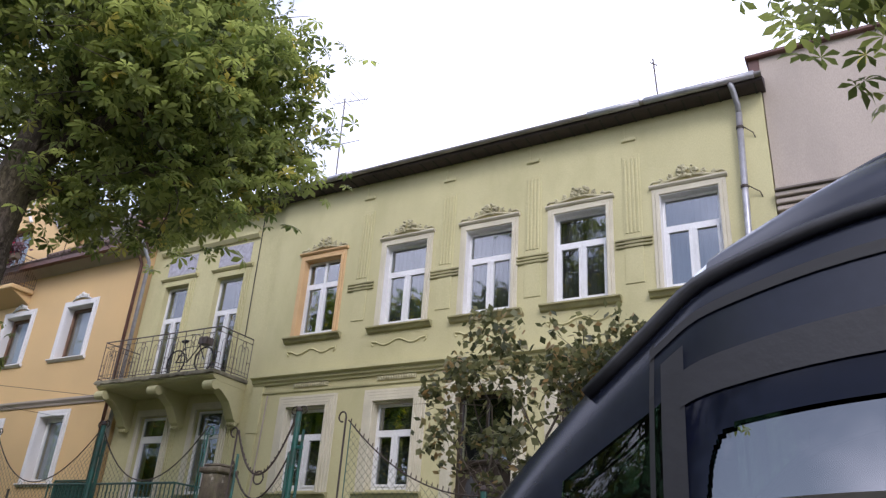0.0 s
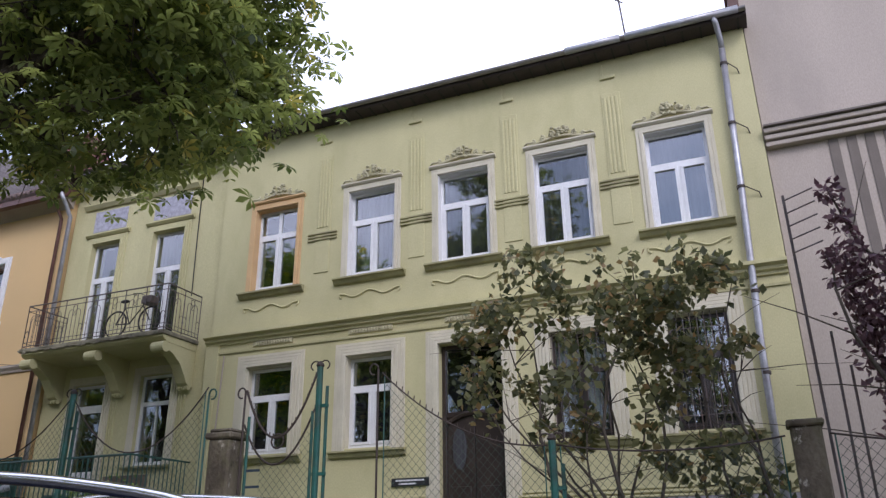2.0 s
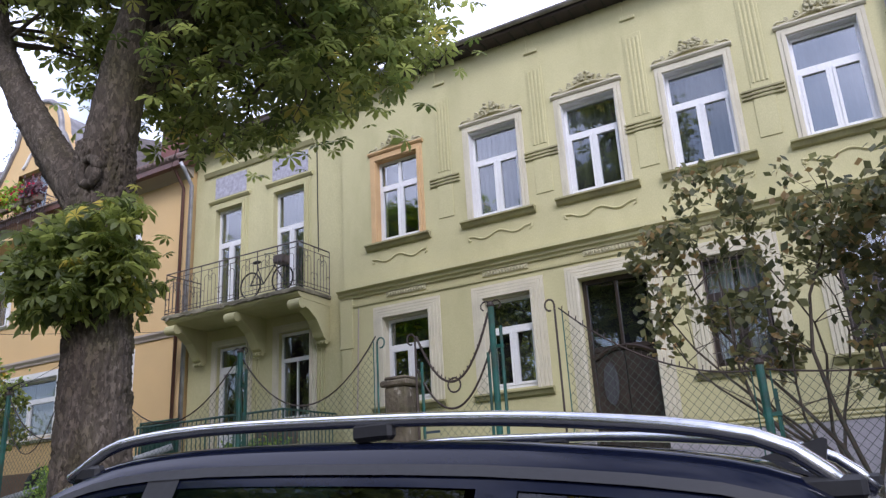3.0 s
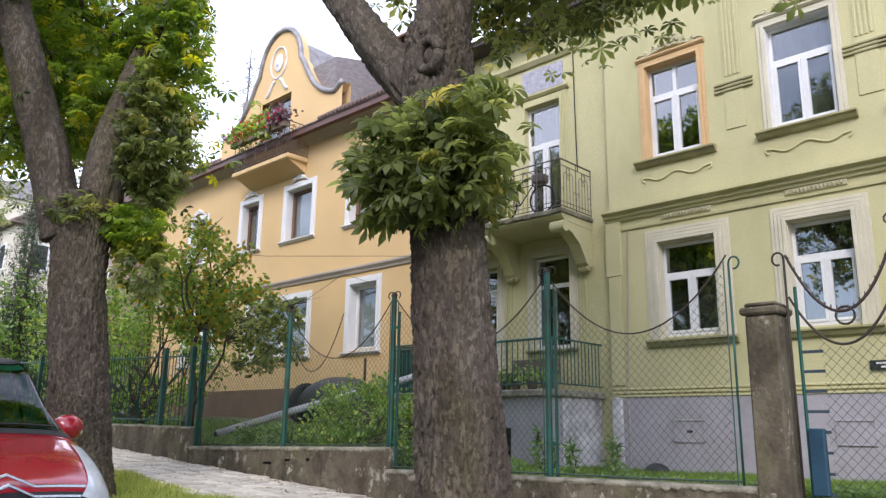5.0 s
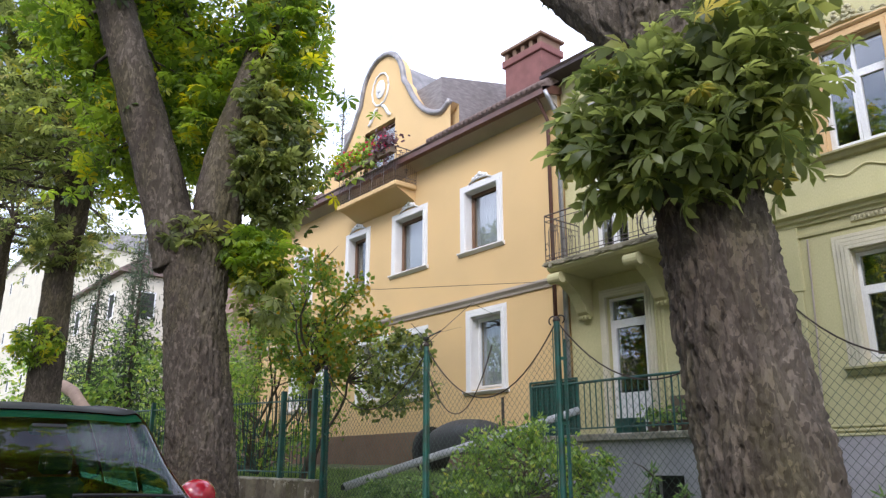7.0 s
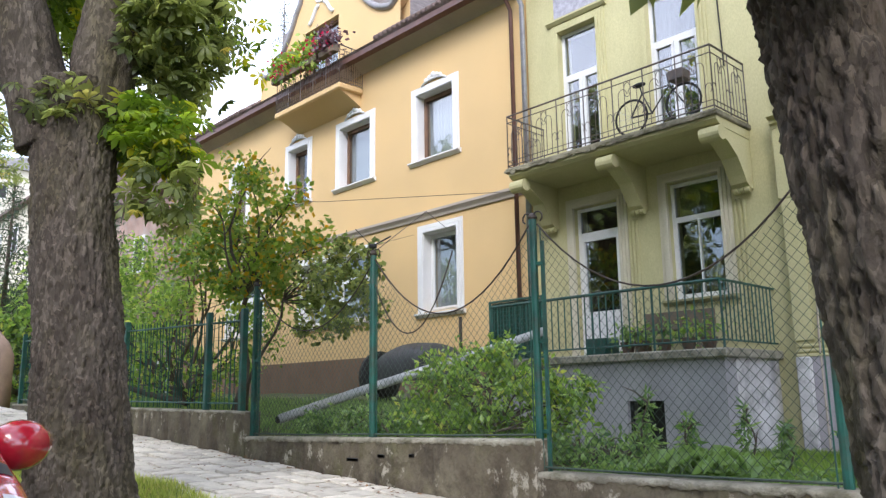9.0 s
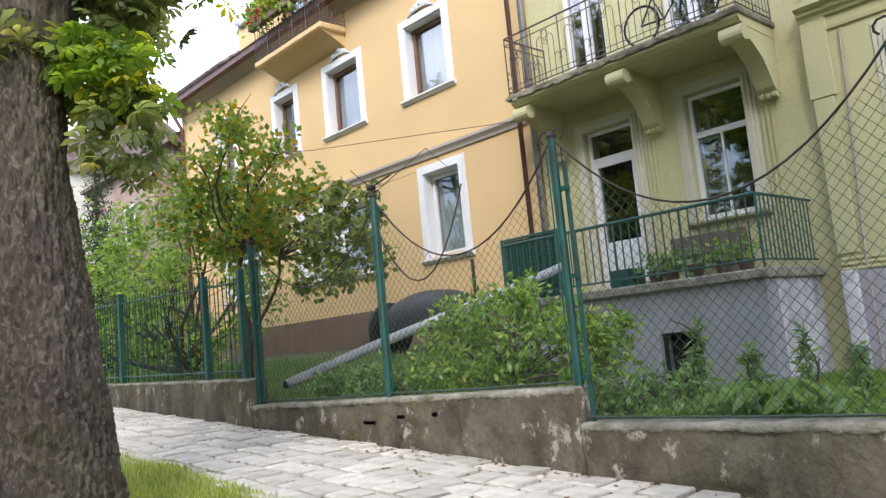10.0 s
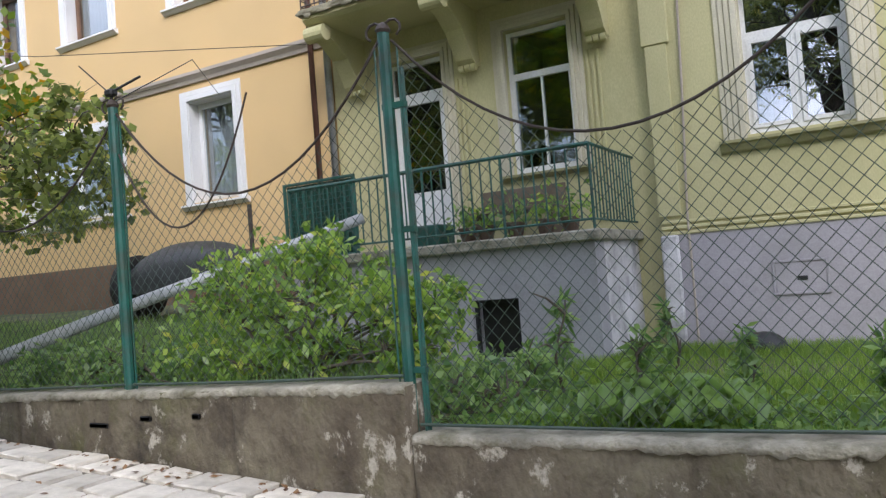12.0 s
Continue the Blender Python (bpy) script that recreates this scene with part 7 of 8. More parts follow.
conifer(-39.5, 11.5, 2.2, 9.5, 1.9, 61)
conifer(-43.5, 12.5, 2.4, 10.5, 2.0, 62)
conifer(-41.0, 10.3, 2.2, 8.5, 2.2, 65)
conifer(-48.5, 11.0, 2.4, 9.0, 2.3, 66)
conifer(-37.2, 12.6, 2.2, 8.0, 1.6, 63)
conifer(-45.2, 24.5, 2.4, 23.0, 3.4, 64)
rng = random.Random(77)
fb = loose_blobs(rng, 80, -60, -36, 9.6, 15, 2.4, 7.6, 1.1, 150)
make_shrub("garden_shrub", (-45, 12, 2.4), "dense green hedge and bushes up the street", [b[0] for b in fb[::4]], fb, simple_leaf(0.24, 0.15), M_BUSH, 78, "shrub", group="garden shrubs")
fb = loose_blobs(rng, 46, -75, -48, 3.5, 9.0, 2.8, 8.2, 1.2, 130)
make_shrub("garden_shrub", (-60, 7, 3.2), "green bushes at the end of the street", [b[0] for b in fb[::4]], fb, simple_leaf(0.28, 0.17), M_BUSH, 79, "shrub", group="garden shrubs")


def far_house(x0, x1, y0, y1, z0, z1, ridge, wall, roof, label, rows, cols, face="x"):
    z0 -= 2.0
    h = thing("far_house", ((x0 + x1) / 2, (y0 + y1) / 2, z0), label, "house")
    part("wall", Geo().box(x0, x1, y0, y1, z0, z1), wall, h)
    part("roof", Geo().prism_x([(y0 - 0.4, z1 - 0.05), ((y0 + y1) / 2, z1 + ridge), (y1 + 0.4, z1 - 0.05), (y1 + 0.4, z1 - 0.2), (y0 - 0.4, z1 - 0.2)], x0 - 0.4, x1 + 0.4), roof, h)
    for r in range(rows):
        for c in range(cols):
            zc = z0 + (z1 - z0) * (r + 0.55) / rows
            xc = x0 + (x1 - x0) * (c + 0.5) / cols
            w = part("window", frame_y(Geo(), xc - 0.55, xc + 0.55, zc - 0.8, zc + 0.8, 0.1, y0 - 0.05, y0 + 0.02), M_PVC, h)
            # opaque panes here and below, painted near-black as unlit rooms
            part("pane", Geo().box(xc - 0.45, xc + 0.45, y0 - 0.02, y0 - 0.01, zc - 0.7, zc + 0.7), M_ROOMSHADE, w)
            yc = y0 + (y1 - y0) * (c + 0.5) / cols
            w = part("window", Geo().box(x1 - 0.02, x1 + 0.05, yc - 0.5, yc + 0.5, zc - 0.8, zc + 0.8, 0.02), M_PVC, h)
            part("pane", Geo().box(x1 + 0.045, x1 + 0.06, yc - 0.4, yc + 0.4, zc - 0.7, zc + 0.7), M_ROOMSHADE, w)


far_house(-45.5, -36.6, 15.3, 24, 1.8, 10.6, 3.0, M_PINK, M_ROOF, "derelict house with peeling pinkish plaster", 2, 3)
part("broken_bay", Geo().box(-38.6, -36.8, 14.5, 15.3, 6.0, 9.4, 0.05), M_PINK, bpy.data.objects["far_house"], "crumbling bay with exposed brick")
far_house(-66, -52, 14.5, 26, 2.4, 13.2, 4.0, M_PALE, M_ROOF, "pale cream house behind the firs", 3, 4)
far_house(-128, -100, 20, 46, 3.5, 27.5, 3.0, M_PALE, M_GUTTER, "tall pale house far up the street", 4, 4)
far_house(-170, -135, 16, 36, 3.5, 24, 3.0, M_BLUE, M_BLUE, "long pale blue building in the distance", 3, 5)
g = Geo()
vs, fs = [], []
for i in range(25):
    for k in range(5):
        y = -260 + 600 * i / 24
        h = (34 + 30 * math.exp(-((y - 70) / 90) ** 2) + 4 * math.sin(i * 1.7) + 3 * math.sin(i * 3.1)) * math.sin(math.pi / 2 * k / 4)
        vs.append((-270 - 60 * k / 4, y, 3 + h + noise.noise(Vector((y * 0.05, k, 3))) * 6))
for i in range(24):
    for k in range(4):
        a = i * 5 + k
        fs.append((a, a + 1, a + 6, a + 5))
solo("far_hill", g.add(vs, fs), M_HILL, "wooded green hill in the distance", "", "", "structure", True)
# plain house fronts across the road close the street
g = Geo()
for i, (a, b, h) in enumerate(((-60, -42, 8.5), (-42, -27, 7.6), (-27, -10, 8.2), (-10, 8, 7.4), (8, 30, 8.4))):
    g.box(a, b - 0.02, -21, -16, G(a) - 1.5, h - 1.5 + G(a))
solo("wall_south", g, M_PALE, "plain pale house fronts across the road", "", "", "structure")
solo("wall_east", Geo().box(32, 34, -14, 16, -3, 6), M_PALE, "plain pale wall closing the street", "", "", "structure")

# ---- vehicles ----
def catmull(p0, p1, p2, p3, t):
    return 0.5 * ((2 * p1) + (p2 - p0) * t + (2 * p0 - 5 * p1 + 4 * p2 - p3) * t * t + (3 * p1 - p0 - 3 * p2 + p3) * t ** 3)


class CarBody:
    """A car's skin: rings of half-sections along its length, from the nose (s = 0) backwards.
    It points along -x or +x from the nose at nose_x and stands on the slope."""

    def __init__(self, stations, nose_x, yc, heading, gap=0.0):
        self.st = [np.array([(s, w, z) for w, z in ring], dtype=float) for s, ring in stations]
        self.nose, self.yc, self.hd = nose_x, yc, heading
        self.ns, self.nr = len(self.st), len(self.st[0])

    def at(self, u, v):
        """The point at station u and ring place v, v from -(n-1) on one side to n-1 on the other."""
        side = 1 if v >= 0 else -1
        v = min(abs(v), self.nr - 1)
        i, k = min(int(u), self.ns - 2), min(int(v), self.nr - 2)
        tu, tv = u - i, v - k

        def row(j):
            j = max(0, min(self.ns - 1, j))
            r = self.st[j]
            q = [r[max(0, k - 1)], r[k], r[k + 1], r[min(self.nr - 1, k + 2)]]
            if k + 2 > self.nr - 1:
                q[3] = r[k] * [1, -1, 1]
            return catmull(*q, tv)
        p = catmull(row(i - 1), row(i), row(i + 1), row(i + 2), tu)
        x = self.nose + self.hd * p[0]
        return Vector((x, self.yc + side * max(0, p[1]), p[2] + G(x)))

    def ring_v(self, n):
        top = self.nr - 1
        return [top * k / n for k in range(n + 1)]

    def grid(self, u0, u1, v0, v1, nu, nv, off=0.0, hole=None, both=False):
        g = Geo()
        us = [u0 + (u1 - u0) * i / nu for i in range(nu + 1)]
        vv = [v0 + (v1 - v0) * i / nv for i in range(nv + 1)]
        P = [[self.at(u, v) for v in vv] for u in us]
        e = 0.02
        for i, u in enumerate(us):
            for j, v in enumerate(vv):
                a = self.at(min(u + e, self.ns - 1), v) - self.at(max(u - e, 0), v)
                b = self.at(u, v + e) - self.at(u, v - e if abs(v) > e else v)
                n = a.cross(b)
                if n.length > 1e-9 and off:
                    n.normalize()
                    c = Vector((self.at(u, 0).x, self.yc, self.at(u, 2).z - 0.2))
                    if n.dot(P[i][j] - c) < 0:
                        n = -n
                    P[i][j] = P[i][j] + n * off
        vs = [p for r in P for p in r]
        m = len(vv)
        fs = []
        for i in range(nu):
            for j in range(m - 1):
                if hole and hole((us[i] + us[i + 1]) / 2, abs(vv[j] + vv[j + 1]) / 2):
                    continue
                fs.append((i * m + j, (i + 1) * m + j, (i + 1) * m + j + 1, i * m + j + 1))
        return g.add(vs, fs)


def merged(g):
    """The mesh with coinciding vertices joined."""
    bm = bmesh.new()
    me = bpy.data.meshes.new("tmp")
    me.from_pydata(g.v, [], g.f)
    bm.from_mesh(me)
    bmesh.ops.remove_doubles(bm, verts=bm.verts[:], dist=0.0005)
    bpy.data.meshes.remove(me)
    return Geo().take(bm)


def wheel(parent, x, y, z, r=0.32, w=0.2, out=1):
    t = part("wheel", Geo().lathe([(r * 0.62, -w / 2), (r * 0.95, -w / 2), (r, -w * 0.35), (r, w * 0.35), (r * 0.95, w / 2), (r * 0.62, w / 2)], (x, y, z), "y", 28), M_TYRE, parent, "black tyre", True)
    rim = Geo().lathe([(0.03, out * w * 0.36), (r * 0.2, out * w * 0.40), (r * 0.6, out * w * 0.34), (r * 0.64, out * w * 0.50), (r * 0.6, out * w * 0.2)], (x, y, z), "y", 24)
    part("rim", rim, M_CHROME, t, "silver wheel rim", True)


def mirror(parent, x, y, z, side, paint, face):
    g = Geo().blob((x, y + side * 0.10, z), (0.12, 0.15, 0.125), 14, 9).tube([(x + 0.03 * face, y - side * 0.08, z - 0.07), (x, y + side * 0.05, z - 0.05)], 0.03, 8)
    m = part("wing_mirror", g, paint, parent, "rounded wing mirror", True)
    part("mirror_glass", Geo().box(x - face * 0.095, x - face * 0.085, y + side * 0.01, y + side * 0.2, z - 0.06, z + 0.06), M_CHROME, m)
    return m


def cabin(parent, body, u0, u1, floor, paint):
    """Dashboard, seats and dark lining under the glass."""
    a, b = body.at(u0, 3), body.at(u1, 3)
    x0, x1 = min(a.x, b.x), max(a.x, b.x)
    hd, yc = body.hd, body.yc
    z = a.z
    part("lining", Geo().box(x0 + 0.1, x1 - 0.1, yc - 0.72, yc + 0.72, G((x0 + x1) / 2) + floor, G((x0 + x1) / 2) + floor + 0.03), M_TRIM, parent)
    xa = a.x
    part("dashboard", Geo().box(min(xa + hd * 0.15, xa + hd * 0.75), max(xa + hd * 0.15, xa + hd * 0.75), yc - 0.7, yc + 0.7, z - 0.35, z - 0.06, 0.06), M_TRIM, parent, "black dashboard")
    for s in (-0.37, 0.37):
        xs = xa + hd * 1.55
        part("seat", Geo().box(xs - 0.28, xs + 0.28, yc + s - 0.25, yc + s + 0.25, z - 0.5, z - 0.3, 0.06).box(min(xs + hd * 0.22, xs + hd * 0.38), max(xs + hd * 0.22, xs + hd * 0.38), yc + s - 0.25, yc + s + 0.25, z - 0.4, z + 0.28, 0.06).box(min(xs + hd * 0.24, xs + hd * 0.34), max(xs + hd * 0.24, xs + hd * 0.34), yc + s - 0.13, yc + s + 0.13, z + 0.30, z + 0.48, 0.04), M_TRIM, parent, "dark seat with headrest")
    xr = xa + hd * 2.5
    part("rear_seat", Geo().box(xr - 0.15, xr + 0.15, yc - 0.65, yc + 0.65, z - 0.4, z + 0.25, 0.06), M_TRIM, parent)


def ring(w, wr, zb, zr, crown, sill=0.22):
    """Half section: sill, side, belt, roof edge, crown."""
    return [(w * 0.93, sill), (w * 0.99, sill + 0.2), (w, (sill + zb) / 2 + 0.12), (w * 0.975, zb), (wr, zr), (wr * 0.72, zr + crown * 0.75), (0.0, zr + crown)]


def people_carrier(name, label, nose_x, yc, heading, paint, roof_h, rails, red):
    t = thing(name, (nose_x + heading * 2.2, yc, G(nose_x + heading * 2.2)), label, "car", "parked cars")
    H = roof_h
    st = [(0.00, ring(0.55, 0.45, 0.50, 0.60, 0.02, 0.30)), (0.06, ring(0.72, 0.60, 0.60, 0.70, 0.03, 0.24)), (0.22, ring(0.83, 0.70, 0.70, 0.80, 0.04, 0.2)), (0.60, ring(0.89, 0.78, 0.84, 0.92, 0.05)), (1.05, ring(0.905, 0.84, 0.95, 1.02, 0.05)),
          (1.30, ring(0.91, 0.855, 0.99, 1.08, 0.05)), (1.75, ring(0.915, 0.79, 1.0, 1.33, 0.05)), (2.15, ring(0.915, 0.725, 1.01, H - 0.13, 0.06)), (2.5, ring(0.915, 0.68, 1.02, H - 0.06, 0.06)), (3.1, ring(0.915, 0.645, 1.03, H - 0.045, 0.06)),
          (3.7, ring(0.915, 0.635, 1.04, H - 0.06, 0.06)), (4.15, ring(0.90, 0.61, 1.05, H - 0.12, 0.05)), (4.36, ring(0.87, 0.58, 1.05, H - 0.30, 0.05)), (4.48, ring(0.82, 0.60, 0.95, 1.15, 0.04)), (4.52, ring(0.70, 0.5, 0.6, 0.75, 0.03))]
    b = CarBody(st, nose_x, yc, heading)
    ws = (5.06, 7.25)

    def hole(u, v):
        if ws[0] < u < ws[1] and v > 4.12:
            return True
        return 6.2 < u < 11.2 and 3.1 < v < 3.92 and not (8.0 < u < 8.22) and not (9.6 < u < 9.78)
    g = b.grid(0, 14, -6, 6, 84, 96, 0.0, hole)
    part("body", merged(g), paint, t, "glossy painted body shell", True)
    part("windscreen", merged(b.grid(ws[0] - 0.03, ws[1] + 0.03, 4.1, 6, 12, 12, -0.004)), M_CARGLASS, t, "raked windscreen", True)
    part("windscreen", merged(b.grid(ws[0] - 0.03, ws[1] + 0.03, -6, -4.1, 12, 12, -0.004)), M_CARGLASS, t, "raked windscreen", True)
    for s in (-1, 1):
        for u0, u1 in ((6.2, 8.0), (8.22, 9.6), (9.78, 11.2)):
            part("side_window", b.grid(u0 - 0.02, u1 + 0.02, s * 3.08, s * 3.94, 10, 6, -0.004), M_CARGLASS if red else M_TINT, t, "", True)
        part("window_trim", b.grid(6.1, 11.3, s * 3.93, s * 4.0, 16, 1, 0.006), M_TRIM, t, "", True)
        part("pillar_trim", b.grid(8.0, 8.22, s * 3.08, s * 3.94, 2, 4, 0.004), M_TRIM, t)
        part("side_moulding", b.grid(3.0, 12.0, s * 1.85, s * 2.05, 20, 2, 0.012), M_TRIM, t, "", True)
        part("door_seam", b.grid(8.1, 8.13, s * 0.6, s * 3.05, 1, 10, 0.003), M_BLACK, t)
        part("headlamp", b.grid(0.9, 3.75, s * 2.6, s * 4.45, 16, 10, 0.008), M_LAMPGLASS, t, "large clear headlamp", True)
        part("tail_lamp", b.grid(11.7, 12.9, s * 2.6, s * 3.9, 8, 6, 0.008), M_REDLAMP, t, "red tail lamp", True)
        for xs in (0.85, 3.6):
            x = nose_x + heading * xs
            wheel(t, x, yc + s * 0.80, G(x) + 0.31, 0.32, 0.2, s)
        m = b.at(5.9, s * 3.0)
        mirror(t, m.x + heading * 0.05, m.y + s * 0.03, m.z + 0.13, s, paint, -heading)
    cabin(t, b, 5.3, 10, 0.5, paint)
    # scuttle, wipers, bonnet shut line, grille
    part("scuttle", b.grid(4.72, 5.06, 3.95, 6, 4, 12, 0.004), M_TRIM, t, "", True)
    part("scuttle", b.grid(4.72, 5.06, -6, -3.95, 4, 12, 0.004), M_TRIM, t, "", True)
    for v0, v1 in ((-4.4, 5.85), (4.5, 4.4)):
        pts = [b.at(5.02 + 0.12 * k / 6, v0 + (v1 - v0) * k / 6 if v0 > 0 else v0 - (6 - 4.4 - 0.2) * k / 6) + Vector((0, 0, 0.02)) for k in range(7)]
        part("wiper", Geo().tube(pts, 0.012, 5), M_BLACK, t)
    pts = [b.at(5.05 + 0.1, 4.5 + 1.45 * k / 8) + Vector((0, 0, 0.02)) for k in range(9)]
    part("wiper", Geo().tube(pts, 0.012, 5), M_BLACK, t)
    if red:
        # two nested bright chevrons on the nose, with bars to the lamps
        for dz in (0.0, 0.075):
            pts = []
            for v in (-4.55, -5.2, -5.6, 6, 5.6, 5.2, 4.55):
                q = b.at(1.55 - dz * 8, v)
                lift = 0.085 * max(0, 1 - abs(q.y - yc) / 0.16) if abs(q.y - yc) < 0.16 else 0
                pts.append(q + Vector((-heading * 0.015, 0, lift)))
            part("grille_bar", Geo().tube(pts, 0.015, 6), M_CHROME, t, "bright chevron grille bar")
        part("grille", b.grid(0.35, 1.2, 3.6, 6, 5, 8, 0.004), M_TRIM, t)
        part("grille", b.grid(0.35, 1.2, -6, -3.6, 5, 8, 0.004), M_TRIM, t)
        part("inner_mirror", Geo().box(nose_x + heading * 2.05 - 0.03, nose_x + heading * 2.05 + 0.03, yc - 0.13, yc + 0.13, G(nose_x) + 0.25 + H - 0.36, G(nose_x) + 0.25 + H - 0.28, 0.02), M_BLACK, t, "rear-view mirror")
        part("sun_strip", merged(b.grid(6.9, 7.2, 4.3, 6, 3, 10, -0.012)), mat("green_sun_strip", (0.10, 0.27, 0.21), 0.3), t, "green tinted sun strip", True)
        part("sun_strip", merged(b.grid(6.9, 7.2, -6, -4.3, 3, 10, -0.012)), bpy.data.materials["green_sun_strip"], t, "green tinted sun strip", True)
    if red:
        for s in (-1, 1):
            part("header_trim", merged(b.grid(7.15, 7.5, s * 3.98, s * 6, 4, 14, 0.004)), M_TRIM, t, "", True)
    part("roof_panel", merged(b.grid(7.4, 11.3, 4.55, 6, 14, 8, 0.003)), M_TRIM if red else paint, t, "dark roof panel", True)
    part("roof_panel", merged(b.grid(7.4, 11.3, -6, -4.55, 14, 8, 0.003)), M_TRIM if red else paint, t, "dark roof panel", True)
    if rails:
        for s in (-1, 1):
            pts = []
            for k in range(25):
                q = b.at(6.95 + 4.4 * k / 24, s * 4.32)
                h = 0.042 * min(1, 3.2 * math.sin(math.pi * k / 24))
                pts.append(q + Vector((0, 0, 0.012 + h)))
            r = part("roof_rail", Geo().tube(pts, 0.018, 8), M_CHROME, t, "silver roof rail", True)
            for k in (1, 12, 23):
                q = pts[k]
                part("rail_foot", Geo().box(q.x - 0.06, q.x + 0.06, q.y - 0.018, q.y + 0.018, q.z - 0.05, q.z - 0.004, 0.01), M_TRIM, r)
        q = b.at(10.75, 6)
        part("antenna_fin", Geo().prism_y([(q.x - heading * -0.10, q.z), (q.x - heading * 0.12, q.z), (q.x + heading * 0.10, q.z + 0.055), (q.x + heading * 0.11, q.z + 0.05)], yc - 0.015, yc + 0.015), M_TRIM, t, "black antenna fin")
    return t


people_carrier("red_car", "red people carrier with a large raked windscreen, parked by the kerb", -11.42, 2.74, -1, M_RED, 1.76, False, True)
people_carrier("dark_car", "dark blue estate car with silver roof rails, parked by the kerb", -7.19, 2.78, 1, M_NAVY, 1.65, True, False)


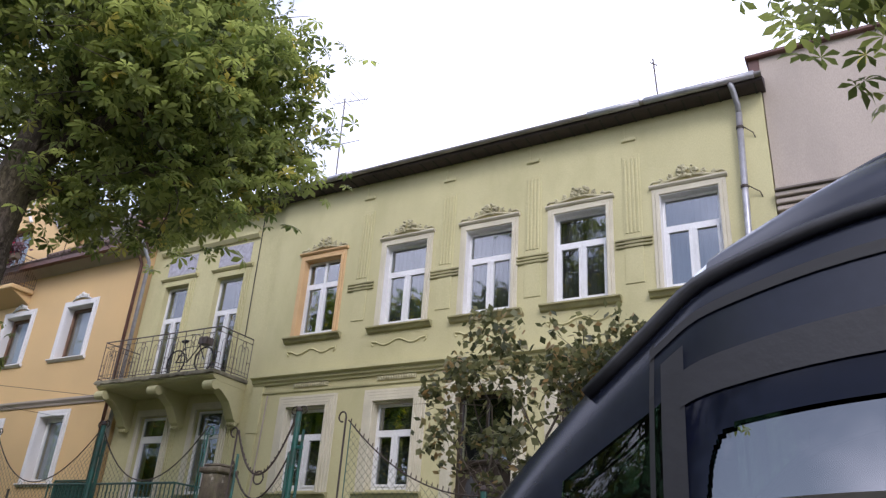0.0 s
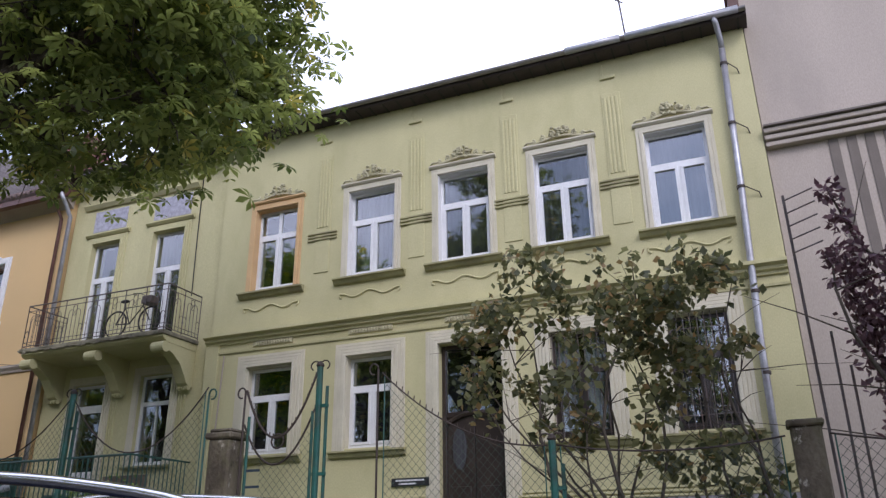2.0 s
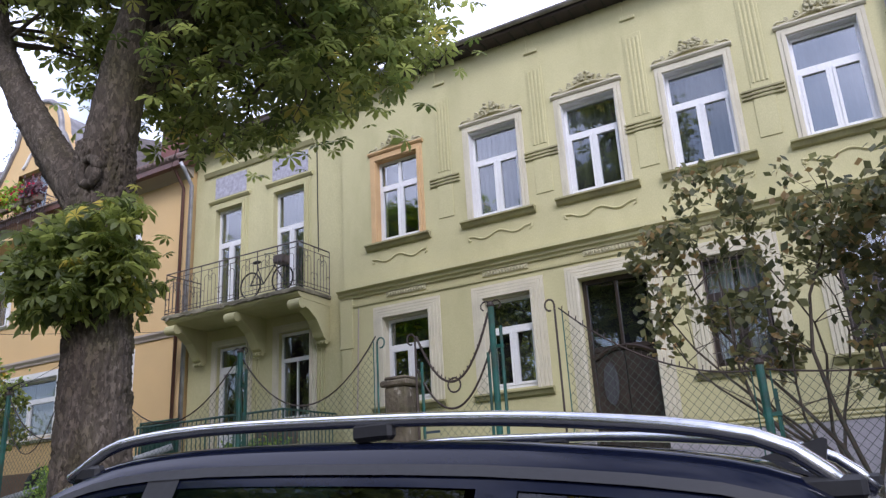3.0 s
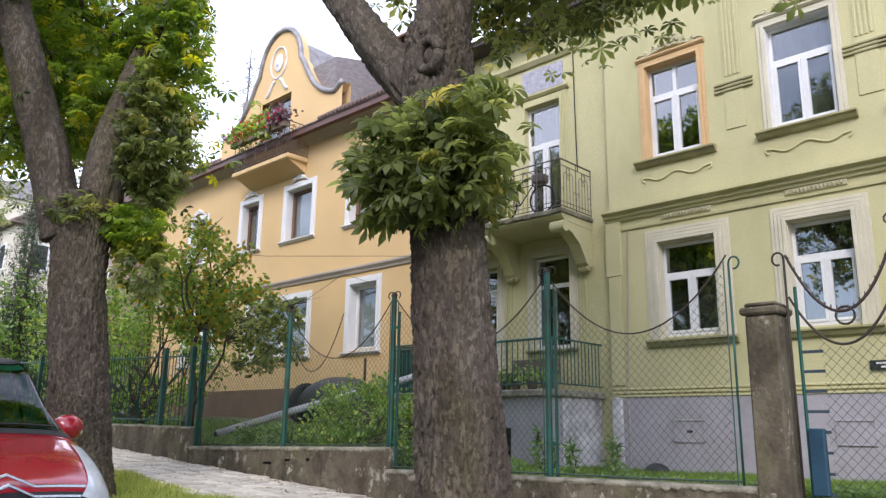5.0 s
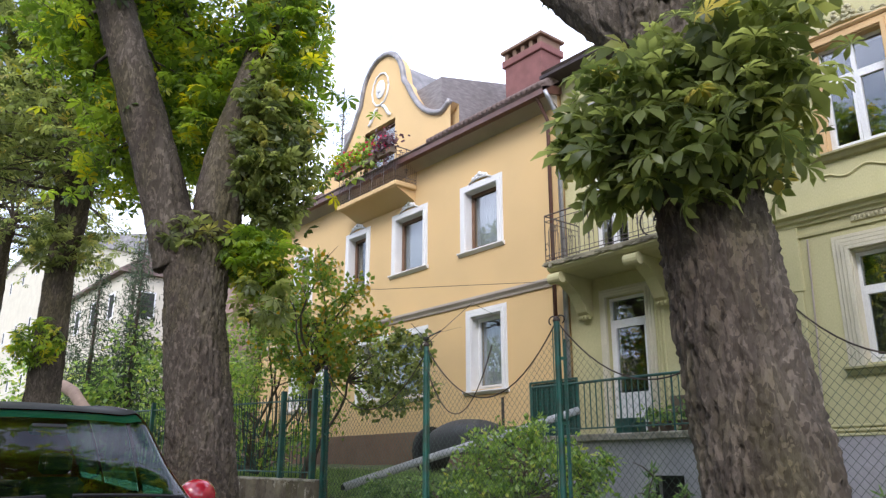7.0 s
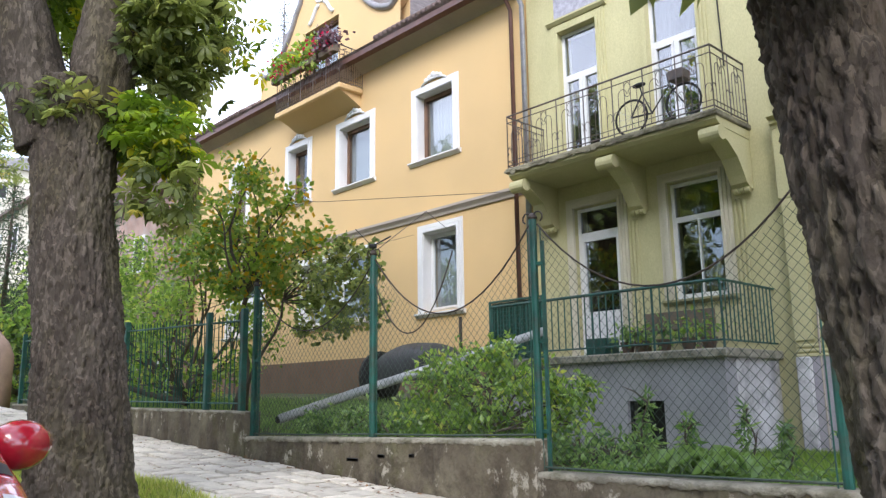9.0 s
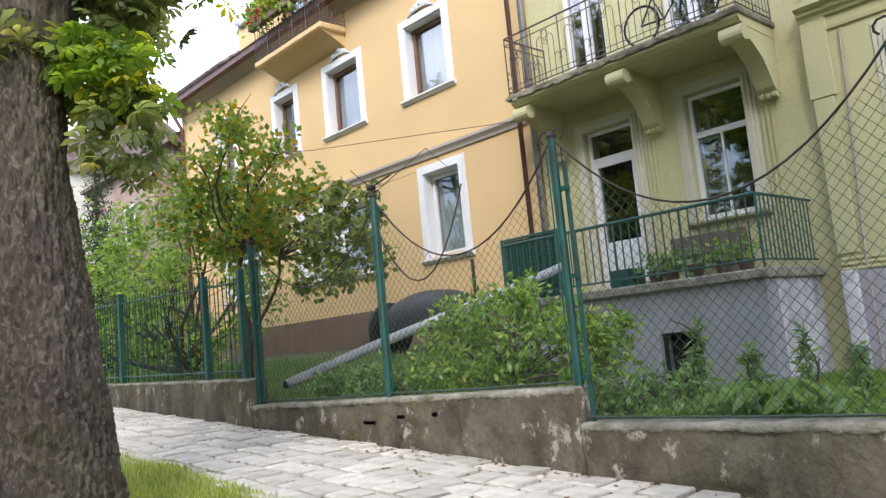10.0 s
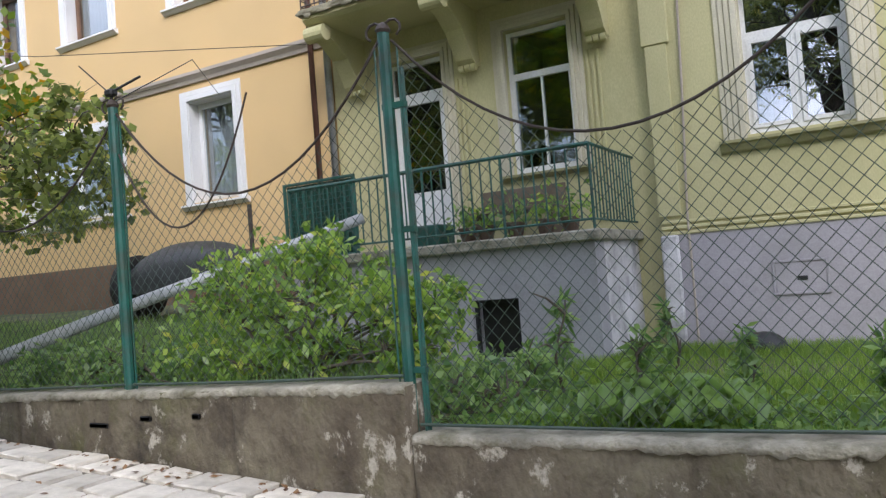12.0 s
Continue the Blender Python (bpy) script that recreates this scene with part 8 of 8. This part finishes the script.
def van():
    nose, yc = -1.51, 2.95
    t = thing("van", (1.2, yc, G(1.2)), "dark grey panel van with a high roof, parked by the kerb", "van", "parked cars")
    st = [(0.0, ring(0.7, 0.6, 0.7, 0.85, 0.03, 0.3)), (0.1, ring(0.9, 0.78, 0.85, 0.98, 0.04, 0.25)), (0.5, ring(0.97, 0.83, 1.12, 1.22, 0.04)), (0.85, ring(0.99, 0.84, 1.26, 1.40, 0.04)),
          (1.1, ring(0.995, 0.87, 1.33, 1.78, 0.05)), (1.45, ring(1.0, 0.89, 1.36, 2.13, 0.07)), (1.62, ring(1.0, 0.90, 1.37, 2.25, 0.15)), (2.0, ring(1.0, 0.90, 1.37, 2.36, 0.34)), (2.7, ring(1.0, 0.90, 1.37, 2.42, 0.44)), (4.0, ring(1.0, 0.90, 1.37, 2.43, 0.46)), (5.2, ring(1.0, 0.90, 1.37, 2.43, 0.45)), (5.5, ring(0.98, 0.86, 1.37, 2.28, 0.4))]
    b = CarBody(st, nose, yc, 1)

    def rounded(u, v):
        if u < 5.64 or v > 3.63 or u > 7.3:
            return False
        a, c = max(0.0, 5.94 - u) / 0.30, max(0.0, v - 3.47) / 0.16
        return a * a + c * c < 1

    def hole(u, v):
        return (3.1 < u < 5.7 and v > 4.15) or (4.55 < u < 7.35 and 3.08 < v < 3.72 and not 5.15 < u < 5.4)
    part("body", merged(b.grid(0, 11, -6, 6, 88, 96, 0, hole)), M_VAN, t, "glossy dark grey body", True)
    for s in (-1, 1):
        part("windscreen", merged(b.grid(3.06, 5.74, s * 6, s * 4.12, 12, 12, -0.004)), M_CARGLASS, t, "raked windscreen", True)
        part("quarter_window", b.grid(4.5, 5.18, s * 3.06, s * 3.76, 6, 6, -0.004), M_TINT, t, "", True)
        part("door_window", b.grid(5.5, 7.4, s * 3.06, s * 3.68, 10, 6, -0.012), M_VANGLASS, t, "", True)
        part("window_surround", b.grid(5.38, 7.42, s * 3.05, s * 3.77, 130, 90, 0.002, rounded), M_NAVY, t, "glossy dark window surround", True)
        part("window_pillar", b.grid(5.13, 5.42, s * 2.95, s * 3.85, 2, 6, 0.006), M_TRIM, t, "", True)
        part("window_seal", b.grid(5.36, 7.42, s * 3.70, s * 3.78, 12, 1, 0.008), M_TRIM, t, "", True)
        part("window_seal", b.grid(7.33, 7.42, s * 3.06, s * 3.78, 1, 5, 0.008), M_TRIM, t, "", True)
        part("door_seam", b.grid(5.02, 5.06, s * 0.6, s * 3.95, 1, 20, 0.003), M_BLACK, t)
        part("door_seam", b.grid(5.02, 7.6, s * 3.90, s * 3.935, 16, 1, 0.004), M_BLACK, t, "", True)
        part("drip_rail", Geo().tube([b.at(4.6 + 6.2 * k / 30, s * 4.04) + Vector((0, s * 0.006, 0.006)) for k in range(31)], 0.016, 6), M_TRIM, t, "black roof drip rail", True)
        part("roof_crease", Geo().tube([b.at(6.0 + 4.8 * k / 30, s * 4.75) for k in range(31)], 0.012, 6), M_VAN, t, "", True)
        for xs in (0.95, 4.4):
            wheel(t, nose + xs, yc + s * 0.87, G(nose + xs) + 0.34, 0.35, 0.22, s)
        part("headlamp", b.grid(1.2, 2.6, s * 2.8, s * 4.0, 8, 6, 0.006), M_LAMPGLASS, t, "clear headlamp", True)
        part("side_moulding", b.grid(2.6, 10, s * 1.9, s * 2.1, 16, 2, 0.012), M_TRIM, t, "", True)
    cabin(t, b, 3.6, 7, 0.6, M_VAN)
    part("bulkhead", Geo().box(nose + 2.55, nose + 2.6, yc - 0.8, yc + 0.8, 0.6, 2.1), M_TRIM, t)


van()

# ---- paving slabs ----
def slab_shape(L, W, h, rng):
    """A worn slab with chipped corners and uneven sides."""
    L, W = L - rng.uniform(0, 0.022), W - rng.uniform(0, 0.022)
    g = Geo().box(-L / 2, L / 2, -W / 2, W / 2, -0.04, h, 0.012)
    chip = [rng.uniform(0, 0.016) for _ in range(4)]
    out = []
    for x, y, z in g.v:
        c = chip[(x > 0) * 2 + (y > 0)]
        out.append((x - math.copysign(c, x) + rng.uniform(-0.006, 0.006), y - math.copysign(c, y) + rng.uniform(-0.006, 0.006), z + (rng.uniform(-0.006, 0.006) if z > 0 else 0)))
    g.v = out
    return g


pave = bpy.data.objects["pavement"]
rng = random.Random(99)
SW = 0.37
shapes = [mesh_of("slab", slab_shape(SW - 0.014, SW - 0.014, 0.03, rng), M_SLAB) for _ in range(10)]
rest = Geo()
slope = math.atan(0.055)
count = 0
for r in range(6):
    y = VERGE_Y + 0.19 + r * SW
    i = 0
    x = -40 + (r % 2) * SW / 2
    while x < 10:
        cz = G(x) + 0.030 + 0.012 * (y - VERGE_Y) + rng.uniform(-0.011, 0.011)
        tilt = Euler((rng.gauss(0, 0.02), slope + rng.gauss(0, 0.024), rng.gauss(0, 0.025)))
        m = Matrix.LocRotScale((x, y, cz), tilt, None)
        if -21.5 < x < -10.2 and count < 300 and rng.random() > 0.01:
            o = new("paving_slab", shapes[rng.randrange(10)])
            o.parent = pave
            o.matrix_basis = m
            count += 1
        else:
            rest.add([m @ Vector(p) for p in slab_shape(SW - 0.014, SW - 0.014, 0.03, rng).v], slab_shape(SW, SW, 0.03, rng).f)
        x += SW
tagged(part("paving_slabs", rest, M_SLAB, pave, "worn pale concrete paving slabs"), kind="stuff")
